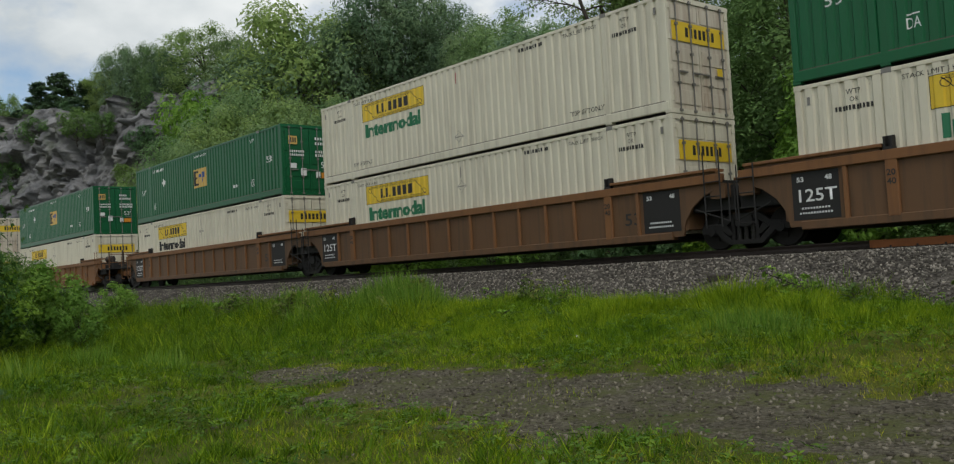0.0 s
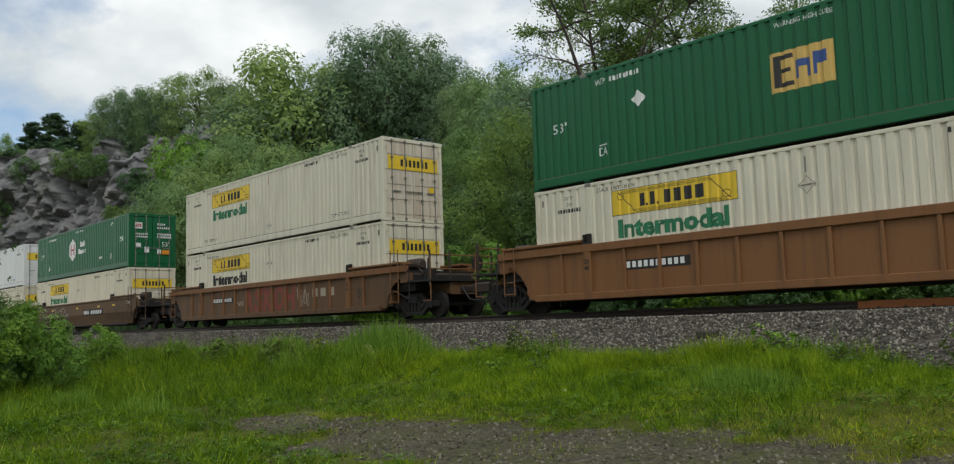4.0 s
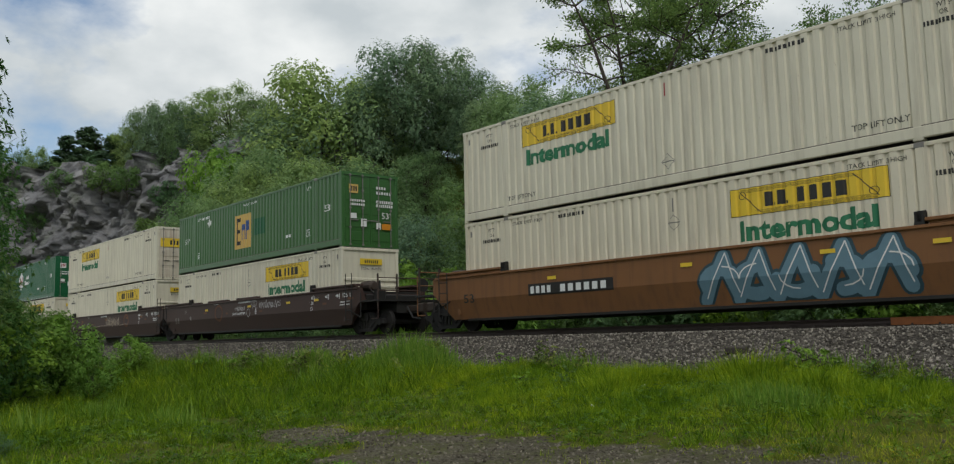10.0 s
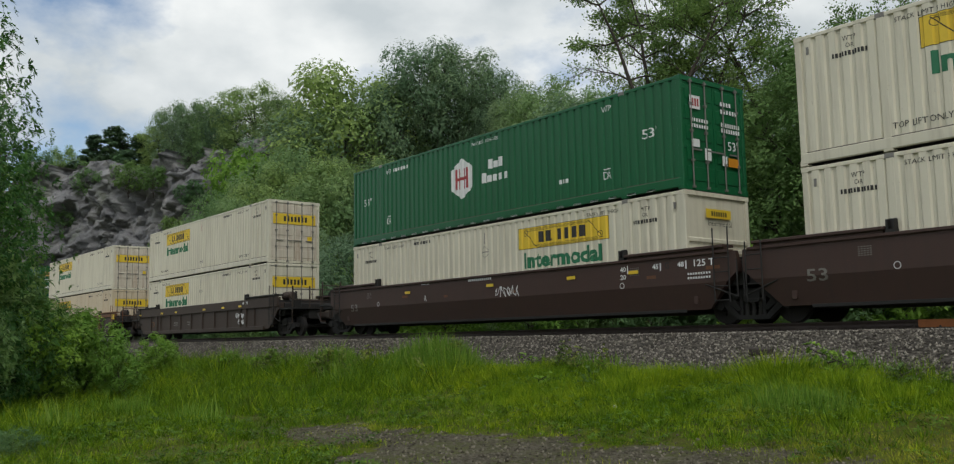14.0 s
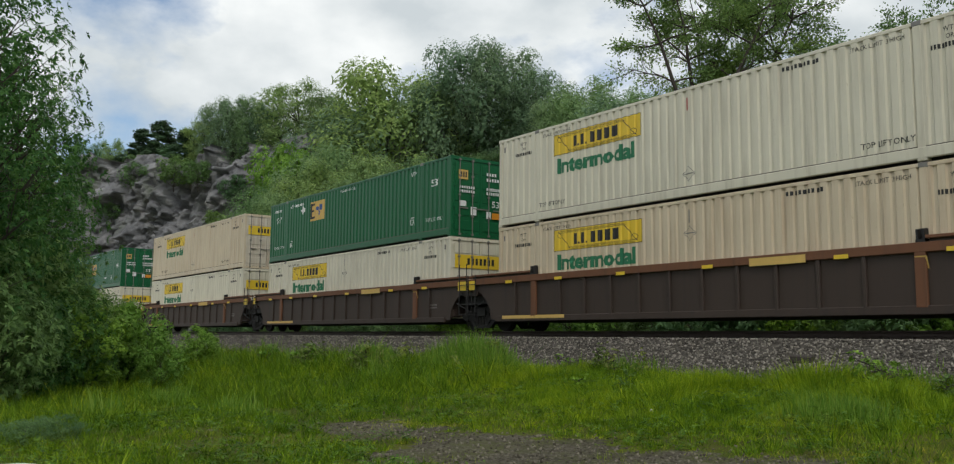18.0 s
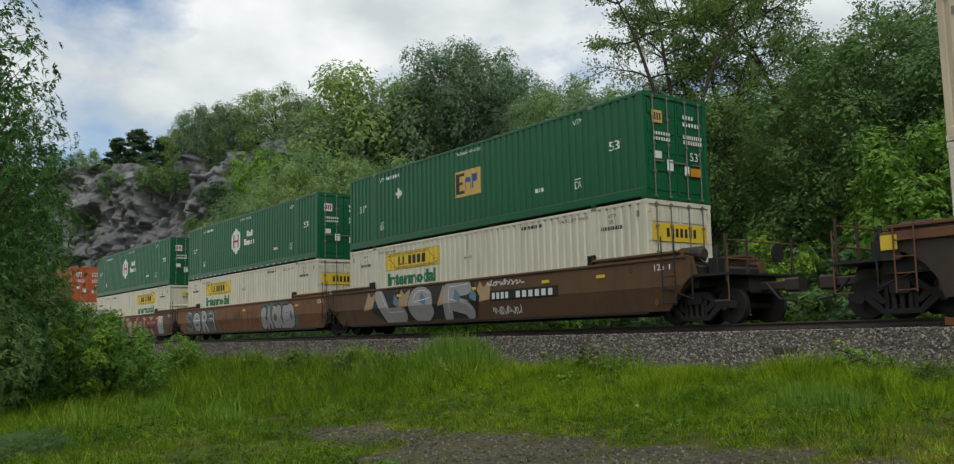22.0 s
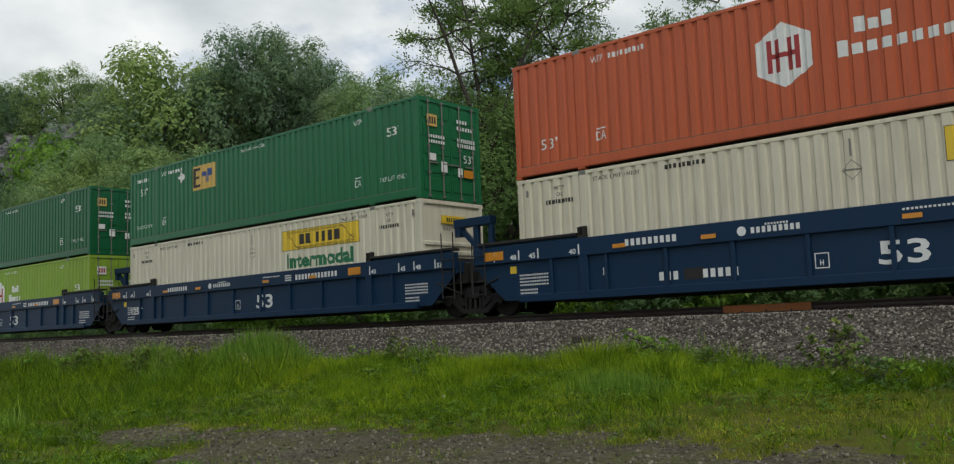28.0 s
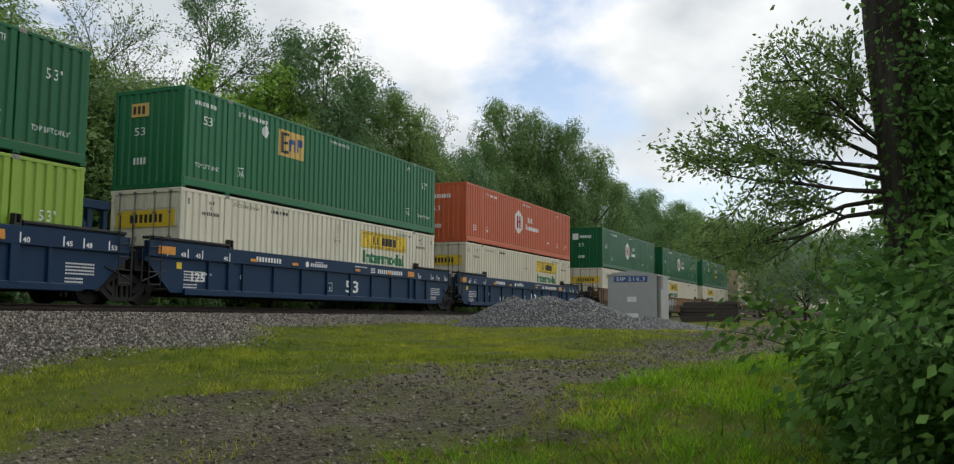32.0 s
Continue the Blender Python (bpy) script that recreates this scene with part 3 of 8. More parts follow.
def grass(name, n, area, height, mat, label, seed, lean=0.35, wide=0.010, tuft=1):
    """Thin blades; with tuft they spread in bunches of that many."""
    rng = np.random.default_rng(seed)
    x, y = area(rng, n // tuft)
    h = height(x, y, rng)
    keep = h > 0.03
    x, y, h = x[keep], y[keep], h[keep]
    if tuft > 1:
        x, y, h = np.repeat(x, tuft), np.repeat(y, tuft), np.repeat(h, tuft) * rng.uniform(0.45, 1.15, len(x) * tuft)
    n = len(x)
    bend = rng.normal(0, lean, (n, 2)) * h[:, None]
    if tuft > 1:
        x, y = x + bend[:, 0] * 0.35 + rng.normal(0, 0.03, n), y + bend[:, 1] * 0.35 + rng.normal(0, 0.03, n)
    z = ground_z(x, y) - 0.02
    th = rng.uniform(0, 2 * np.pi, n)
    w = wide * rng.uniform(0.6, 1.5, n) * (0.6 + h)
    cx, cy = np.cos(th) * w, np.sin(th) * w
    foot = np.stack([x, y, z], 1)
    off = np.stack([cx, cy, np.zeros(n)], 1)
    tip = np.stack([x + bend[:, 0], y + bend[:, 1], z + h * rng.uniform(0.8, 1.0, n)], 1)
    v = np.stack([foot - off, foot + off, tip], 1).reshape(-1, 3)
    f = np.arange(3 * n).reshape(n, 3)
    return tagged(new(name, soup(name, v, f, mat)), label, "grass", kind="stuff")


def meadow(rng, n):
    x = np.concatenate([rng.uniform(-42, 6, int(n * 0.78)), rng.uniform(6, 48, int(n * 0.22))])
    y = rng.uniform(-2.5, 16.0, len(x))
    d = track_y(x) - y
    r = np.hypot(x, y)
    keep = (d > ballast_reach(x) - 0.25 - 0.5 * rng.uniform(0, 1, len(x))) & (r > 5) & (path_weight(x, y) * 0.93 < rng.uniform(0.0, 1, len(x))) & (rng.uniform(0, 1, len(x)) < np.clip(16 / r, 0.25, 1))
    keep &= ~((d < ballast_reach(x) + 3.2) & (x > -17) & (x < 3) & (rng.uniform(0, 1, len(x)) < 0.8))
    keep &= ~((x > -8) & (d > ballast_reach(x) + 1.2) & (rng.uniform(0, 1, len(x)) < 0.7 * sstep(-8, -3, x)))
    return x[keep], y[keep]


def meadow_height(x, y, rng):
    d = track_y(x) - y - ballast_reach(x)
    clump = np.array([noise.noise(Vector((a * 0.5, b * 0.5, 7.0))) for a, b in zip(x[::1], y[::1])])
    left = 1 - sstep(-11, -1, x)
    tall = 0.15 + 0.32 * left * np.exp(-((d - 0.9) / 1.6) ** 2) * (0.7 + 0.8 * clump) + 0.18 * left * sstep(-14, -20, -x * 0 + x) + 0.12 * clump
    tall = tall + 0.08 * sstep(3.6, 2.0, y) * sstep(3, 8, x)
    short = 1 - 0.75 * np.clip(path_weight(x, y) * 2 + 0.5 * sstep(2, 6, x) * sstep(2.2, 3.6, y), 0, 1)
    tuft = np.array([noise.noise(Vector((a * 2.4, b * 2.4, 9.0))) for a, b in zip(x, y)])
    return np.clip(tall * short * (0.8 + 1.1 * tuft), 0.04, 1.0) * rng.uniform(0.5, 1.25, len(x))


def tuft_height(x, y, rng):
    return meadow_height(x, y, rng) * 1.35 * (rng.uniform(0, 1, len(x)) < 0.75 - 0.5 * sstep(2, 6, x) * sstep(2.2, 3.6, y))


# ---- trees ----
def tree_template(seed, h, crown_r, crown_lo, leaf, n_leaf, trunk_r, mat, limbs=9, loose=0.0, lean=0.05, lift=0.5, tri=True, fine=True, fill=0):
    """Trunk with limbs, and a crown of many small leaves set round the twig ends."""
    rng = random.Random(seed)
    nrng = np.random.default_rng(seed)
    g = Geo()
    tips = []
    p, r = Vector((0, 0, -0.4)), trunk_r
    steps = 6
    nodes = [(p.copy(), r)]
    for i in range(steps):
        q = p + Vector((rng.uniform(-lean, lean) * h, rng.uniform(-lean, lean) * h, h * 0.86 / steps))
        r2 = trunk_r * (1 - (i + 1) / (steps + 0.6))
        g.tube(p, q, r, r2, 7)
        p, r = q, r2
        nodes.append((p.copy(), r))
    tips.append((p, crown_r * 0.34))
    tips.append((p + Vector((0, 0, h * 0.07)), crown_r * 0.26))
    for i in range(limbs):
        f = crown_lo + (0.95 - crown_lo) * (i + rng.random() * 0.7) / limbs
        k = min(int(f * steps), steps - 1)
        a, ra = nodes[k]
        b, rb = nodes[k + 1]
        root = a.lerp(b, f * steps - k)
        ang = i * 2.4 + rng.uniform(-0.5, 0.5)
        u = (f - crown_lo) / (1 - crown_lo)
        reach = crown_r * (1.0 - 0.6 * abs(u - 0.3)) * rng.uniform(0.6, 1.1)
        up = reach * lift * rng.uniform(0.4, 1.4)
        mid = root + Vector((math.cos(ang) * reach * 0.5, math.sin(ang) * reach * 0.5, up * 0.35))
        end = root + Vector((math.cos(ang + 0.2) * reach, math.sin(ang + 0.2) * reach, up))
        rl = max(ra * 0.5, 0.02)
        g.tube(root, mid, rl, rl * 0.6, 5 if fine else 3)
        g.tube(mid, end, rl * 0.6, rl * 0.2, 5 if fine else 3)
        tips.append((end, crown_r * rng.uniform(0.20, 0.36)))
        tips.append((mid, crown_r * rng.uniform(0.2, 0.32)))
        for j in range(4):
            fr = mid if j < 2 else mid.lerp(end, 0.55)
            e2 = fr + Vector((math.cos(ang + rng.uniform(-1.3, 1.3)), math.sin(ang + rng.uniform(-1.3, 1.3)), rng.uniform(-0.15, 0.9))) * reach * rng.uniform(0.3, 0.55)
            if fine and j % 2:
                g.tube(fr, e2, rl * 0.4, rl * 0.1, 3)
            tips.append((e2, crown_r * rng.uniform(0.12, 0.27)))
    for i in range(fill):
        a, e = rng.uniform(0, 2 * math.pi), rng.uniform(-0.75, 1.0)
        f = rng.uniform(0.55, 0.85)
        q = math.sqrt(1 - min(1, e * e))
        tips.append((Vector((math.cos(a) * q * crown_r * f, math.sin(a) * q * crown_r * f, h * (0.5 + 0.46 * e * f))), crown_r * rng.uniform(0.26, 0.36)))
    c, u, w = spray_places(nrng, tips, n_leaf, crown_r, loose)
    n = len(c)
    s = leaf * nrng.uniform(0.55, 1.35, (n, 1))
    if tri:
        v = np.stack([c - u * s, c + w * s * 0.7 + u * s * 0.1, c + u * s * 0.95 - w * s * 0.45], 1).reshape(-1, 3)
        return g.mesh("trunk", M_BARK), soup("crown", v, np.arange(3 * n).reshape(n, 3), mat)
    v = np.stack([c - u * s, c + w * s * 0.42, c + u * s, c - w * s * 0.42], 1).reshape(-1, 3)
    return g.mesh("trunk", M_BARK), soup("crown", v, np.arange(4 * n).reshape(n, 4), mat)


def spray_places(nrng, tips, n_leaf, crown_r, loose):
    """Leaf places in flat, outward-hanging sprays over lobes round the twig ends: centre, long axis, cross axis."""
    per = 16
    pos = np.array([tuple(t[0]) for t in tips])
    rad = np.array([t[1] for t in tips]) * (1.1 + 0.3 * loose)
    k = nrng.choice(len(tips), max(20, n_leaf // per), p=rad ** 1.8 / (rad ** 1.8).sum())
    d = nrng.normal(size=(len(k), 3))
    d[:, 2] += 0.45
    d /= np.linalg.norm(d, axis=1, keepdims=True)
    mid = pos[k] + d * (rad[k] * nrng.uniform(0.15, 1.0, len(k)) ** 0.5)[:, None] * np.array([1, 1, 0.85])
    o = d * np.array([1, 1, 0.25]) + nrng.normal(0, 0.3, d.shape)
    o[:, 2] -= 0.2
    o /= np.linalg.norm(o, axis=1, keepdims=True)
    side = np.cross(o, np.array([0, 0, 1.0]) + nrng.normal(0, 0.25, d.shape))
    side /= np.linalg.norm(side, axis=1, keepdims=True)
    up = np.cross(side, o)
    R = crown_r * (0.075 + 0.03 * loose) * nrng.uniform(0.7, 1.4, (len(k), 1, 1))
    q = nrng.normal(size=(len(k), per, 3))
    c = mid[:, None] + (o[:, None] * q[..., :1] * 0.9 + side[:, None] * q[..., 1:2] * 0.7 + up[:, None] * q[..., 2:] * 0.28) * R
    n = len(k) * per
    nv = (up[:, None] * 0.9 + d[:, None] * 0.5 + nrng.normal(0, 0.42, (len(k), per, 3))).reshape(n, 3)
    nv /= np.linalg.norm(nv, axis=1, keepdims=True)
    u = (o[:, None] + nrng.normal(0, 0.6, (len(k), per, 3))).reshape(n, 3)
    w = np.cross(nv, u)
    w /= np.linalg.norm(w, axis=1, keepdims=True)
    return c.reshape(n, 3), np.cross(w, nv), w


def crown_lobes(rng, h, w, lo, lobes, shape):
    """Rounded masses of a crown: centres and radii. shape: round, cone or column."""
    out = []
    mid, half = h * (1 + lo) / 2, h * (1 - lo) / 2
    for i in range(lobes):
        e = -0.85 + 1.75 * (i + 0.5) / lobes
        a = i * 2.4 + rng.uniform(-0.4, 0.4)
        q = math.sqrt(max(0.04, 1 - e * e))
        if shape == "cone":
            q = 0.95 * (1 - (e + 0.9) / 2) + 0.08
        elif shape == "column":
            q = 0.75 * q + 0.25
        f = rng.uniform(0.5, 0.8)
        r = w * rng.uniform(0.30, 0.48) * (0.55 + 0.45 * q)
        top = min(mid + e * half * 0.84, h - r * 0.75)
        out.append((Vector((math.cos(a) * q * w * f, math.sin(a) * q * w * f, top)), r))
    return out


def lobed_tree(seed, h, w, lo, leaf, n_leaf, trunk_r, mat, lobes=18, shape="round", rosette=0, lean=0.03, flat=0.8):
    """A trunk whose limbs reach into rounded masses; leaves lie over each mass and face outwards and up."""
    rng, nrng = random.Random(seed), np.random.default_rng(seed)
    g = Geo()
    p, nodes = Vector((0, 0, -0.4)), []
    for i in range(6):
        q = p + Vector((rng.uniform(-lean, lean) * h, rng.uniform(-lean, lean) * h, h * 0.85 / 6))
        g.tube(p, q, trunk_r * (1 - i / 6.6), trunk_r * (1 - (i + 1) / 6.6), 7)
        nodes.append(q)
        p = q
    mass = crown_lobes(rng, h, w, lo, lobes, shape)
    for c, r in mass:
        k = max(0, min(5, int((c.z - 0.35 * w * 0.6) / h * 6.4) - 1))
        root = nodes[k]
        bend = root.lerp(c, 0.5) + Vector((0, 0, -0.06 * w))
        rl = trunk_r * (0.5 - 0.05 * k)
        g.tube(root, bend, rl, rl * 0.6, 5)
        g.tube(bend, c, rl * 0.6, rl * 0.2, 4)
        for j in range(3):
            d = Vector((rng.gauss(0, 1), rng.gauss(0, 1), rng.gauss(0.3, 0.6))).normalized()
            g.tube(bend.lerp(c, 0.6), c + d * r * 0.85, rl * 0.3, rl * 0.06, 3)
    pos, rad = np.array([tuple(c) for c, r in mass]), np.array([r for c, r in mass])
    per = 10
    m = max(20, int(n_leaf / (rosette or per) * 1.15))
    k = nrng.choice(len(mass), m, p=rad ** 2 / (rad ** 2).sum())
    d = nrng.normal(size=(m, 3))
    d[:, 2] += 0.35
    d /= np.linalg.norm(d, axis=1, keepdims=True)
    ripple = 1 + 0.16 * np.sin(d[:, 0] * 7 + k) * np.sin(d[:, 1] * 6 + 2 * k) * np.sin(d[:, 2] * 6 + 1)
    c = pos[k] + d * (rad[k] * ripple * nrng.uniform(0.62, 1.06, m))[:, None] * np.array([1, 1, flat])
    gap = np.sqrt(((c[:, None] - pos[None]) ** 2).sum(2)) / rad[None]
    gap[np.arange(m), k] = 9
    keep = gap.min(1) > 0.74
    c, d = c[keep], d[keep]
    if rosette:
        v, f = rosette_leaves(nrng, c, d, rosette, leaf)
        return g.mesh("trunk", M_BARK), soup("crown", v, f, mat)
    spread = float(np.mean(rad)) * 0.13
    n = len(c) * per
    off = nrng.normal(0, 1, (len(c), per, 3)) * spread
    off -= d[:, None] * (off * d[:, None]).sum(2, keepdims=True) * 0.6
    pts = (c[:, None] + off).reshape(n, 3)
    nv = np.repeat(d, per, 0) * 0.9 + np.array([0, 0, 0.5]) + nrng.normal(0, 0.33, (n, 3))
    size = leaf * nrng.uniform(0.6, 1.35, n)
    # a sparse inner layer of larger sprays stops the view through the crown
    inner = max(8, n // 14)
    ki = nrng.choice(len(mass), inner)
    di = nrng.normal(size=(inner, 3))
    di /= np.linalg.norm(di, axis=1, keepdims=True)
    pts = np.concatenate([pts, pos[ki] + di * (rad[ki] * nrng.uniform(0.25, 0.55, inner))[:, None]])
    nv = np.concatenate([nv, di + nrng.normal(0, 0.3, di.shape)])
    size = np.concatenate([size, np.full(inner, leaf * 2.4)])
    nv /= np.linalg.norm(nv, axis=1, keepdims=True)
    u = np.cross(nv, nrng.normal(size=nv.shape))
    u /= np.linalg.norm(u, axis=1, keepdims=True)
    x = np.cross(nv, u)
    sz = size[:, None]
    v = np.stack([pts - u * sz, pts + x * sz * 0.62 + u * sz * 0.1, pts + u * sz * 0.95 - x * sz * 0.42], 1).reshape(-1, 3)
    return g.mesh("trunk", M_BARK), soup("crown", v, np.arange(len(v)).reshape(-1, 3), mat)


def rosette_leaves(nrng, c, d, k, leaf):
    """Bunches of k long leaves that spread round the way d and droop at their tips."""
    n = len(c)
    t1 = np.cross(d, np.array([0.3, 0.2, 1.0]))
    t1 /= np.linalg.norm(t1, axis=1, keepdims=True)
    t2 = np.cross(d, t1)
    a = 2 * np.pi * (np.arange(k)[None] / k + nrng.uniform(0, 1, (n, 1))) + nrng.normal(0, 0.25, (n, k))
    u = d[:, None] * 0.55 + t1[:, None] * np.cos(a)[..., None] + t2[:, None] * np.sin(a)[..., None]
    u[..., 2] -= 0.35
    u /= np.linalg.norm(u, axis=2, keepdims=True)
    x = np.cross(u, d[:, None] + np.array([0, 0, 0.4]) + nrng.normal(0, 0.3, (n, k, 3)))
    x /= np.linalg.norm(x, axis=2, keepdims=True)
    s = leaf * nrng.uniform(0.6, 1.3, (n, k, 1))
    b = c[:, None] + u * s * 0.12
    tip = b + u * s
    tip[..., 2] -= 0.18 * s[..., 0]
    v = np.stack([b, b + u * s * 0.42 + x * s * 0.19, tip, b + u * s * 0.42 - x * s * 0.19], 2).reshape(-1, 3)
    return v, np.arange(len(v)).reshape(-1, 4)


def put(kind, x, y, s, turn, name, label, group, dz=0.0, category="tree", wide=1.0):
    root = new(name)
    tagged(root, label, category, group)
    for nm, me in zip(("trunk", "crown"), kind):
        o = new(nm, me)
        o.parent = root
    z = float(ground_z(x, y)) + dz
    root.matrix_basis = pose(x, y, z, 0, 0, turn) @ Matrix.Diagonal((s * wide, s * wide, s, 1))
    return root


HILL_H, TALL_H = 12.0, 16.0
T_DARK = [lobed_tree(11 + i, HILL_H, 4.6, 0.12, 0.115, 18000, 0.2, M_HAZEDULL, 24 + 3 * i) for i in range(3)]
T_LIGHT = [lobed_tree(21 + i, HILL_H, 4.2, 0.10, 0.11, 18000, 0.2, M_HAZELIGHT, 22 + 3 * i) for i in range(3)]
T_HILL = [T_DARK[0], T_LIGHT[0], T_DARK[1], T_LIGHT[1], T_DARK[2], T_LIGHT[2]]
T_CEDAR = [lobed_tree(31 + i, HILL_H, 2.6, 0.05, 0.17, 6500, 0.16, M_CEDAR, 20, "cone") for i in range(2)]
T_TALL = [lobed_tree(61 + i, TALL_H, 4.6, 0.14, 0.10, 29000, 0.22, (M_LEAF, M_LEAF, M_LEAFD)[i], 27) for i in range(3)]
T_ASH = [lobed_tree(65 + i, TALL_H, 4.8, 0.04, 0.20, 25000, 0.22, M_THICKSHADE, 44, "round", 7) for i in range(2)]
T_YELL = [lobed_tree(71, HILL_H, 4.0, 0.08, 0.17, 8500, 0.18, M_LEAFY, 20)]
T_BUSH = [lobed_tree(41 + i, 3.2, 1.9, 0.03, 0.085, 3600, 0.05, (M_LEAF, M_LEAFD)[i % 2], 14) for i in range(3)]
T_THICK = [lobed_tree(45 + i, 3.2, 1.9, 0.0, 0.14, 9000, 0.04, (M_LEAF, M_THICKSHADE, M_THICKSHADE)[i], 24, "round", 6) for i in range(3)]
T_LIME = [lobed_tree(51 + i, 3.0, 1.4, 0.03, 0.065, 3000, 0.04, M_LEAFY, 13) for i in range(2)]
T_BRIGHT = lobed_tree(53, 9.0, 3.0, 0.05, 0.10, 16000, 0.1, M_LEAFY, 26, "column")
T_WEEDY = tree_template(45, 3.2, 1.9, 0.03, 0.06, 5000, 0.04, M_LEAFD, 12, 0.3, fine=False)
RIDGE = "trees on the hill"


def spot(az, r):
    """A place r metres from the camera's stand, az degrees left of the line across the track."""
    return -r * math.sin(radians(az)), r * math.cos(radians(az))


def by_top(kind, full, az, el, r, turn, name, label, group, wide=1.0):
    """Plants a tree at az, r so tall that its top reaches the elevation el."""
    x, y = spot(az, r)
    top = CAM_Z + r * math.tan(radians(el))
    s = max(0.25, (top - float(ground_z(x, y)) + 0.3) / full)
    return put(kind, x, y, s, turn, name, label, group, -0.3, "tree", wide)


def facets(a, b, n, seed, wide, high, depth, tilt):
    """Depth of a field of flat, tilted blocks at the places a, b (metres along and up)."""
    rng = np.random.default_rng(seed)
    ca, cb = rng.uniform(a.min() - 3, a.max() + 3, n), rng.uniform(b.min() - 3, b.max() + 3, n)
    turn = radians(62)
    p, q = a * math.cos(turn) + b * math.sin(turn), -a * math.sin(turn) + b * math.cos(turn)
    cp, cq = ca * math.cos(turn) + cb * math.sin(turn), -ca * math.sin(turn) + cb * math.cos(turn)
    near = np.concatenate([np.argmin(((i[:, None] - cp) / wide) ** 2 + ((j[:, None] - cq) / high) ** 2, axis=1) for i, j in zip(np.array_split(p, 40), np.array_split(q, 40))])
    off, t1, t2 = rng.normal(0, depth, n), rng.normal(0, tilt, n), rng.normal(-0.5 * tilt, tilt, n)
    return off[near] + t1[near] * (p - cp[near]) + t2[near] * (q - cq[near])


def build_rock():
    """The blocky cliff on the hillside."""
    p0, p1 = np.array((-158.0, 23.0)), np.array((-97.0, 60.0))
    nu, nv = 420, 180
    along = p1 - p0
    length = float(np.hypot(*along))
    out = np.array((along[1], -along[0])) / length
    U, W = np.meshgrid(np.linspace(0, 1, nu), np.linspace(0, 1, nv))
    a, b = U.ravel() * length, W.ravel() * 28
    top = 30.5 + 2.0 * np.sin(a * 0.31) * np.sin(a * 0.13 + 1) - 3 * np.clip(0.12 - U.ravel(), 0, 1) / 0.12
    push = facets(a, b, 110, 3, 1.3, 1.0, 1.0, 0.30) + facets(a, b, 900, 4, 1.3, 0.8, 0.5, 0.34) + facets(a, b, 4600, 5, 1.3, 0.7, 0.24, 0.36)
    push = push + 1.5 * np.sin(a * 0.11 + 0.8) - 6.0 * W.ravel() ** 1.2
    v = np.stack([p0[0] + along[0] * U.ravel() + out[0] * push, p0[1] + along[1] * U.ravel() + out[1] * push, -0.5 + W.ravel() * top], 1)
    i = (np.arange(nv - 1)[:, None] * nu + np.arange(nu - 1)[None, :]).ravel()
    ob = new("rock_face", soup("rock_face", v, np.stack([i, i + 1, i + nu + 1, i + nu], 1), M_ROCK))
    tagged(ob, "grey weathered limestone cliff face on the wooded hill", "cliff", kind="structure")


build_rock()


def leaf_soup(points, u, size, aspect, mat, seed, droop=0.0):
    rng = np.random.default_rng(seed)
    n = len(points)
    u = u + rng.normal(0, 0.45, (n, 3))
    u[:, 2] -= droop
    u /= np.linalg.norm(u, axis=1, keepdims=True)
    w = np.cross(u, rng.normal(size=(n, 3)))
    w /= np.linalg.norm(w, axis=1, keepdims=True)
    nn = np.cross(u, w)
    s = size * rng.uniform(0.6, 1.3, (n, 1))
    v = np.stack([points, points + u * s * 0.45 + w * s * aspect - nn * s * 0.08, points + u * s, points + u * s * 0.45 - w * s * aspect - nn * s * 0.08], 1).reshape(-1, 3)
    return soup("crown", v, np.arange(4 * n).reshape(n, 4), mat)


def branching(g, rng, p, d, length, r, depth, ends, sag=0.0):
    """Twigs that fork; leaf places are gathered in ends as (place, way)."""
    steps = 3
    for i in range(steps):
        d = (d + Vector((rng.gauss(0, 0.16), rng.gauss(0, 0.16), rng.gauss(0, 0.14) - sag))).normalized()
        q = p + d * (length / steps)
        g.tube(p, q, r * (1 - 0.22 * i), r * (1 - 0.22 * (i + 1)), 5 if r > 0.012 else 3)
        if depth > 0:
            for _ in range(2):
                side = Vector((rng.gauss(0, 1), rng.gauss(0, 1), rng.gauss(0, 0.6))).normalized()
                branching(g, rng, q, (d * 0.85 + side * 0.65).normalized(), length * rng.uniform(0.42, 0.6), r * 0.45, depth - 1, ends, sag)
        else:
            for k in range(3):
                ends.append((p.lerp(q, k / 3.0), d))
        p = q
    ends.append((p, d))


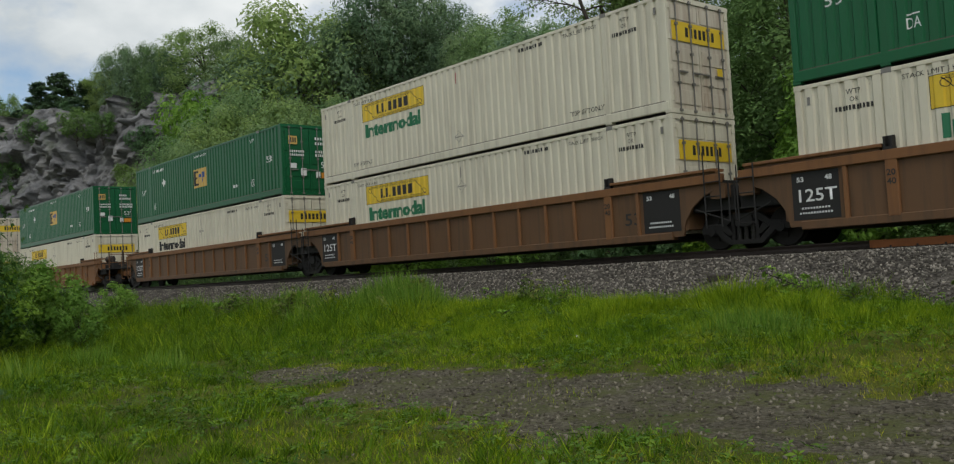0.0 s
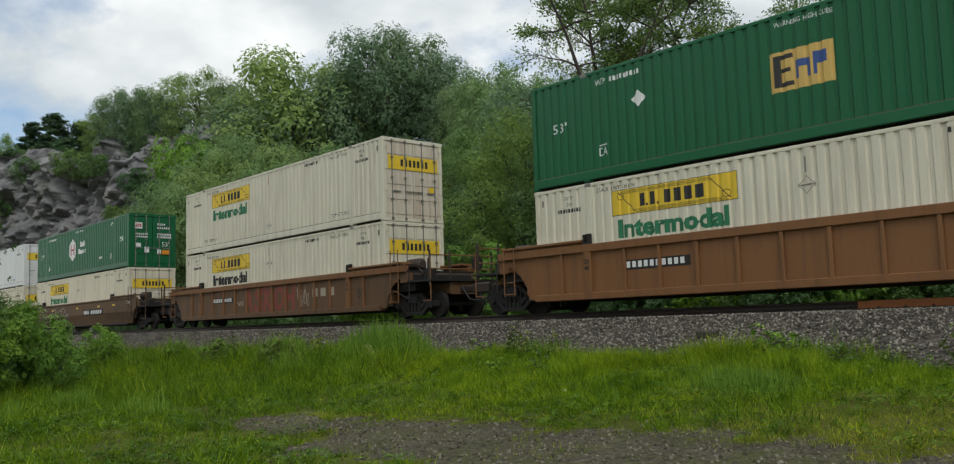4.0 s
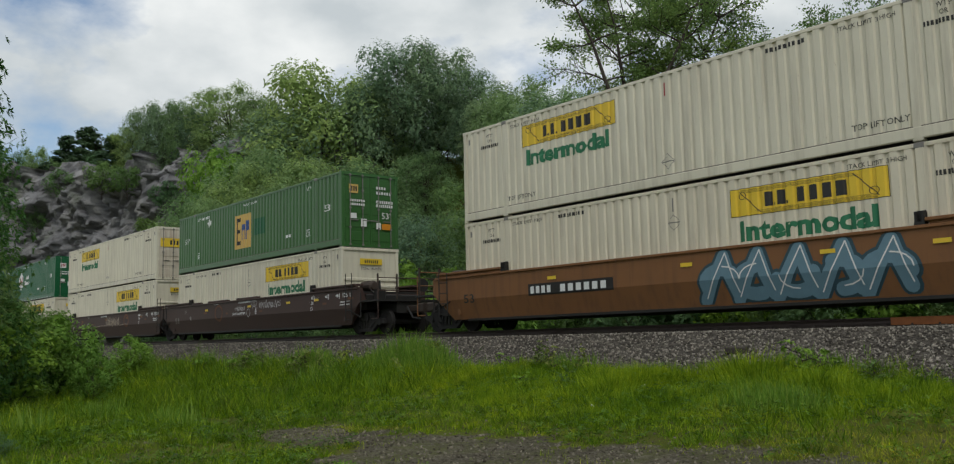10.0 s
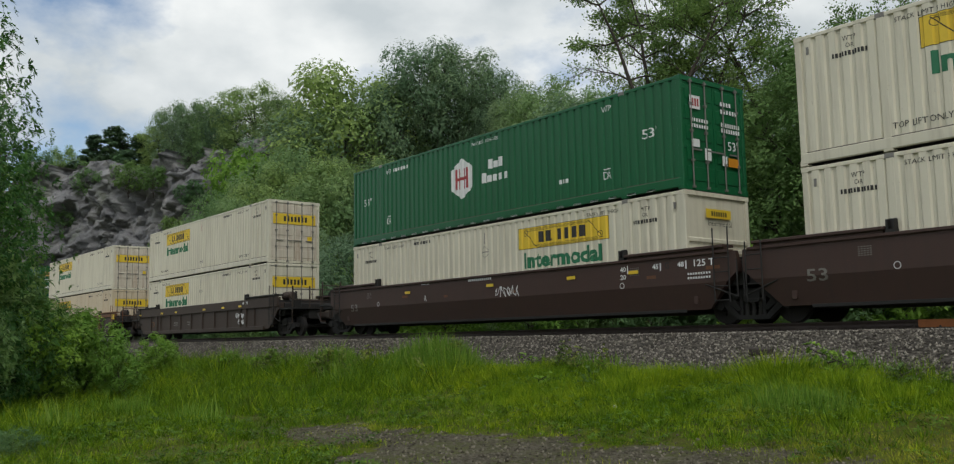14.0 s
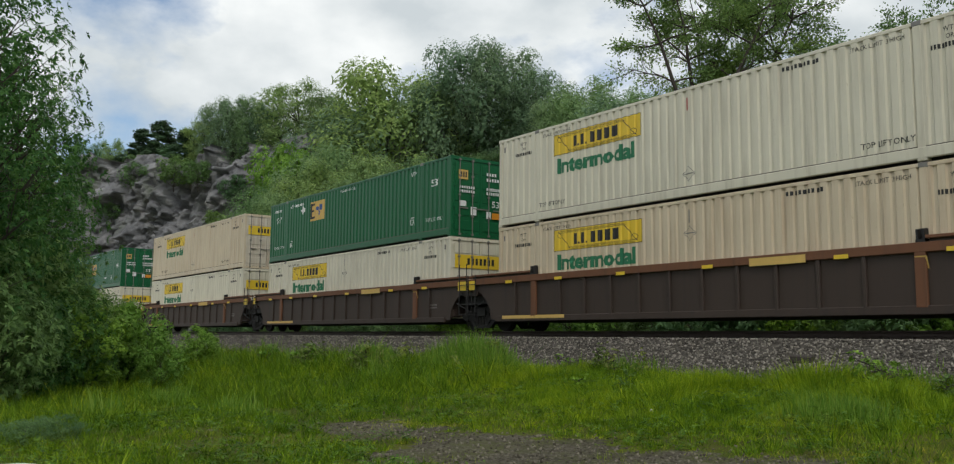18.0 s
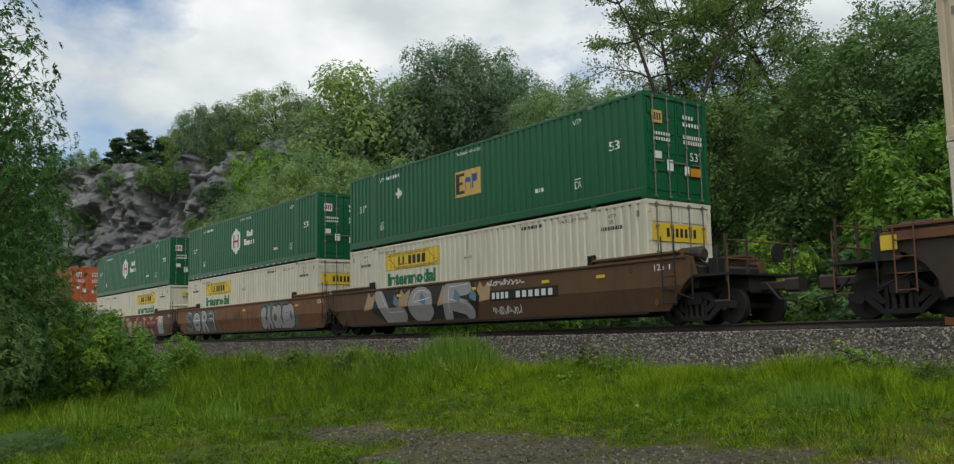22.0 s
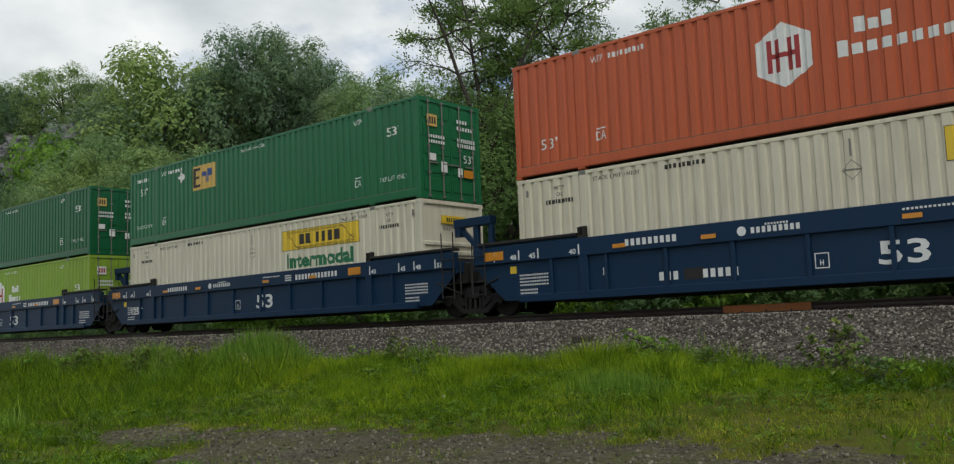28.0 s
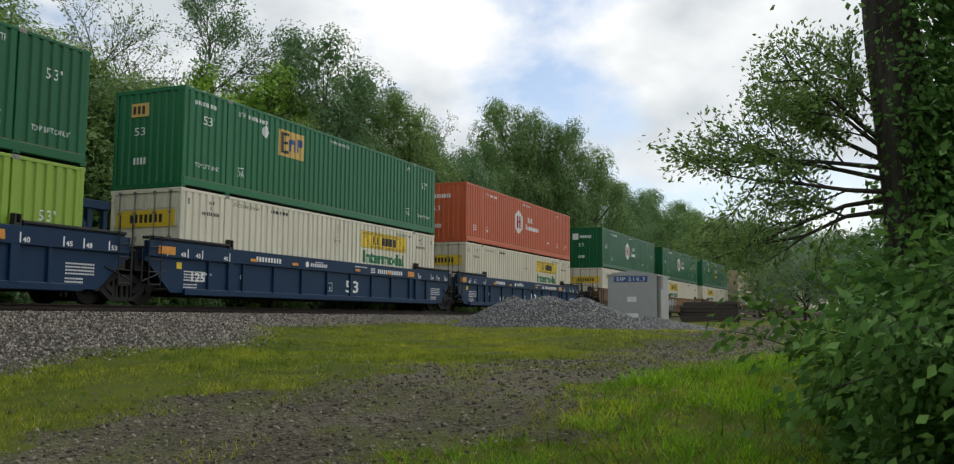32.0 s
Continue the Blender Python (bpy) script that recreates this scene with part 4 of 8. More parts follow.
def build_locust(az, r, tall, lean, seed):
    """A gnarled tree: a leaning trunk forks into crooked leaders with thin, clumped sprays of leaves."""
    rng = random.Random(seed)
    x, y = spot(az, r)
    z = float(ground_z(x, y)) - 0.3
    root = new("locust_tree")
    tagged(root, "tall gnarled tree with dark limbs and sparse leaves", "tree", "gnarled trees behind the track")
    g, limbs, ends = Geo(), Geo(), []
    side = Vector((math.cos(radians(az)), math.sin(radians(az)), 0))
    p = Vector((x, y, z))
    for i in range(5):
        q = p + Vector((0, 0, tall * 0.5 / 5)) - side * lean * (0.1 + 0.1 * i) + side * rng.uniform(-0.12, 0.12)
        g.tube(p, q, 0.26 * (1 - i / 10), 0.26 * (1 - (i + 1) / 10), 9)
        p = q
    fork = p
    for k, out in enumerate((-0.5, 0.08, 0.5)):
        p, d, rad = fork.copy(), (side * (out - 0.25 * lean) + Vector((rng.uniform(-0.2, 0.2), rng.uniform(-0.2, 0.2), 1.0))).normalized(), 0.13
        steps = 6 if k == 1 else 5
        for i in range(steps):
            d = (d + side * rng.uniform(-0.3, 0.3) + Vector((0, 0, 0.12))).normalized()
            q = p + d * tall * 0.5 / steps
            g.tube(p, q, rad * (1 - i / (steps + 0.8)), rad * (1 - (i + 1) / (steps + 0.8)), 7)
            p = q
            for s in (-1, 1):
                if i == 0 and s * out > 0:
                    continue
                way = (side * s * rng.uniform(0.5, 1.0) + Vector((rng.uniform(-0.4, 0.4), rng.uniform(-0.4, 0.4), rng.uniform(0.0, 0.7)))).normalized()
                branching(limbs, rng, q, way, rng.uniform(1.3, 2.2) * (1.1 - 0.1 * i), 0.05, 2, ends, -0.01)
    bare = []
    for h, ln in ((0.42, 2.4), (0.56, 3.0)):
        branching(limbs, rng, Vector((x, y, z + tall * h)) - side * lean * 0.6, (side * -1 + Vector((0, 0, 0.2))).normalized(), ln, 0.045, 1, bare, 0.01)
    part("trunk", g, M_BARK, root)
    part("branchwork", limbs, M_BARK, root)["kind"] = "stuff"
    ends = [e for e in ends if rng.random() < 0.3]
    nr = np.random.default_rng(seed)
    pt = np.array([e[0] for e in ends for _ in range(7)]) + nr.normal(0, 1, (len(ends) * 7, 3)) * np.array([0.17, 0.17, 0.11])
    part("crown", leaf_soup(pt, np.array([e[1] for e in ends for _ in range(7)]), 0.125, 0.3, M_LEAF, seed, 0.1), M_LEAF, root)


def build_twiggy(az, el, r, leafy_one=False):
    """A slim tree of thin limbs: half bare, or with clumps of leaves at its twigs' ends."""
    rng = random.Random(int(r * 10))
    x, y = spot(az, r)
    z = float(ground_z(x, y)) - 0.3
    tall = CAM_Z + r * math.tan(radians(el)) - z
    root = new("slim_tree" if leafy_one else "twiggy_tree")
    tagged(root, "slim tree with a thin high crown behind the track" if leafy_one else "half-bare tree with thin grey twigs and few leaves", "tree", "slim trees behind the track")
    g, ends = Geo(), []
    p = Vector((x, y, z))
    for i in range(6):
        q = p + Vector((rng.uniform(-0.3, 0.3), rng.uniform(-0.3, 0.3), tall * 0.8 / 6))
        g.tube(p, q, 0.14 * (1 - i / 7), 0.14 * (1 - (i + 1) / 7), 6)
        p = q
        if i > (3 if leafy_one else 1):
            for j in range(4):
                a = rng.uniform(0, 6.28)
                branching(g, rng, q, Vector((math.cos(a) * 0.5, math.sin(a) * 0.5, 1.0)).normalized(), tall * rng.uniform(0.14, 0.22), 0.035, 2, ends, -0.02)
    part("trunk", g, M_BARK, root)
    ends = [e for e in ends if rng.random() < 0.6]
    n = 4 if leafy_one else 1
    pt = np.array([e[0] for e in ends for _ in range(n)]) + np.random.default_rng(4).normal(0, 0.15 if leafy_one else 0.08, (len(ends) * n, 3))
    part("crown", leaf_soup(pt, np.array([e[1] for e in ends for _ in range(n)]), 0.13, 0.3, M_LEAFD, 4, 0.0), M_LEAFD, root)


def build_woods():
    rng = random.Random(5)
    # the skyline: azimuth, elevation of the top, distance, breadth
    crest = [(80.5, 10.5, 165, 0.9, "l"), (79.0, 11.2, 165, 0.7, "d"), (77.6, 11.5, 162, 0.6, "l"), (76.0, 12.4, 160, 1.5, "c"), (74.8, 12.9, 158, 1.7, "c"), (73.4, 12.6, 152, 1.7, "c"), (72.4, 13.1, 150, 0.8, "l"),
             (71.5, 14.3, 146, 0.6, "d"), (70.5, 14.5, 145, 0.6, "d"), (69.5, 14.7, 140, 0.6, "l"), (68.6, 14.2, 138, 0.6, "d"), (66.9, 15.9, 133, 0.85, "l"), (64.9, 15.3, 131, 0.75, "d"), (63.2, 14.5, 129, 0.8, "d"),
             (62.0, 14.6, 128, 0.8, "d"), (60.8, 17.2, 125, 0.7, "l"), (59.2, 15.9, 124, 0.7, "l"), (57.9, 16.4, 121, 0.5, "d"), (55.9, 18.5, 118, 0.65, "d"), (53.5, 18.2, 117, 0.8, "d"), (51.3, 16.9, 114, 0.75, "d"),
             (49.8, 15.2, 108, 0.8, "d"), (48.2, 16.1, 100, 0.65, "l"), (46.8, 15.8, 95, 0.7, "l"), (45.0, 15.2, 88, 0.8, "l"), (43.2, 14.8, 82, 0.9, "d"), (41.0, 14.0, 78, 1.0, "d"), (38.0, 13.5, 76, 1.0, "l")]
    for i, (az, el, r, wide, kind) in enumerate(crest):
        while az > 62 and r < 175 and float(ground_z(*spot(az, r))) < 24:
            r += 0.5
        k = {"d": T_DARK, "l": T_LIGHT, "c": T_CEDAR}[kind]
        label = "dark conical cedar on the rock rim" if kind == "c" else "leafy green deciduous tree on the wooded hillside"
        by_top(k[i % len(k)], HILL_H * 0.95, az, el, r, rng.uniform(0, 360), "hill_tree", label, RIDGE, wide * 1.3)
    # rounded trees at the foot of the cliff
    for i, (az, el, r, wide) in enumerate(((67.3, 12.2, 116, 0.5), (64.3, 12.0, 108, 0.8), (62.3, 11.4, 104, 0.8), (65.6, 10.8, 104, 0.7), (68.6, 9.2, 108, 0.7), (70.4, 7.6, 108, 0.7), (67.0, 9.0, 98, 0.8), (63.4, 9.8, 98, 0.9), (60.6, 11.6, 100, 0.8), (71.8, 6.2, 106, 0.7), (58.6, 11.0, 96, 0.9))):
        by_top(T_LIGHT[i % 3] if i else T_YELL[0], HILL_H * 0.95, az, el, r, rng.uniform(0, 360), "hill_tree", "rounded light green tree at the foot of the cliff", RIDGE, wide * 1.15)
    for i in range(70):
        az = 40 + 24 * ((i * 0.618) % 1)
        edge = float(np.interp(az, [40, 50, 55, 66, 72, 80], [13.5, 15, 16, 14.0, 12.6, 10.5]))
        r = rng.uniform(60, 120) if az < 62 else rng.uniform(85, 118)
        lo = 4.0 if az < 62 else 5.0
        k = rng.choice(T_HILL) if rng.random() < 0.88 else T_YELL[0]
        x, y = spot(az, r)
        g = float(ground_z(x, y))
        most = (CAM_Z + r * math.tan(radians(edge)) - g) / HILL_H
        s = min(rng.uniform(0.55, 1.0), most)
        if s > 0.25:
            put(k, x, y, s, rng.uniform(0, 360), "hill_tree", "leafy green deciduous tree on the wooded hillside", RIDGE, -0.3, "tree", rng.uniform(0.9, 1.2))
    for i in range(50):
        az = rng.uniform(44, 64)
        r = float(np.interp(az, [44, 55, 66, 72], [70, 92, 104, 110])) + rng.uniform(-8, 14)
        x, y = spot(az, r)
        put(rng.choice(T_BUSH), x, y, rng.uniform(1.1, 1.9), rng.uniform(0, 360), "hill_bush", "leafy understorey bush on the hillside", "bushes on the hill", -0.3, "bush")
    # the bushy rim of the cliff
    for i in range(44):
        az = 63.5 + i * 0.4
        r = 112.0
        while r < 175 and float(ground_z(*spot(az, r))) < 25:
            r += 0.5
        x, y = spot(az + rng.uniform(-0.2, 0.2), r - 1.0 + rng.uniform(0, 4))
        put(rng.choice(T_BUSH), x, y, rng.uniform(0.8, 1.5), rng.uniform(0, 360), "cliff_bush", "green scrub growing along the rock rim", "scrub on the cliff", -0.6, "bush", rng.uniform(1.0, 1.4))
    # scrub on the cliff: azimuth, height of its foot, size
    for az, h, size in ((77.4, 19.5, 0.9), (75.0, 9.5, 1.1), (74.2, 8.5, 0.9), (71.6, 17.0, 0.9), (70.4, 21.0, 1.3), (69.4, 15.0, 1.2), (68.2, 11.0, 1.6), (67.2, 18.0, 1.7), (66.0, 13.0, 1.8), (65.2, 20.0, 1.9), (64.2, 15.0, 2.0), (78.6, 23.0, 1.2), (76.2, 24.0, 1.5), (74.0, 24.0, 1.6), (72.6, 23.5, 1.4), (78.0, 5.0, 0.9), (72.4, 7.0, 1.0)):
        r = float(np.interp(az, [58, 65, 72, 82], [114, 122, 133, 160])) + 0.25 * h - 1.0
        x, y = spot(az, r)
        b = put(rng.choice(T_BUSH), x, y, size, rng.uniform(0, 360), "cliff_bush", "green scrub growing on the rock face", "scrub on the cliff", 0, "bush")
        b.location.z = h
    # trees close behind the track, from left to right
    for i in range(30):
        az = 49 - i * 3.1 + rng.uniform(-1, 1)
        y = rng.uniform(31, 40)
        r = y / math.cos(radians(az))
        el = min(rng.uniform(18, 23), float(np.interp(az, [-42, -36, -20, 5, 12, 17, 22, 25, 28.5, 31, 34, 37, 44, 47, 52], [14, 19, 24, 24, 20.5, 19, 17, 16.5, 18.5, 17.5, 14.3, 15.0, 13.5, 13, 11])))
        by_top(T_TALL[i % 3 if az > 22 or i % 3 == 1 else 0], TALL_H * 0.94, az, el, r, rng.uniform(0, 360), "trackside_tree", "tall leafy tree close behind the railway track", "trees behind the track", 1.15)
    for az, r, tall, lean, seed in ((40.6, 40, 18.0, 0.2, 5), (36.6, 41, 17.6, 0.5, 9), (34.2, 43, 18.0, -0.2, 14)):
        build_locust(az, r, tall, lean, seed)
    x, y = spot(55.7, 112)
    o = new("dead_tree", Geo().tube((0, 0, 0), (0.3, 0, 6), 0.16, 0.1, 7).tube((0.3, 0, 6), (0.2, 0.2, 11), 0.1, 0.03, 6).tube((0.3, 0, 6), (1.2, 0, 8), 0.05, 0.02, 5).mesh("dead_tree", M_GREY))
    tagged(o, "bare grey dead tree trunk among the green trees", "dead tree")
    o.location = (x, y, float(ground_z(x, y)) - 0.3)
    # the tree line receding beyond the sidings
    far = [(-41, 15.5, 40, 1.0, "d"), (-45, 14.0, 42, 0.9, "d"), (-47.5, 13.2, 42, 0.8, "d"), (-52.2, 15.2, 43, 0.55, "y"), (-54.4, 14.6, 44, 0.6, "l"), (-57.0, 17.4, 46, 0.62, "d"), (-59.2, 15.0, 50, 0.6, "d"), (-61.5, 14.2, 50, 0.6, "l"), (-63.4, 11.2, 52, 0.7, "l"),
           (-65.6, 10.4, 60, 0.7, "d"), (-67.4, 11.0, 66, 0.6, "l"), (-69.3, 13.6, 70, 0.5, "d"), (-71.0, 12.6, 71, 0.5, "d"), (-72.5, 12.2, 72, 0.5, "d"), (-74.4, 10.4, 76, 0.6, "d"), (-76.2, 8.6, 85, 0.7, "d"), (-77.6, 7.9, 95, 0.8, "l"), (-79.2, 7.2, 110, 0.9, "d"), (-80.5, 6.6, 120, 1.0, "l"), (-82, 6.0, 140, 1.0, "d"), (-83.2, 6.2, 150, 1.0, "l"), (-84.4, 5.6, 170, 1.0, "d")]
    for i, (az, el, r, wide, kind) in enumerate(far):
        k, full = {"d": (T_TALL[1 + i % 2], TALL_H), "l": (T_TALL[0], TALL_H), "y": (T_BRIGHT, 9.0)}[kind]
        by_top(k, full * 0.93, az, el, r, rng.uniform(0, 360), "trackside_tree", "tall leafy tree close behind the railway track", "trees behind the track", wide * 1.35)
        if i % 2:
            continue
        x, y = spot(az - 0.6, r * 1.06)
        put(rng.choice(T_TALL), x, y, rng.uniform(0.45, 0.6), rng.uniform(0, 360), "trackside_tree", "tall leafy tree close behind the railway track", "trees behind the track", -0.2)
    for az, el, r in ((-43.9, 17.4, 44), (-46.5, 15.0, 45), (-64.3, 11.9, 58)):
        build_twiggy(az, el, r)
    build_twiggy(-49.8, 19.6, 44.5, True)
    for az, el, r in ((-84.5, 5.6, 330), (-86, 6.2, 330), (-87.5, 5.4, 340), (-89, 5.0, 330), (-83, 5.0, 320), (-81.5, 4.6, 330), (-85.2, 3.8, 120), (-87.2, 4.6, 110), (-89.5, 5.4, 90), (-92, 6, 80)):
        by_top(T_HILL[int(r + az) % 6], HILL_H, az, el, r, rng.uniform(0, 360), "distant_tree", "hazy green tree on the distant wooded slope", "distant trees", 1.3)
    # low growth along the foot of the wood
    for i in range(52):
        x = -75 + i * 2.7 + rng.uniform(-1, 1)
        y = track_y(x) + rng.uniform(6.5, 10)
        put(T_BUSH[1], x, y, rng.uniform(0.7, 1.3), rng.uniform(0, 360), "shrub", "low leafy shrub at the foot of the wood", "shrubs behind the track", -0.1, "shrub")
    for i in range(60):
        x = -22 + i * 1.4 + rng.uniform(-0.6, 0.6)
        y = track_y(x) + rng.uniform(9.5, 15)
        put(rng.choice(T_BUSH), x, y, rng.uniform(0.9, 1.35), rng.uniform(0, 360), "shrub", "leafy shrub in the shade at the edge of the wood", "shrubs behind the track", -0.2, "shrub", 1.35)
    for az, r, s in ((54.5, 40, 1.55), (56.0, 41, 1.2), (51.5, 39, 1.0), (49.5, 36, 1.5), (35.5, 33, 1.5), (28.0, 31, 1.6), (8, 27, 1.5), (-12, 28, 1.7), (-15, 29, 1.9)):
        x, y = spot(az, r)
        put(T_LIME[int(r) % 2], x, y, s, rng.uniform(0, 360), "shrub", "bright yellow-green shrub behind the track", "bright shrubs", -0.1, "shrub")
    for az, r, sc in ((27.0, 33, 0.95), (28.8, 35, 0.7), (-10, 31, 0.9), (-13.5, 33, 0.8), (-6.5, 32, 0.85), (-9, 34, 1.25)):
        x, y = spot(az, r)
        put(T_BRIGHT, x, y, sc, rng.uniform(0, 360), "shrub", "tall bright yellow-green shrub behind the track", "bright shrubs", -0.2, "shrub")


build_woods()


def build_left_thicket():
    rng = random.Random(9)
    for az, r, s in ((88.0, 23, 0.68), (85.6, 25, 0.72), (84.6, 29, 0.70), (90.0, 25, 0.72), (82.6, 36, 0.62), (85, 36, 0.78)):
        x, y = spot(az, r)
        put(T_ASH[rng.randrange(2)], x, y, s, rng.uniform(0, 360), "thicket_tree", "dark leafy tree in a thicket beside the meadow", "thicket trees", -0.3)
    for az, r, s in ((84, 21, 0.9), (82, 23, 0.9), (80.5, 25, 0.95), (79.6, 27, 1.0), (78.6, 29, 1.0), (78.2, 31, 0.8), (77.6, 34, 0.7), (76.6, 37, 0.6), (75.6, 40, 0.5), (82.5, 27, 1.35), (81.6, 31, 1.3), (80.4, 35, 1.05), (78.6, 39, 0.8), (83, 25, 1.4), (86, 21, 1.2), (79.2, 25.5, 0.6), (77, 30.5, 0.55)):
        x, y = spot(az, r * 1.09)
        put(T_THICK[rng.randrange(3)], x, y, s, rng.uniform(0, 360), "thicket_bush", "dense green bush at the edge of the meadow", "thicket bushes", -0.15, "bush")
    for az, r, s in ((72.1, 38, 0.62), (71.8, 38.5, 0.5), (76.3, 30, 0.95), (75.2, 29, 0.75), (77.6, 29, 1.0), (74.3, 28, 0.5), (78.6, 27, 0.9)):
        x, y = spot(az, r)
        put(T_LIME[0], x, y, s, rng.uniform(0, 360), "sapling", "bright green sapling beside the track", "saplings", -0.1, "sapling")


build_left_thicket()


# ---- the right-hand side: big tree, bush, relay case, stone pile, old rails ----
def build_big_tree():
    rng = random.Random(21)
    root = new("roadside_tree")
    tagged(root, "old roadside tree, bark darkened for crown shade, small drooping leaves", "tree")
    bx, by = 8.1, -0.55
    bz = float(ground_z(bx, by))
    g = Geo()
    p = Vector((bx, by, bz - 0.2))
    pts = [p, Vector((bx - 0.02, by + 0.05, bz + 0.6)), Vector((bx + 0.02, by + 0.08, bz + 2.0)), Vector((bx + 0.04, by + 0.20, bz + 3.4)), Vector((bx + 0.1, by + 0.3, bz + 5.4)), Vector((bx + 0.2, by + 0.3, bz + 8.0))]
    rad = [0.33, 0.265, 0.235, 0.215, 0.185, 0.11]
    for a, b, r0, r1 in zip(pts, pts[1:], rad, rad[1:]):
        g.tube(a, b, r0, r1, 18)
    part("trunk", g, M_TRUNK, root)
    limbs, ends = Geo(), []
    for z, dx, dy, dz, ln in ((1.9, -0.1, 1.0, -0.02, 1.08), (2.0, 0.35, 1.0, 0.08, 1.12), (2.05, -0.25, 1.0, 0.18, 1.14), (2.15, 0.15, 1.0, 0.28, 1.12), (2.25, -0.35, 1.0, 0.40, 1.06), (2.3, 0.25, 1.0, 0.56, 1.0), (2.45, -0.1, 1.0, 0.78, 0.9), (2.6, 0.1, 0.9, 1.1, 0.72), (2.4, -0.6, 0.4, 0.5, 0.7), (3.0, 0.5, -0.6, 0.4, 1.2), (2.1, -0.3, -1.0, 0.3, 1.2), (2.7, 0.4, -0.9, 0.4, 1.3), (2.5, -0.5, -0.7, 0.5, 1.1), (3.3, -0.4, -0.8, 0.5, 1.0), (3.8, 0.0, -1.0, 0.4, 1.0)):
        branching(limbs, rng, Vector((bx, by + 0.15 + 0.05 * z, bz + z)), Vector((dx, dy, dz)).normalized(), ln, 0.024, 2, ends, 0.0)
    part("branchwork", limbs, M_BARK, root)["kind"] = "stuff"
    pt = np.array([e[0] for e in ends for _ in range(4)]) + np.random.default_rng(3).normal(0, 0.05, (len(ends) * 4, 3))
    ud = np.array([e[1] for e in ends for _ in range(4)])
    part("crown", leaf_soup(pt, ud, 0.05, 0.22, M_LEAF, 8, 0.2), M_LEAF, root)
    # ivy climbing the trunk
    ri = np.random.default_rng(77)
    zz = ri.uniform(0.8, 6.0, 15000)
    aa = ri.normal(-1.9, 0.7, 15000)
    rr = 0.3 + np.abs(ri.normal(0, 0.26, 15000)) * (1 + 0.5 * np.sin(zz * 2.2))
    ivy = np.stack([bx + 0.05 + rr * np.cos(aa), by + 0.1 + 0.03 * zz + rr * np.sin(aa), bz + zz], 1)
    part("ivy", leaf_soup(ivy, np.stack([np.cos(aa), np.sin(aa), -0.4 + 0 * aa], 1), 0.07, 0.35, M_BUSH, 78, 0.4), M_BUSH, root, "dark green ivy on the trunk")
    # high crown out of the way
    rs = np.random.default_rng(31)
    hi = Geo()
    ends2 = []
    for k in range(9):
        a = k * 0.7
        branching(hi, rng, Vector((bx + 0.1, by + 0.35, bz + 5.5 + 0.25 * k)), Vector((math.cos(a), math.sin(a), 0.5)).normalized(), 2.4, 0.05, 1, ends2)
    part("branchwork", hi, M_BARK, root)["kind"] = "stuff"
    pt = np.array([e[0] for e in ends2 for _ in range(8)]) + rs.normal(0, 0.22, (len(ends2) * 8, 3))
    part("crown", leaf_soup(pt, np.array([e[1] for e in ends2 for _ in range(8)]), 0.1, 0.25, M_LEAFD, 9, 0.2), M_LEAFD, root)


def build_big_bush():
    rng = random.Random(33)
    for bx, by, h, n, seed in ((7.2, -0.62, 1.5, 26, 1), (6.3, -0.8, 1.5, 26, 2), (6.6, -1.2, 2.0, 24, 3), (5.6, -1.3, 1.7, 20, 4), (7.5, -0.2, 0.9, 16, 5), (8.6, -1.7, 2.4, 18, 6), (6.0, -2.1, 2.2, 18, 7), (9.4, -0.95, 2.0, 18, 8), (10.5, -1.3, 2.2, 16, 9), (6.8, -0.2, 0.6, 14, 10)):
        by = by - 0.22
        root = new("broadleaf_bush")
        tagged(root, "broad-leaved green bush leaning over the path edge", "bush", "bushes by the path")
        z = float(ground_z(bx, by)) - 0.05
        g, ends = Geo(), []
        for i in range(n):
            a = i * 2.4
            branching(g, rng, Vector((bx, by, z)), Vector((math.cos(a) * 0.5, math.sin(a) * 0.5, 1)).normalized(), h * rng.uniform(0.6, 1.0), 0.014, 1, ends, 0.06)
        part("branchwork", g, M_BARK, root)["kind"] = "stuff"
        pt = np.array([e[0] for e in ends for _ in range(11)]) + np.random.default_rng(seed).normal(0, 0.09, (len(ends) * 11, 3))
        ud = np.array([e[1] for e in ends for _ in range(11)])
        part("crown", leaf_soup(pt, ud, 0.082, 0.28, M_BUSH, seed + 50, 0.7), M_BUSH, root)


build_big_tree()
build_big_bush()


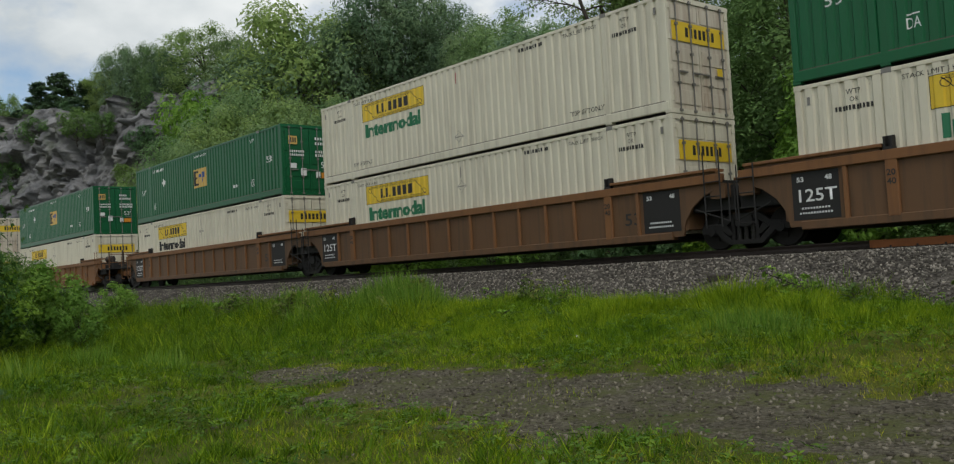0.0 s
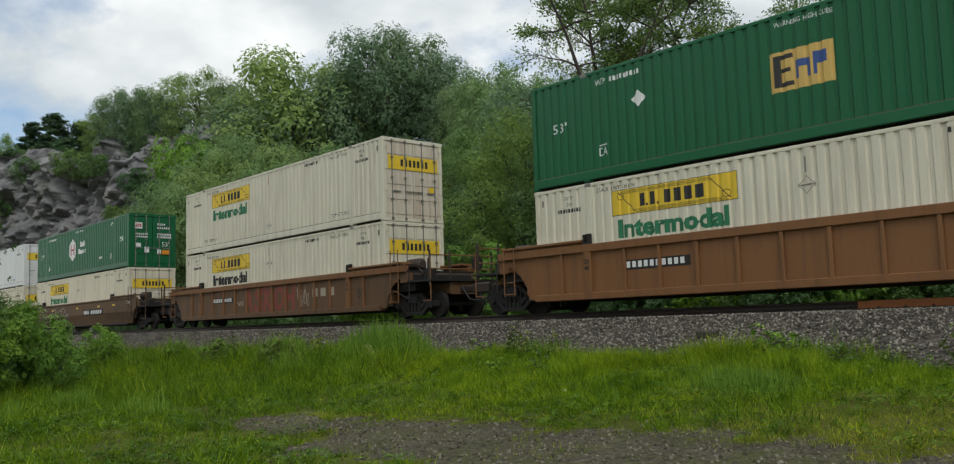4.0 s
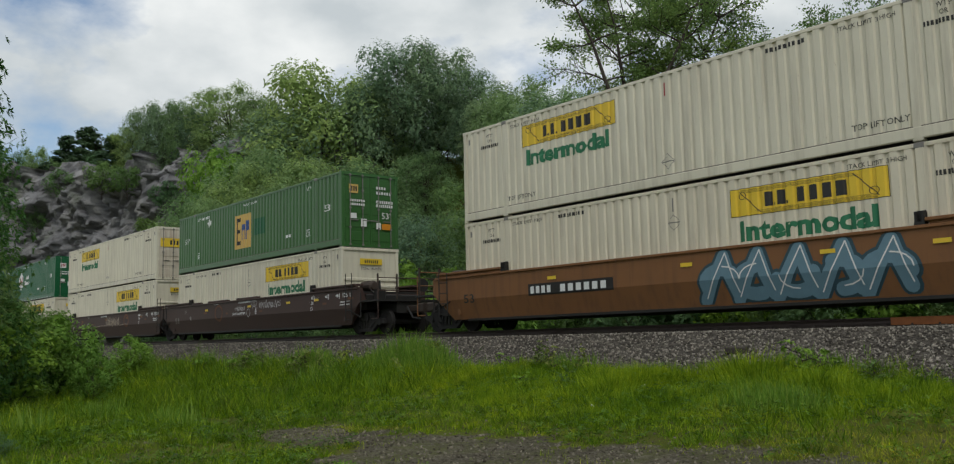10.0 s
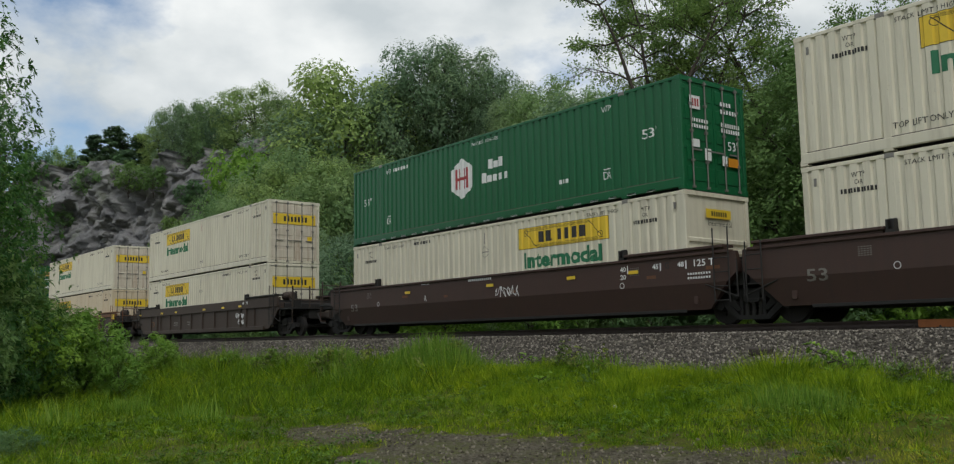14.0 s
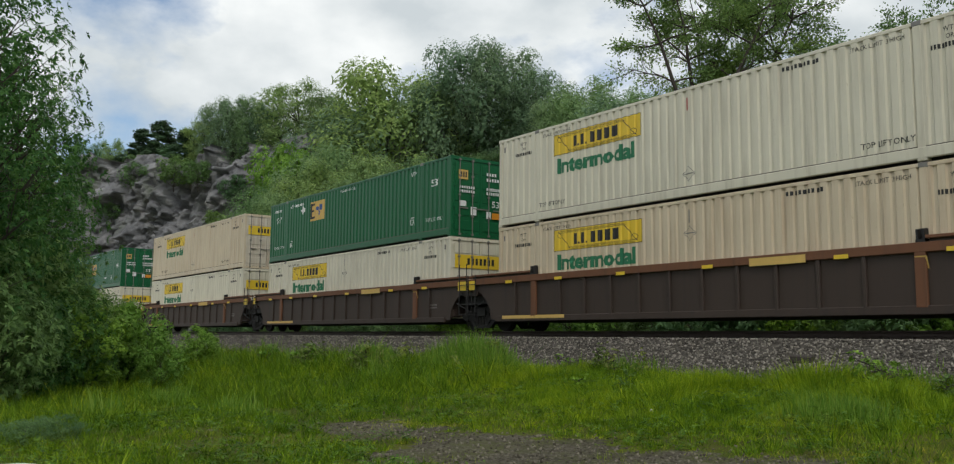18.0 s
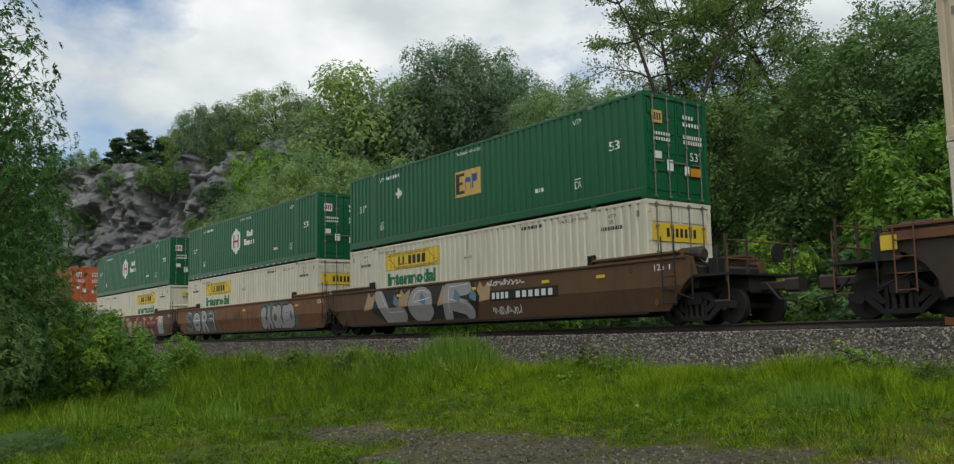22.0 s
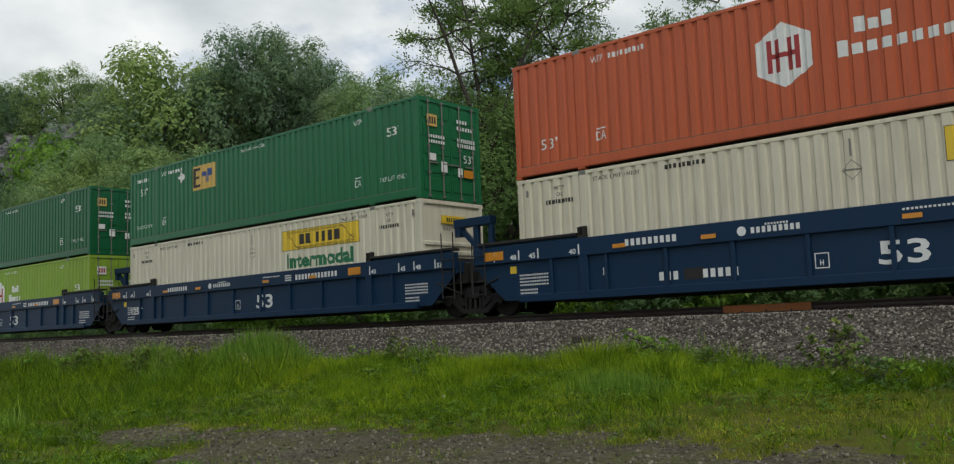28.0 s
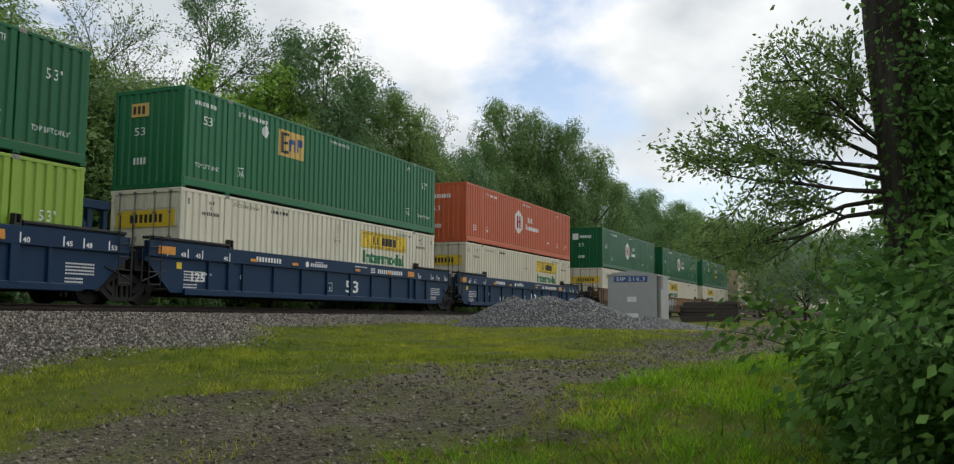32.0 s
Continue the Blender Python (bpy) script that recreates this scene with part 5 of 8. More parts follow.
def build_relay_case():
    x0, x1, y0, y1 = 35.0, 37.4, 7.1, 9.05
    z = float(ground_z(36, 8)) - 0.05
    root = new("relay_case")
    root.location = (0, 0, 0)
    tagged(root, "dull aluminium trackside equipment case with a blue sign", "equipment case")
    part("body", Geo().box(x0, x1, y0, y1, z, z + 2.02), M_ALU, root)
    ym = (y0 + y1) / 2
    part("roof", Geo().prism([(y0 - 0.05, z + 2.02), (y1 + 0.05, z + 2.02), (y1 + 0.05, z + 2.07), (ym, z + 2.24), (y0 - 0.05, z + 2.07)], "x", x0 - 0.05, x1 + 0.05), M_ALU, root)
    part("door", Geo().box(x0 - 0.02, x0 - 0.002, y0 + 0.12, y1 - 0.12, z + 0.12, z + 1.72), M_ALU, root)
    part("sign", Geo().box(x0 - 0.03, x0 - 0.022, ym - 0.62, ym + 0.72, z + 1.78, z + 2.0), M_LBLUE, root, "blue sign with white letters")
    me, w = letters("SIP 216.3", 0.15, M_LWHITE)
    for v in me.vertices:
        v.co = (x0 - 0.034, ym + 0.62 - v.co.x * 1.14 / w, z + 1.82 + v.co.z)
    part("lettering", me, M_LWHITE, root)["kind"] = "stuff"
    part("notice", Geo().box(x0 - 0.03, x0 - 0.022, ym - 0.18, ym + 0.18, z + 1.0, z + 1.2), M_LWHITE, root)
    part("vent", Geo().box(x0 - 0.03, x0 - 0.022, ym - 0.25, ym + 0.25, z + 0.35, z + 0.55), M_LWHITE, root)
    part("meter_box", Geo().box(x0 + 0.1, x0 + 0.5, y0 - 0.16, y0 - 0.002, z + 1.5, z + 2.0, 0.02), M_GREY, root)
    part("conduit", Geo().box(x0 + 0.12, x0 + 0.3, y0 - 0.12, y0 - 0.002, z, z + 1.5, 0.03), M_GREY, root)


def build_pile():
    cx, cy = 29.0, 8.6

    def h(x, y):
        a = 0.85 * np.clip(1 - np.hypot((x - cx + 0.6) / 2.6, (y - cy - 2.0) / 2.0), 0, 1)
        b = 0.85 * np.clip(1 - np.hypot((x - cx) / 2.8, (y - cy + 0.3) / 2.6), 0, 1)
        c = 0.4 * np.clip(1 - np.hypot((x - cx - 0.3) / 2.6, (y - cy + 2.4) / 2.2), 0, 1)
        d = 0.82 * np.clip(1.05 - np.hypot((x - cx + 0.3) / 2.7, (y - cy - 0.9) / 3.0), 0, 1)
        return np.maximum(np.maximum(np.maximum(a, b), c), d) * 1.08

    xs, ys = np.arange(cx - 3.4, cx + 3.4, 0.15), np.arange(cy - 5, cy + 4.5, 0.15)
    X, Y = np.meshgrid(xs, ys)
    Z = ground_z(X, Y) + h(X, Y) - 0.03
    v = np.stack([X.ravel(), Y.ravel(), Z.ravel()], 1)
    nx = len(xs)
    i = (np.arange(len(ys) - 1)[:, None] * nx + np.arange(nx - 1)[None, :]).ravel()
    f = np.stack([i, i + 1, i + nx + 1, i + nx], 1)
    f = f[h(v[f][:, :, 0].mean(1), v[f][:, :, 1].mean(1)) > 0.0]
    tagged(new("stone_pile", soup("stone_pile", v, f, M_CRUSHBED, True)), "heap of fresh grey crushed stone on the grass", "stone pile")

    def where(rng, n):
        x, y = rng.uniform(cx - 3.4, cx + 3.4, n), rng.uniform(cy - 5.2, cy + 4.4, n)
        k = (h(x, y) > 0) | (rng.uniform(0, 1, n) < 0.06)
        x, y = x[k], y[k]
        return x, y, ground_z(x, y) + h(x, y) - 0.02

    scatter_stones("pile_stones", 26000, where, 0.045, M_CRUSHED, "loose grey crushed stones on the heap", 12, 0.0)


M_CRUSHBED = gravel_material("crushed_stone_heap", (0.075, 0.075, 0.075), (0.24, 0.24, 0.235), 14)
build_relay_case()
build_pile()


def build_scrap():
    rng = random.Random(3)
    me = Geo().box(-1.3, 1.3, -0.11, 0.11, 0, 0.17, 0.02).mesh("old_tie", M_TIE)
    for lvl in range(6):
        for k in range(6):
            o = new("old_tie", me)
            tagged(o, "old dark wooden tie stacked on a heap", "tie", "stack of old ties")
            o.matrix_basis = pose(45.0 + k * 0.28 + rng.uniform(-0.03, 0.03), 6.6 + rng.uniform(-0.15, 0.15), float(ground_z(46, 6.6)) + lvl * 0.172, 0, 0, 90 + rng.uniform(-1.5, 1.5))
    g = Geo().box(-0.05, 0.05, -0.05, 0.05, 0, 1.1, 0.01)
    o = new("marker_post", g.mesh("marker_post", M_AMBERPOST))
    tagged(o, "faded orange marker post beside the track", "post")
    o.location = (33.0, 12.2, float(ground_z(33, 12.2)))
    b = Geo().box(-0.28, 0.28, -0.11, 0.11, -0.03, 0.16, 0.02)
    o = new("wood_block", b.mesh("wood_block", M_TIE))
    tagged(o, "short weathered wooden block lying on the ballast", "wood block")
    x, y = spot(-17.3, 16.3)
    o.matrix_basis = pose(x, y, float(ground_z(x, y)) + 0.03, 8, 4, 35)
    for x, w in ((-8.0, 1.9),):
        o = new("rail_paint", Geo().box(-w / 2, w / 2, -0.015, 0.0, -0.16, -0.004).mesh("rail_paint", M_AMBERPOST))
        tagged(o, "patch of orange paint and rust on the rail web", "paint patch")
        o.matrix_basis = pose(x, track_y(x) - 0.7525 - 0.075, RAIL_Z, 0, 0, track_turn(x))


M_AMBERPOST = plain("faded_orange_paint", (0.38, 0.13, 0.035), 0.7, 0, 0.4, 9)
build_scrap()


def build_parked_car():
    """The white car whose nose stands at the edge of the view."""
    root = new("parked_car")
    tagged(root, "white parked car standing on the grass", "car")
    bm = bmesh.new()
    stations = [(0.0, 0.62, 0.45, 0.72), (0.12, 0.74, 0.3, 0.84), (0.5, 0.85, 0.25, 0.93), (1.2, 0.9, 0.25, 1.0), (1.5, 0.9, 0.25, 1.03), (3.6, 0.9, 0.25, 1.05), (4.3, 0.86, 0.3, 1.0), (4.5, 0.76, 0.4, 0.85)]
    loops = []
    for x, hw, z0, z1 in stations:
        pts = [(-hw, z0), (-hw * 1.0, (z0 + z1) / 2), (-hw * 0.97, z1 - 0.12), (-hw * 0.85, z1 - 0.02), (0, z1 + 0.03), (hw * 0.85, z1 - 0.02), (hw * 0.97, z1 - 0.12), (hw, (z0 + z1) / 2), (hw, z0)]
        loops.append([bm.verts.new((-x, y, z)) for y, z in pts])
    for a, b in zip(loops, loops[1:]):
        for i in range(8):
            bm.faces.new((a[i], a[i + 1], b[i + 1], b[i]))
        bm.faces.new((a[8], a[0], b[0], b[8]))
    bm.faces.new(loops[0])
    bm.faces.new(list(reversed(loops[-1])))
    bmesh.ops.recalc_face_normals(bm, faces=bm.faces)
    bmesh.ops.bevel(bm, geom=bm.edges[:], offset=0.02, segments=1, affect="EDGES")
    me = bpy.data.meshes.new("body")
    bm.to_mesh(me)
    bm.free()
    me.polygons.foreach_set("use_smooth", np.ones(len(me.polygons), dtype=bool))
    me.materials.append(M_CARWHITE)
    part("body", me, M_CARWHITE, root)
    part("cabin", Geo().prism([(-1.35, 1.0), (-2.05, 1.42), (-3.3, 1.46), (-4.1, 1.02)], "y", -0.72, 0.72), M_GLASS, root)
    part("roof", Geo().prism([(-2.0, 1.41), (-2.1, 1.47), (-3.2, 1.5), (-3.35, 1.45)], "y", -0.7, 0.7), M_CARWHITE, root)
    for x in (-0.85, -3.6):
        for y in (-0.82, 0.82):
            w = part("wheel", Geo().tube((x, y - 0.1, 0.31), (x, y + 0.1, 0.31), 0.31, None, 20), M_RUBBER, root)
            part("rim", Geo().tube((x, y - 0.11, 0.31), (x, y + 0.11, 0.31), 0.19, None, 16), M_GREY, w)
    bm = bmesh.new()
    bmesh.ops.create_uvsphere(bm, u_segments=24, v_segments=14, radius=1.0)
    for v in bm.verts:
        q = [math.copysign(abs(k) ** 0.55, k) for k in v.co]
        v.co = (-1.55 + q[0] * 0.075, 1.04 + q[1] * 0.125, 1.0394 + q[2] * 0.075)
    me = bpy.data.meshes.new("wing_mirror")
    bm.to_mesh(me)
    bm.free()
    me.polygons.foreach_set("use_smooth", np.ones(len(me.polygons), dtype=bool))
    me.materials.append(M_CARWHITE)
    mirror = part("wing_mirror", me, M_CARWHITE, root, "white rounded mirror housing")
    part("mirror_arm", Geo().box(-1.6, -1.52, 0.80, 0.95, 0.99, 1.03, 0.01), M_RUBBER, mirror)
    root.matrix_basis = pose(-0.95, -0.70, float(ground_z(-3, 0)), 0, 0, 0) @ Matrix.Diagonal((1, 1, 1.15, 1))


build_parked_car()


def build_thicket_litter():
    x, y = spot(81.0, 30)
    bm = bmesh.new()
    bmesh.ops.create_icosphere(bm, subdivisions=2, radius=0.3)
    for v in bm.verts:
        v.co = Vector((v.co.x * 0.8, v.co.y * 1.3, v.co.z * 0.6)) * (1 + 0.3 * noise.noise(v.co * 4))
    me = bpy.data.meshes.new("field_stone")
    bm.to_mesh(me)
    bm.free()
    me.materials.append(M_ROCK)
    o = new("field_stone", me)
    tagged(o, "pale grey stone half hidden under the thicket", "stone")
    o.location = (x, y, float(ground_z(x, y)) + 0.1)
    x, y = spot(79.0, 29)
    z = float(ground_z(x, y))
    o = new("broken_branch", Geo().tube((0, 0, 0), (-0.05, 0.35, 0.55), 0.035, 0.02, 6).tube((0, 0.05, 0.1), (0.1, 0.5, 0.3), 0.03, 0.012, 6).tube((0, 0.1, 0.15), (0, -0.25, 0.5), 0.02, 0.01, 5).mesh("broken_branch", M_SPRAYPALE))
    tagged(o, "pale broken branch lying at the thicket's edge", "branch")
    o.location = (x, y, z + 0.15)
    for az, r, sc in ((80.2, 15.0, 0.15), (79.4, 15.4, 0.16), (81.0, 14.6, 0.15), (78.6, 15.6, 0.11), (81.8, 15.2, 0.14), (80.6, 15.8, 0.13)):
        x, y = spot(az, r)
        put(T_WEEDY, x, y, sc, az * 9, "weed_clump", "dark green leafy weed clump in the meadow", "weed clumps", -0.05, "weed")


build_thicket_litter()


def lawn(rng, n):
    """Short turf on the far side of the path and between the stones."""
    x = rng.uniform(-11, 40, n)
    x = x[rng.uniform(0, 1, n) < sstep(-11, -2, x)]
    n = len(x)
    y = rng.uniform(-1.5, 15, n)
    w = path_weight(x, y)
    d = track_y(x) - y - ballast_reach(x)
    r = np.hypot(x, y)
    keep = (d > -0.5 * rng.uniform(0, 1, n) ** 2) & (w ** 1.5 < rng.uniform(0.0, 1.0, n)) & (rng.uniform(0, 1, n) < np.clip(14 / r, 0.2, 1)) & (r > 5)
    return x[keep], y[keep]


def lawn_height(x, y, rng):
    return (0.05 + 0.05 * rng.uniform(0, 1, len(x))) * (1 + 0.6 * np.sin(x * 1.3) * np.sin(y * 1.7))


def verge(rng, n):
    """Lush grass on the camera's side of the path."""
    x = rng.uniform(2.5, 34, n)
    y = rng.uniform(-1.5, 5.5, n)
    mid = path_line(x)
    keep = (y < mid - 0.7) & (path_weight(x, y) < rng.uniform(0.1, 0.7, n)) & (np.hypot(x, y) > 5) & (rng.uniform(0, 1, n) < np.clip(11 / x, 0.2, 1))
    return x[keep], y[keep]


def verge_height(x, y, rng):
    c = np.array([noise.noise(Vector((a * 0.9, b * 0.9, 15.0))) for a, b in zip(x, y)])
    return np.clip(0.12 + 0.14 * c, 0.05, 0.35) * (1 + 0.5 * sstep(3.0, 1.0, y)) * rng.uniform(0.6, 1.2, len(x))


def fringe(rng, n):
    """Short grass that creeps into the dirt path."""
    x = rng.uniform(-17, 24, n)
    y = rng.uniform(2, 11.5, n)
    w = path_weight(x, y)
    keep = (w > 0.02) & (w ** 0.8 < rng.uniform(0.2, 1.15, n) + 0.3 * sstep(0, 4, x))
    clump = np.array([noise.noise(Vector((a * 0.7, b * 1.3, 4.0))) for a, b in zip(x, y)])
    keep &= clump > -0.02 + (0.22 - 0.16 * sstep(-1, 3, x)) * w
    return x[keep], y[keep]


# ---- containers ----
CL, CW, CH = 16.154, 2.59, 2.90   # a 53-foot container
PITCH, DEEP = 0.29, 0.042
POST = CL / 2 - 1.98              # lift posts stand 1.98 m from the ends


def wave(x):
    """Depth of the corrugation at x: 0 on the outer flats, DEEP in the grooves."""
    t = (x / PITCH) % 1.0
    if t < 0.52:
        return 0.0
    if t < 0.64:
        return DEEP * (t - 0.52) / 0.12
    if t < 0.88:
        return DEEP
    return DEEP * (1.0 - t) / 0.12


def breaks(x0, x1):
    out = []
    k = math.floor(x0 / PITCH)
    while k * PITCH < x1 + PITCH:
        out += [(k + t) * PITCH for t in (0.0, 0.52, 0.64, 0.88)]
        k += 1
    return [x for x in out if x0 + 1e-4 < x < x1 - 1e-4]


def corrugated(x0, x1, z0, z1, y):
    """A corrugated sheet along x whose outer flats lie at y and face -y."""
    g = Geo()
    xs = [x0] + breaks(x0, x1) + [x1]
    for a, b in zip(xs, xs[1:]):
        g.poly([(a, y + wave(a + 1e-6), z0), (b, y + wave(b - 1e-6), z0), (b, y + wave(b - 1e-6), z1), (a, y + wave(a + 1e-6), z1)])
    return g


def drape(me, proud=0.004, flat=False):
    """Lays a flat mesh (x, z) on the corrugated side at y = -CW / 2."""
    bm = bmesh.new()
    bm.from_mesh(me)
    if not flat:
        xs = [v.co.x for v in bm.verts]
        for b in breaks(min(xs), max(xs)):
            bmesh.ops.bisect_plane(bm, geom=bm.verts[:] + bm.edges[:] + bm.faces[:], plane_co=(b, 0, 0), plane_no=(1, 0, 0))
    for v in bm.verts:
        v.co.y = -CW / 2 - proud + (0 if flat else wave(v.co.x))
    bm.to_mesh(me)
    bm.free()
    return me


def shift(me, x, z, sx=1.0):
    for v in me.vertices:
        v.co = (v.co.x * sx + x, v.co.y, v.co.z + z)
    return me


def word(text, x, z, h, mat, parent, width=None, bold=0.0, flat=False, name="lettering"):
    me, w = letters(text, h, mat, bold)
    shift(me, x, z, width / w if width else 1.0)
    return part(name, drape(me, 0.006, flat), mat, parent)


def bars(x, z, w, h, n, mat, parent, flat=False, name="marking"):
    """A run of n short bars in place of small writing."""
    g = Geo()
    step = w / n
    for i in range(n):
        a = x + i * step
        g.poly([(a, 0, z), (a + step * 0.62, 0, z), (a + step * 0.62, 0, z + h), (a, 0, z + h)])
    return part(name, drape(g.mesh(name, mat), 0.006, flat), mat, parent)


def sheet(name, x0, x1, z0, z1, mat, parent, proud=0.004, flat=False, outline=None):
    g = Geo()
    g.poly([(a, 0, b) for a, b in (outline or [(x0, z0), (x1, z0), (x1, z1), (x0, z1)])])
    return part(name, drape(g.mesh(name, mat), proud, flat), mat, parent)


def hexagon(cx, cz, r, tall=1.15):
    return [(cx + r * math.sin(a) * 0.95, cz + r * math.cos(a) * tall) for a in (math.pi / 3 * i for i in range(6))]




def build_container(body_mat, scheme, door, label):
    """door: +1 or -1, the end of x at which the doors hang. scheme: the markings on the side."""
    root = new("shipping_container")
    tagged(root, label, "container", "containers on the train")
    hl, hw = CL / 2, CW / 2
    low = 0.29
    side = corrugated(-hl + 0.12, hl - 0.12, low, CH - 0.09, -hw)
    part("side_panel", side, body_mat, root)
    far = Geo()
    far.v = [(-x, -y, z) for x, y, z in side.v]
    far.f = list(side.f)
    part("side_panel", far, body_mat, root)
    part("roof", Geo().box(-hl + 0.05, hl - 0.05, -hw + 0.03, hw - 0.03, CH - 0.05, CH - 0.015), body_mat, root)
    part("floor", Geo().box(-hl + 0.05, hl - 0.05, -hw + 0.05, hw - 0.05, 0.05, 0.14), M_BLACK, root)
    for s in (-1, 1):
        y0, y1 = sorted((s * (hw + 0.006), s * (hw - 0.07)))
        part("top_rail", Geo().box(-hl + 0.06, hl - 0.06, y0, y1, CH - 0.10, CH - 0.012, 0.012), body_mat, root)
        y0, y1 = sorted((s * (hw + 0.016), s * (hw - 0.07)))
        part("bottom_rail", Geo().box(-hl + 0.06, hl - 0.06, y0, y1, 0.05, low, 0.02), body_mat, root)
        for e in (-1, 1):
            x0, x1 = sorted((e * hl, e * (hl - 0.15)))
            y0, y1 = sorted((s * (hw + 0.004), s * (hw - 0.12)))
            part("corner_post", Geo().box(x0, x1, y0, y1, 0.10, CH - 0.10, 0.02), body_mat, root)
            px = e * POST
            y0, y1 = sorted((s * (hw + 0.008), s * (hw - 0.06)))
            part("lift_post", Geo().box(px - 0.085, px + 0.085, y0, y1, 0.05, CH - 0.02, 0.012), body_mat, root)
            for z in (0.0, CH - 0.12):
                y0, y1 = sorted((s * (hw + 0.010), s * (hw - 0.16)))
                part("lift_casting", Geo().box(px - 0.10, px + 0.10, y0, y1, z, z + 0.12, 0.015).box(px - 0.035, px + 0.035, s * (hw + 0.013) - 0.004, s * (hw + 0.013) + 0.004, z + 0.03, z + 0.09), M_GREY if z else body_mat, root)
                x0, x1 = sorted((e * (hl + 0.004), e * (hl - 0.17)))
                y0, y1 = sorted((s * (hw + 0.008), s * (hw - 0.15)))
                part("corner_casting", Geo().box(x0, x1, y0, y1, z, z + 0.12, 0.012), body_mat, root)
    # A dark strip stands in for the shadow line over the rail.
    part("rail_seam", Geo().box(-hl + 0.16, hl - 0.16, -hw - 0.003, -hw + 0.03, low - 0.008, low + 0.014), M_SHADOWLINE, root, "dark line painted for the shadow above the bottom rail")
    ends(root, body_mat, scheme, door)
    markings(root, scheme, door)
    return root


def ends(root, body_mat, scheme, door):
    hl, hw = CL / 2, CW / 2
    # the blind end
    e = -door
    g = Geo()
    xi, xm, xo = e * (hl - 0.09), e * (hl - 0.055), e * (hl - 0.005)
    edge = hw - 0.11
    if scheme.startswith("scroll"):
        # six pressed ribs lie across the panel
        pts = [(xi, 0.1), (xm, 0.1)]
        for i in range(6):
            z = 0.35 + i * 0.25
            pts += [(xm, z), (xo, z + 0.03), (xo, z + 0.11), (xm, z + 0.14)]
        pts += [(xm, CH - 0.1), (xi, CH - 0.1)]
        g.prism(pts, "y", -edge, edge)
    else:
        # upright pressed ribs
        pts = [(xi, -edge), (xm, -edge)]
        w = 2 * edge / 9
        for i in range(9):
            y = -edge + i * w
            pts += [(xm, y + 0.02), (xo, y + 0.06), (xo, y + w * 0.62), (xm, y + w * 0.62 + 0.04)]
        pts += [(xm, edge), (xi, edge)]
        g.prism(pts, "z", 0.1, CH - 0.1)
    part("front_panel", g, body_mat, root)
    part("end_sill", Geo().box(*sorted((e * (hl + 0.002), e * (hl - 0.1))), -hw + 0.1, hw - 0.1, 0.0, 0.13), body_mat, root)
    part("end_header", Geo().box(*sorted((e * (hl + 0.002), e * (hl - 0.1))), -hw + 0.1, hw - 0.1, CH - 0.11, CH), body_mat, root)
    # the doors
    e = door
    part("door_header", Geo().box(*sorted((e * (hl + 0.002), e * (hl - 0.1))), -hw + 0.1, hw - 0.1, CH - 0.12, CH), body_mat, root)
    part("door_sill", Geo().box(*sorted((e * (hl + 0.002), e * (hl - 0.1))), -hw + 0.1, hw - 0.1, 0.0, 0.12), body_mat, root)
    for s in (-1, 1):
        y0, y1 = sorted((s * 0.012, s * (hw - 0.11)))
        x0, x1 = sorted((e * (hl - 0.03), e * (hl - 0.075)))
        g = Geo().box(x0, x1, y0, y1, 0.13, CH - 0.13)
        for i in range(5):
            z = 0.24 + i * 0.52
            xa, xb = sorted((e * (hl - 0.012), e * (hl - 0.03)))
            g.box(xa, xb, y0 + 0.08, y1 - 0.08, z, z + 0.36, 0.01)
        door_ob = part("door", g, M_RUSTDOOR if scheme == "scroll_top" and body_mat is not M_COOL else body_mat, root)
        for q in (0.3, 0.78):
            y = s * (0.012 + (hw - 0.12) * q)
            xr = e * (hl + 0.022)
            r = Geo().tube((xr, y, 0.06), (xr, y, CH - 0.06), 0.019, None, 8)
            for z in (0.08, 0.75, 1.5, 2.2, CH - 0.12):
                r.box(xr - 0.03, xr + 0.03, y - 0.045, y + 0.045, z - 0.03, z + 0.03)
            r.box(xr + e * 0.0 - 0.012, xr + 0.012, *sorted((y, y - s * 0.36)), 1.02, 1.06)
            part("lock_rod", r, M_GREY, door_ob, "galvanised lock rod with handle")
        for i in range(4):
            z = 0.3 + i * 0.75
            part("hinge", Geo().box(*sorted((e * (hl + 0.008), e * (hl - 0.03))), *sorted((s * (hw - 0.15), s * (hw - 0.02))), z, z + 0.13, 0.01), body_mat, door_ob)


def end_sheet(name, e, y0, y1, z0, z1, mat, root, proud=0.012):
    x = e * (CL / 2 + proud)
    return part(name, Geo().box(*sorted((x, x - e * 0.004)), y0, y1, z0, z1), mat, root)


def end_word(text, e, y, z, h, mat, root, width=None, proud=0.018):
    """Lettering on an end; y is where the reader finds its start."""
    me, w = letters(text, h, mat)
    k = width / w if width else 1.0
    for v in me.vertices:
        v.co = (e * (CL / 2 + proud), y + e * v.co.x * k, z + v.co.z)
    return part("lettering", me, mat, root)


def end_bars(e, y, z, w, h, n, mat, root, proud=0.018):
    g = Geo()
    x = e * (CL / 2 + proud)
    for i in range(n):
        a = y + e * i * w / n
        b = a + e * w / n * 0.62
        g.poly([(x, a, z), (x, b, z), (x, b, z + h), (x, a, z + h)])
    return part("marking", g, mat, root)


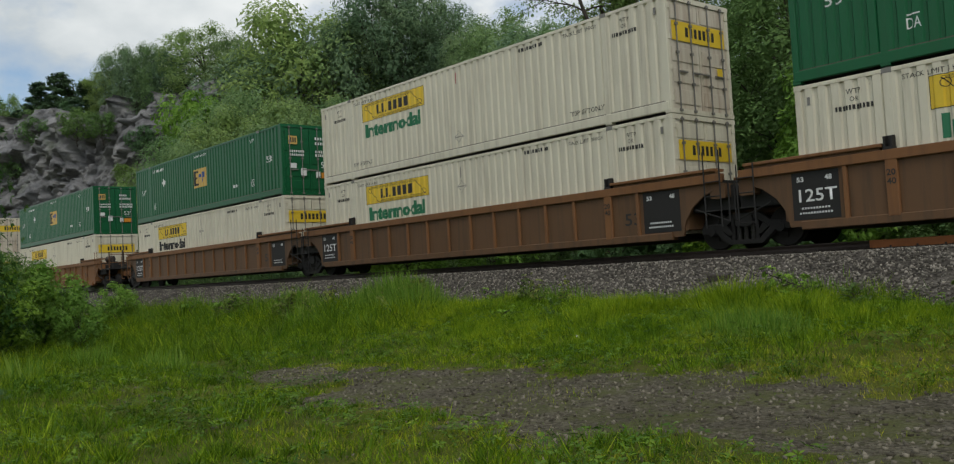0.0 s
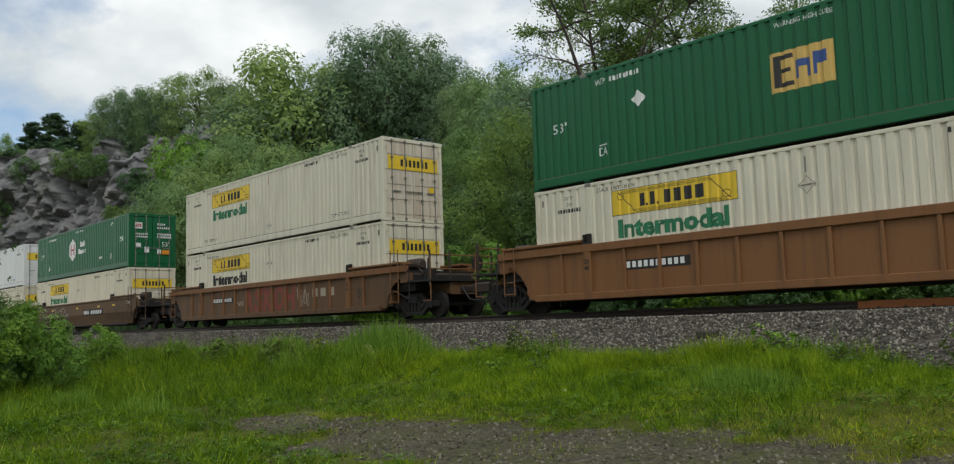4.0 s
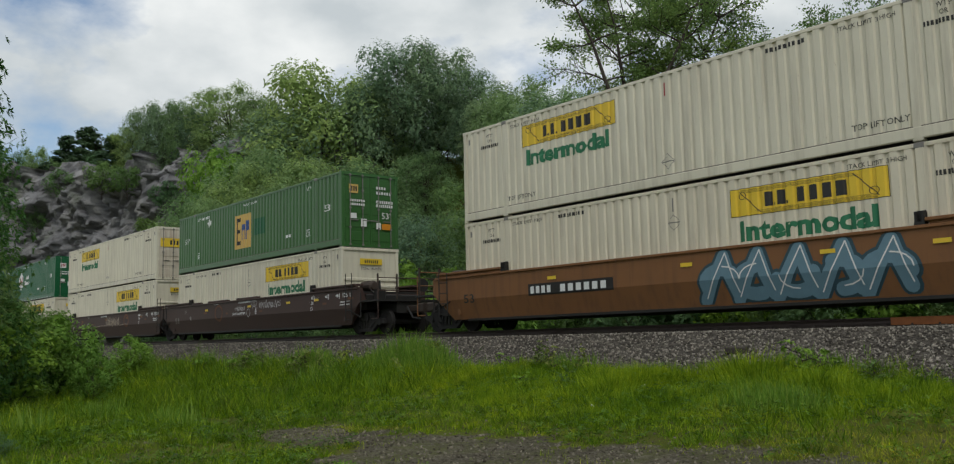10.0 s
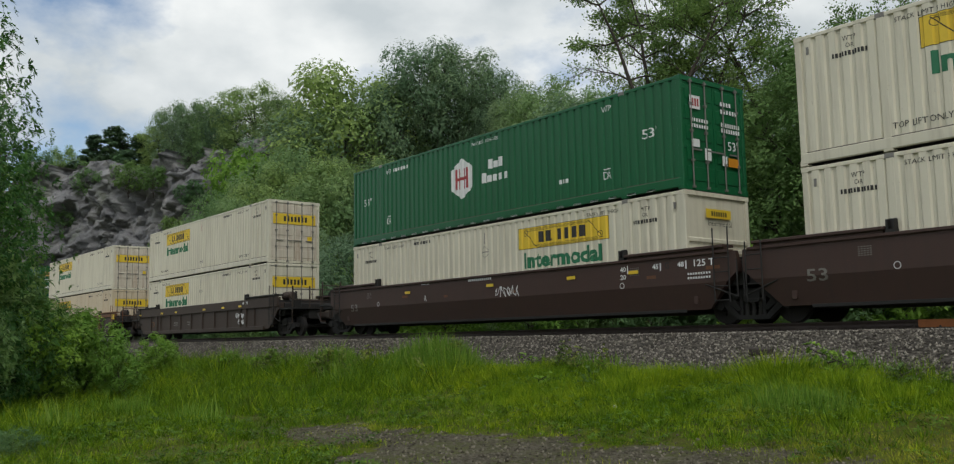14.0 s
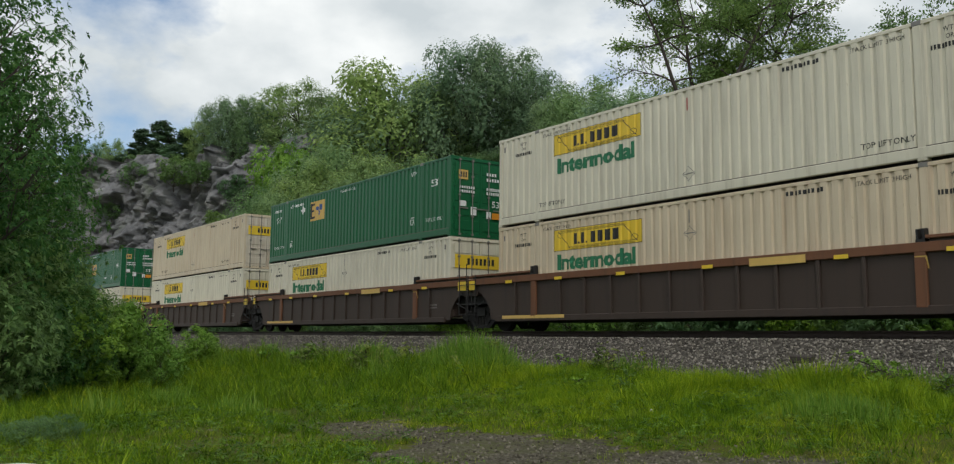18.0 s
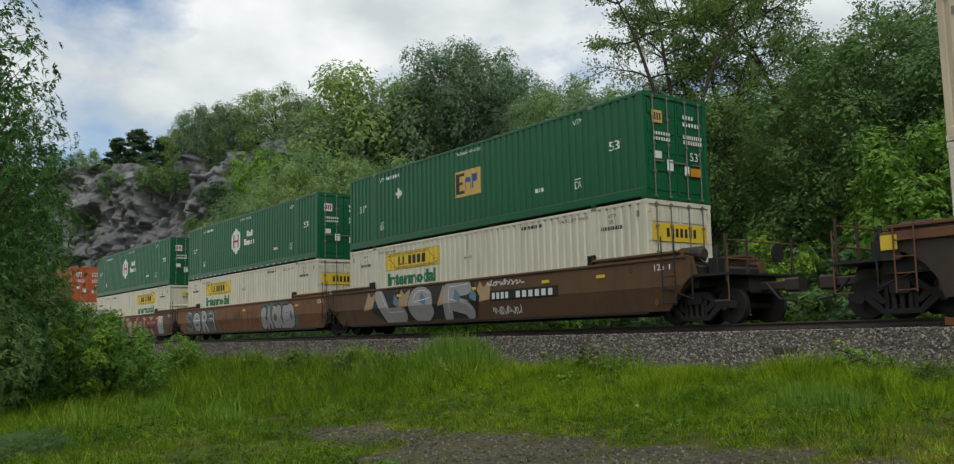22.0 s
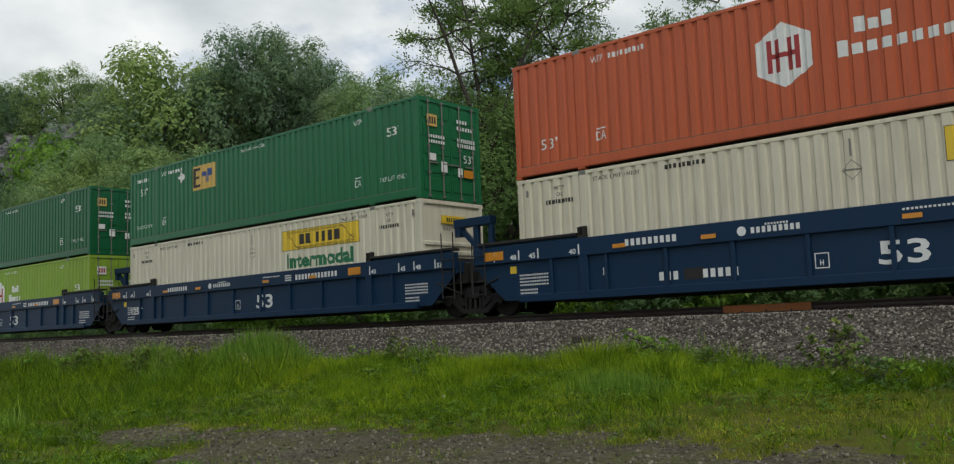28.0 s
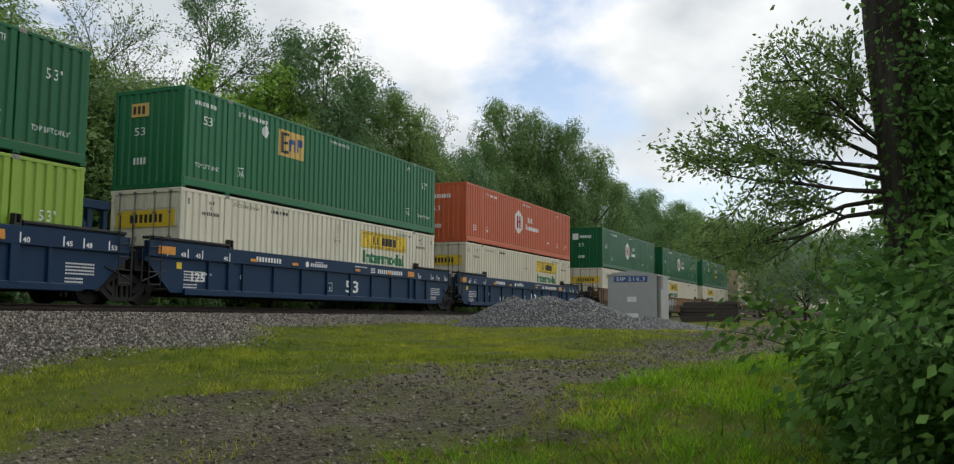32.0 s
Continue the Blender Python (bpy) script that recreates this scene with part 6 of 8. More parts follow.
def scroll_logo(x0, z0, root, w=3.75, flat=False):
    """The yellow plate with its dark scroll, the name given as plain bars."""
    h = 0.64
    sheet("logo_panel", x0, x0 + w, z0, z0 + h, M_YELLOW, root, 0.004, flat)
    t = 0.012
    for a, b, c, d in ((x0, x0 + w, z0, z0 + t), (x0, x0 + w, z0 + h - t, z0 + h), (x0, x0 + t, z0, z0 + h), (x0 + w - t, x0 + w, z0, z0 + h)):
        sheet("logo_border", a, b, c, d, M_INK, root, 0.006, flat)
    # the scroll: fine lines above and below, and slanting ends
    for k in range(4):
        z = z0 + h - 0.05 - 0.022 * k
        sheet("logo_line", x0 + 0.25 + 0.05 * k, x0 + w - 0.75 + 0.05 * k, z, z + 0.007, M_INK, root, 0.006, flat)
        z = z0 + 0.03 + 0.022 * k
        sheet("logo_line", x0 + 0.80 - 0.05 * k, x0 + w - 0.25 - 0.05 * k, z, z + 0.007, M_INK, root, 0.006, flat)
    for a, b in ((0.22, 0.75), (w - 0.75, w - 0.22)):
        sheet("logo_line", 0, 0, 0, 0, M_INK, root, 0.006, flat, [(x0 + a, z0 + h - 0.06), (x0 + a + 0.03, z0 + h - 0.06), (x0 + b + 0.03, z0 + 0.06), (x0 + b, z0 + 0.06)])
        cx = x0 + (0.32 if a < 1 else w - 0.3)
        cz = z0 + (h - 0.17 if a < 1 else 0.17)
        ring = Geo()
        for i in range(16):
            p, q = 2 * math.pi * i / 16, 2 * math.pi * (i + 1) / 16
            ring.poly([(cx + math.cos(p) * r1 * 1.25, 0, cz + math.sin(p) * r1) for r1 in (0.075, 0.09)] + [(cx + math.cos(q) * r1 * 1.25, 0, cz + math.sin(q) * r1) for r1 in (0.09, 0.075)])
        part("logo_line", drape(ring.mesh("logo_line", M_INK), 0.006, flat), M_INK, root)
    # the name, as seven blocks
    g = Geo()
    for a, b in ((0.0, 0.17), (0.29, 0.46), (0.72, 0.90), (0.99, 1.18), (1.27, 1.47), (1.56, 1.78), (0.20, 0.24), (0.50, 0.54)):
        top = 0.32 if b - a > 0.1 else 0.06
        g.poly([(x0 + w / 2 - 0.95 + a * 1.07, 0, z0 + 0.16), (x0 + w / 2 - 0.95 + b * 1.07, 0, z0 + 0.16), (x0 + w / 2 - 0.95 + b * 1.07, 0, z0 + 0.16 + top), (x0 + w / 2 - 0.95 + a * 1.07, 0, z0 + 0.16 + top)])
    part("logo_bar", drape(g.mesh("logo_bar", M_INK), 0.007, flat), M_INK, root)


def diamond(x, z, root, mat=M_LWHITE, r=0.2):
    sheet("placard", 0, 0, 0, 0, mat, root, 0.006, False, [(x, z - r), (x + r, z), (x, z + r), (x - r, z)])


def placard_frame(x, z, root, r=0.2):
    g = Geo()
    for (a, b), (p, q) in (((0, -1), (1, 0)), ((1, 0), (0, 1)), ((0, 1), (-1, 0)), ((-1, 0), (0, -1))):
        k = 0.9
        g.poly([(x + a * r, 0, z + b * r), (x + p * r, 0, z + q * r), (x + p * r * k, 0, z + q * r * k), (x + a * r * k, 0, z + b * r * k)])
    part("placard", drape(g.mesh("placard", M_GREY), 0.006), M_GREY, root)
    sheet("placard_edge", x - r * 0.8, x + r * 0.8, z - 0.015, z + 0.015, M_GREY, root, 0.007)


def end_plate(e, root, big=True):
    """The yellow plate on an end, its name as plain bars."""
    if big:
        end_sheet("logo_panel", e, -1.08, 1.08, 1.80, 2.28, M_YELLOW, root, -0.004)
        end_bars(e, -e * 0.55, 1.92, 1.25, 0.24, 7, M_INK, root, -0.001)
    else:
        end_sheet("logo_panel", e, -0.5, 0.5, 2.25, 2.48, M_YELLOW, root)
        end_bars(e, -e * 0.3, 2.30, 0.65, 0.12, 7, M_INK, root)
        end_word("Intermodal", e, -e * 0.45, 2.05, 0.13, M_INK, root, 0.95)


def markings(root, scheme, door):
    hl = CL / 2
    f = -door                      # the blind, forward end
    if scheme.startswith("scroll"):
        top = scheme == "scroll_top"
        dark = M_LGREEN if not scheme.endswith("ink") else M_INK
        start = -hl + 2.75 if f < 0 else hl - 2.62 - 3.7
        scroll_logo(start, 1.93, root, 3.7)
        word("Intermodal", start + 0.2, 1.385, 0.43, dark, root, 3.25, 0.026)
        dx = start + (5.35 if f < 0 else -1.65)
        placard_frame(dx, 0.63 if top else 2.02, root)
        sheet("streak", dx - 0.02, dx + 0.02, 2.28, 2.62, M_GREY if (dx > 0) != top else M_LRED, root, 0.006)
        for e in (-1, 1):
            x = e * (hl - 1.3) - 0.16
            word("WTP", x, 2.52, 0.11, M_INK, root, 0.3)
            word("OR", x + 0.07, 2.37, 0.10, M_INK, root, 0.16)
            bars(x - 0.25, 2.20, 0.8, 0.10, 11, M_INK, root)
            xs = e * (POST - 0.9) - 0.6
            word("STACK LIMIT 3 HIGH", xs, 2.60, 0.10, M_INK, root, 1.25)
            if e == door:
                bars(e * (POST - 2.7) - 0.5, 2.60, 1.0, 0.10, 9, M_INK, root)
            if top or e > 0:
                word("TOP LIFT ONLY", e * (POST - 0.72) - 0.6, 0.44, 0.13, M_INK, root, 1.2)
            part("slot", Geo().box(e * (hl - 0.32) - 0.03, e * (hl - 0.32) + 0.03, -CW / 2 - 0.012, -CW / 2 + 0.01, 2.45, 2.62), M_GREY, root)
        end_plate(door, root, True)
        end_plate(f, root, False)
        end_sheet("notice", door, *sorted((-0.75 * door * -1 - 0.1, -0.75 * door * -1 + 0.12)), 1.05, 1.25, M_YELLOW, root, 0.03)
    else:
        fx = -1 if f < 0 else 1
        high = scheme == "block_logo_high"
        faded = scheme == "block_logo_faded"
        block = scheme.startswith("block")
        if block:
            x, z0 = (-3.58, 1.65) if high else (-1.37, 0.70) if faded else (-0.66, 1.17)
            kx, kz = (1.12, 1.76) if faded else (1.0, 1.0)
            sheet("logo_panel", x, x + 1.47 * kx, z0, z0 + 0.88 * kz, M_TAN, root)
            if faded:
                sheet("repaint_patch", x + 1.87, x + 2.99, 1.17, 1.9, M_GREEN, root, 0.006)
            for a, b, c, d in ((0.10, 0.26, 0.10, 0.80), (0.26, 0.55, 0.70, 0.80), (0.26, 0.50, 0.41, 0.50), (0.26, 0.55, 0.10, 0.20)):
                sheet("logo_bar", x + a * kx, x + b * kx, z0 + c * kz, z0 + d * kz, M_INK, root, 0.006)
            for a, b, c, d in ((0.60, 0.68, 0.22, 0.62), (0.68, 0.86, 0.46, 0.62), (0.86, 0.94, 0.22, 0.62), (1.02, 1.10, 0.22, 0.70), (1.10, 1.32, 0.44, 0.70)):
                sheet("logo_bar", x + a * kx, x + b * kx, z0 + c * kz, z0 + d * kz, M_LBLUE, root, 0.006)
            diamond(-4.30, 2.27 if high or faded else 1.87, root, M_LWHITE, 0.22)
        else:
            x = -1.05
            sheet("logo_panel", 0, 0, 0, 0, M_LWHITE, root, 0.004, False, hexagon(x, 1.62, 0.7, 0.97))
            for a, b, c, d in ((-0.34, -0.24, -0.34, 0.34), (-0.18, -0.08, -0.34, 0.34), (0.08, 0.18, -0.34, 0.34), (0.24, 0.34, -0.34, 0.34), (-0.24, 0.24, -0.05, 0.05)):
                sheet("logo_bar", x + a, x + b, 1.62 + c, 1.62 + d, M_LRED, root, 0.006)
            for a, b, top in ((0.36, 0.56, 0.30), (0.62, 0.80, 0.21), (0.86, 1.04, 0.30)):
                sheet("logo_bar", a, b, 1.72, 1.72 + top, M_LWHITE, root, 0.006)
            for i in range(5 if scheme != "hexagon_long" else 8):
                sheet("logo_bar", 0.02 + 0.27 * i, 0.21 + 0.27 * i, 1.30, 1.30 + (0.32 if i == 0 else 0.21), M_LWHITE, root, 0.006)
        for e in (-1, 1):
            word("53'", e * 7.02 - 0.24, 0.64 if scheme == "hexagon_long" else 1.92 if high else 1.47, 0.26, M_LWHITE, root, 0.48)
            word("WTP", e * 5.52 - 0.17, 2.48, 0.16, M_LWHITE, root, 0.34)
            word("DA", e * 5.5 - 0.14, 0.62, 0.22, M_LWHITE, root, 0.28)
            sheet("marking", e * 5.5 - 0.13, e * 5.5 + 0.13, 0.88, 0.91, M_LWHITE, root, 0.006)
            if high:
                word("TOP LIFT ONLY", e * 7.0 - 0.56, 0.63, 0.13, M_LWHITE, root, 1.12)
        bars(-5.2 if f < 0 else 4.2, 2.50, 1.0, 0.12, 9, M_LWHITE, root)
        bars(-7.6 if high else 3.6, 2.45 if high else 0.75, 0.95 if high else 0.4, 0.12, 9 if high else 3, M_LWHITE, root)
        word("WARNING HIGH CUBE", -0.5, 2.60, 0.11, M_LWHITE, root, 1.35)
        if scheme == "hexagon_foot":
            for i in range(22):
                sheet("reflector", -7.4 + i * 0.68, -7.1 + i * 0.68, 0.06, 0.11, M_LWHITE, root, 0.016, True)
        # door end
        e = door
        end_sheet("logo_panel", e, *sorted((-e * 0.98, -e * 0.58)), 2.08, 2.42, M_TAN if block else M_LWHITE, root, 0.03)
        end_bars(e, -e * 0.9, 2.15, 0.3, 0.2, 3, M_INK if block else M_LRED, root, 0.036)
        for z, n in ((2.3, 4), (2.1, 6), (1.75, 9), (1.6, 8)):
            end_bars(e, e * 0.25, z, 0.12 * n if n < 7 else 0.8, 0.11, n, M_LWHITE, root, 0.03)
        for z, n in ((1.75, 7), (1.6, 7)):
            end_bars(e, -e * 0.95, z, 0.7, 0.09, n, M_LWHITE, root, 0.03)
        end_word("53'", e, e * 0.5, 1.15, 0.24, M_LWHITE, root, 0.4, 0.03)
        end_sheet("notice", e, *sorted((e * 0.5, e * 0.95)), 0.72, 0.95, M_AMBER, root, 0.03)
        end_sheet("notice", e, *sorted((e * 0.25, e * 0.45)), 0.72, 0.98, M_LWHITE, root, 0.03)
        end_sheet("notice", e, *sorted((-e * 0.95, -e * 0.65)), 1.1, 1.3, M_LWHITE, root, 0.03)
        end_sheet("notice", e, *sorted((-e * 0.45, -e * 0.2)), 0.8, 1.1, M_LWHITE, root, 0.03)
        # blind end
        e = f
        if block:
            end_sheet("logo_panel", e, *sorted((-e * 0.0, -e * 0.65)), 2.1, 2.5, M_TAN, root, 0.006)
            end_bars(e, -e * 0.58, 2.18, 0.5, 0.24, 3, M_INK, root, 0.012)
        else:
            end_sheet("logo_panel", e, *sorted((-e * 0.95, -e * 0.5)), 2.05, 2.5, M_LWHITE, root, 0.006)
            end_bars(e, -e * 0.4, 2.15, 0.9, 0.2, 7, M_LWHITE, root, 0.012)
        end_word("53", e, -e * 0.5, 1.55, 0.24, M_LWHITE, root, 0.4, 0.012)
        end_bars(e, -e * 0.5, 0.7, 0.5, 0.2, 4, M_LWHITE, root, 0.012)


# ---- well cars ----
Z_TOP, Z_LOW, Z_BEND = 1.68, 0.36, 0.98    # heights over the rail: top edge, bottom edge, bend of the smooth plates


def face_y(style, z):
    """The near face of a car's side at height z."""
    if style == "smooth":
        return -1.46 if z >= Z_BEND else -1.46 + 0.17 * (Z_BEND - z) / (Z_BEND - Z_LOW)
    if style == "panel" and z > 1.28:
        return -1.505
    return -1.425


def on_side(name, polys, mat, parent, style, proud=0.005, step=0.0):
    """Paint laid on the near side: outlines in (x, z), each one a little prouder than the last by step."""
    g = Geo()
    for i, p in enumerate(polys):
        g.poly([(a, -i * step, b) for a, b in p])
    me = g.mesh(name, mat)
    bm = bmesh.new()
    bm.from_mesh(me)
    if style == "smooth":
        bmesh.ops.bisect_plane(bm, geom=bm.verts[:] + bm.edges[:] + bm.faces[:], plane_co=(0, 0, Z_BEND), plane_no=(0, 0, 1))
    for v in bm.verts:
        v.co.y += face_y(style, v.co.z) - proud
    bm.to_mesh(me)
    bm.free()
    return part(name, me, mat, parent)


def car_word(text, x, z, h, mat, parent, style, width=None, bold=0.004):
    me, w = letters(text, h, mat, bold)
    k = width / w if width else 1.0
    y = face_y(style, z + h / 2) - 0.006
    for v in me.vertices:
        v.co = (x + v.co.x * k, face_y(style, z + v.co.z) - 0.006 if style == "smooth" else y, z + v.co.z)
    return part("lettering", me, mat, parent)


def car_bars(x, z, w, h, n, mat, parent, style):
    return on_side("marking", [[(x + i * w / n, z), (x + (i + 0.64) * w / n, z), (x + (i + 0.64) * w / n, z + h), (x + i * w / n, z + h)] for i in range(n)], mat, parent, style, 0.007)


def plate(name, x0, x1, z0, z1, mat, parent, style, proud=0.005):
    return on_side(name, [[(x0, z0), (x1, z0), (x1, z1), (x0, z1)]], mat, parent, style, proud)


def thick_line(pts, w):
    """Outlines of a thick drawn line: a four-sided piece for each stretch and a disc at each bend."""
    out = []
    for (x0, z0), (x1, z1) in zip(pts, pts[1:]):
        d = math.hypot(x1 - x0, z1 - z0) or 1.0
        nx, nz = -(z1 - z0) / d * w / 2, (x1 - x0) / d * w / 2
        out.append([(x0 + nx, z0 + nz), (x0 - nx, z0 - nz), (x1 - nx, z1 - nz), (x1 + nx, z1 + nz)])
    for x, z in pts:
        out.append([(x + math.cos(a) * w / 2, z + math.sin(a) * w / 2) for a in (2 * math.pi * k / 12 for k in range(12))])
    return out


def arc(cx, cz, rx, rz, a0, a1, n=9):
    return [(cx + rx * math.cos(radians(a0 + (a1 - a0) * i / n)), cz + rz * math.sin(radians(a0 + (a1 - a0) * i / n))) for i in range(n + 1)]


def clip_z(pts, lo=Z_LOW + 0.06, hi=Z_TOP - 0.04):
    return [(x, min(hi, max(lo, z))) for x, z in pts]


def spray(lines, width, fill, edge, parent, style, rim=0.07, gleam=None):
    """Bubble shapes: each line gets a dark rim, a coloured body and, if given, a thin highlight."""
    for layer, (w, mat) in enumerate(((width + rim * 2, edge), (width, fill))):
        polys = [clip_z(p) for pts in lines for p in thick_line(clip_z(pts), w)]
        on_side("graffiti_stroke", polys, mat, parent, style, 0.004 + layer * 0.014, 0.0003)
    if gleam:
        polys = [clip_z(p) for pts in lines for p in thick_line(clip_z([(x + width * 0.2, z + width * 0.22) for x, z in pts[:5]]), 0.03)]
        on_side("graffiti_stroke", polys, gleam, parent, style, 0.032, 0.0003)


def scribble(seed, x0, x1, z0, z1, n, mat, parent, style, w=0.025):
    """A quick looping line."""
    rng = random.Random(seed)
    polys = []
    for s in range(n):
        pts = []
        a, b = x0 + (x1 - x0) * s / n, x0 + (x1 - x0) * (s + 1.25) / n
        for i in range(9):
            pts.append((a + (b - a) * i / 8 + rng.uniform(-0.1, 0.1), z0 + (z1 - z0) * (0.5 + 0.5 * math.sin(i * 1.9 + s)) * rng.uniform(0.6, 1.0)))
        polys += thick_line(clip_z(pts), w)
    on_side("graffiti_stroke", polys, mat, parent, style, 0.005, 0.0002)


def wheelset_mesh():
    g = Geo().tube((0, -0.86, 0), (0, 0.86, 0), 0.08, None, 10)
    for s in (-1, 1):
        g.tube((0, s * 0.68, 0), (0, s * 0.71, 0), 0.46, None, 24)
        g.tube((0, s * 0.71, 0), (0, s * 0.81, 0), 0.43, None, 24)
        for k in range(4):
            a = k * math.pi / 2
            g.box(0.2 * math.cos(a) - 0.04, 0.2 * math.cos(a) + 0.04, *sorted((s * 0.81, s * 0.835)), 0.2 * math.sin(a) - 0.04, 0.2 * math.sin(a) + 0.04)
    return g.mesh("wheelset", M_WHEEL)


# Near black: the shade under the cars is put into the wheel colour.
M_WHEEL = plain("shaded_wheel_steel", (0.012, 0.010, 0.009), 0.8, 0.0)
WHEELSET = wheelset_mesh()
WHEEL_R = 0.44
WHEELS = []


def truck_meshes():
    side = Geo().prism([(-1.15, 0.10), (-0.62, 0.16), (-0.35, 0.36), (0.35, 0.36), (0.62, 0.16), (1.15, 0.10), (1.15, -0.06), (0.8, -0.06), (0.6, 0.04), (0.3, 0.22), (-0.3, 0.22), (-0.6, 0.04), (-0.8, -0.06), (-1.15, -0.06)], "y", -0.07, 0.07)
    side.prism([(-0.80, -0.04), (-0.42, -0.34), (0.42, -0.34), (0.80, -0.04), (0.64, 0.03), (0.36, -0.24), (-0.36, -0.24), (-0.64, 0.03)], "y", -0.068, 0.068)
    for e in (-1, 1):
        side.box(*sorted((e * 0.27, e * 0.35)), -0.062, 0.062, -0.25, 0.24)
    for e in (-1, 1):
        side.tube((e * 0.89, -0.1, 0), (e * 0.89, 0.1, 0), 0.12, None, 12)
        side.prism([(e * 0.48, 0.12), (e * 0.62, 0.02), (e * 0.40, -0.14), (e * 0.30, -0.10)], "y", -0.085, 0.085)
    spring = Geo()
    for k in range(6):
        spring.tube((0, 0, k * 0.06), (0, 0, k * 0.06 + 0.035), 0.062, None, 10)
        spring.tube((0, 0, k * 0.06 + 0.035), (0, 0, k * 0.06 + 0.06), 0.045, None, 10)
    bolster = Geo().box(-0.22, 0.22, -1.1, 1.1, 0.06, 0.34, 0.04)
    return side.mesh("side_frame", M_CAST), spring.mesh("spring", M_GREYDARK), bolster.mesh("bolster", M_BLACK)


# Darkened steels: the trucks' shade below the body is in these colours.
M_CAST = plain("shaded_cast_steel", (0.013, 0.012, 0.011), 0.85)
M_GREYDARK = plain("shaded_spring_steel", (0.032, 0.03, 0.027), 0.75, 0.2)
SIDE_FRAME, SPRING, BOLSTER = truck_meshes()


def build_truck(parent, x):
    """A two-axle truck; its origin lies on the axle line."""
    truck = part("truck", BOLSTER, M_BLACK, parent, "cast steel truck with springs, its colour darkened for shade")
    truck.location = (x, 0, WHEEL_R)
    for s in (-1, 1):
        part("side_frame", SIDE_FRAME, M_BLACK, truck).location = (0, s * 0.99, 0)
        for k in (-0.18, 0.0, 0.18):
            part("spring", SPRING, M_GREYDARK, truck).location = (k, s * 1.0, -0.24)
    for e in (-1, 1):
        w = part("wheelset", WHEELSET, M_RAIL, truck)
        w.location = (e * 0.89, 0, 0)
        WHEELS.append((w, e * 0.89))
    return truck


def side_outline(style):
    arch = [(9.75 - 1.46 * math.cos(a), Z_LOW - 0.03 + 1.12 * math.sin(a)) for a in (radians(d) for d in (2, 20, 38, 55, 70))]
    if style != "ribbed":
        arch = [(8.5, Z_LOW), (9.25, 1.02)]
    right = arch + [(9.45, 1.28), (9.45, Z_TOP)]
    left = [(-x, z) for x, z in reversed(right)]
    return right + left


def smooth_side(s):
    """A loft of the bent side plate."""
    g = Geo()
    rows = []
    for x, low in ((-9.6, 1.2), (-9.35, 1.0), (-8.7, Z_LOW), (8.7, Z_LOW), (9.35, 1.0), (9.6, 1.2)):
        zb = max(low, Z_BEND)
        rows.append([(x, s * -face_y("smooth", Z_TOP), Z_TOP), (x, s * -face_y("smooth", zb), zb), (x, s * -face_y("smooth", low), low), (x, s * 1.2, low + 0.02), (x, s * 1.36, Z_TOP)])
    n = len(g.v)
    k = 5
    for r in rows:
        g.v += r
    for i in range(len(rows) - 1):
        for j in range(k):
            g.f.append((n + i * k + j, n + i * k + (j + 1) % k, n + (i + 1) * k + (j + 1) % k, n + (i + 1) * k + j))
    g.f += [tuple(n + j for j in range(k)), tuple(n + (len(rows) - 1) * k + j for j in range(k))]
    return g


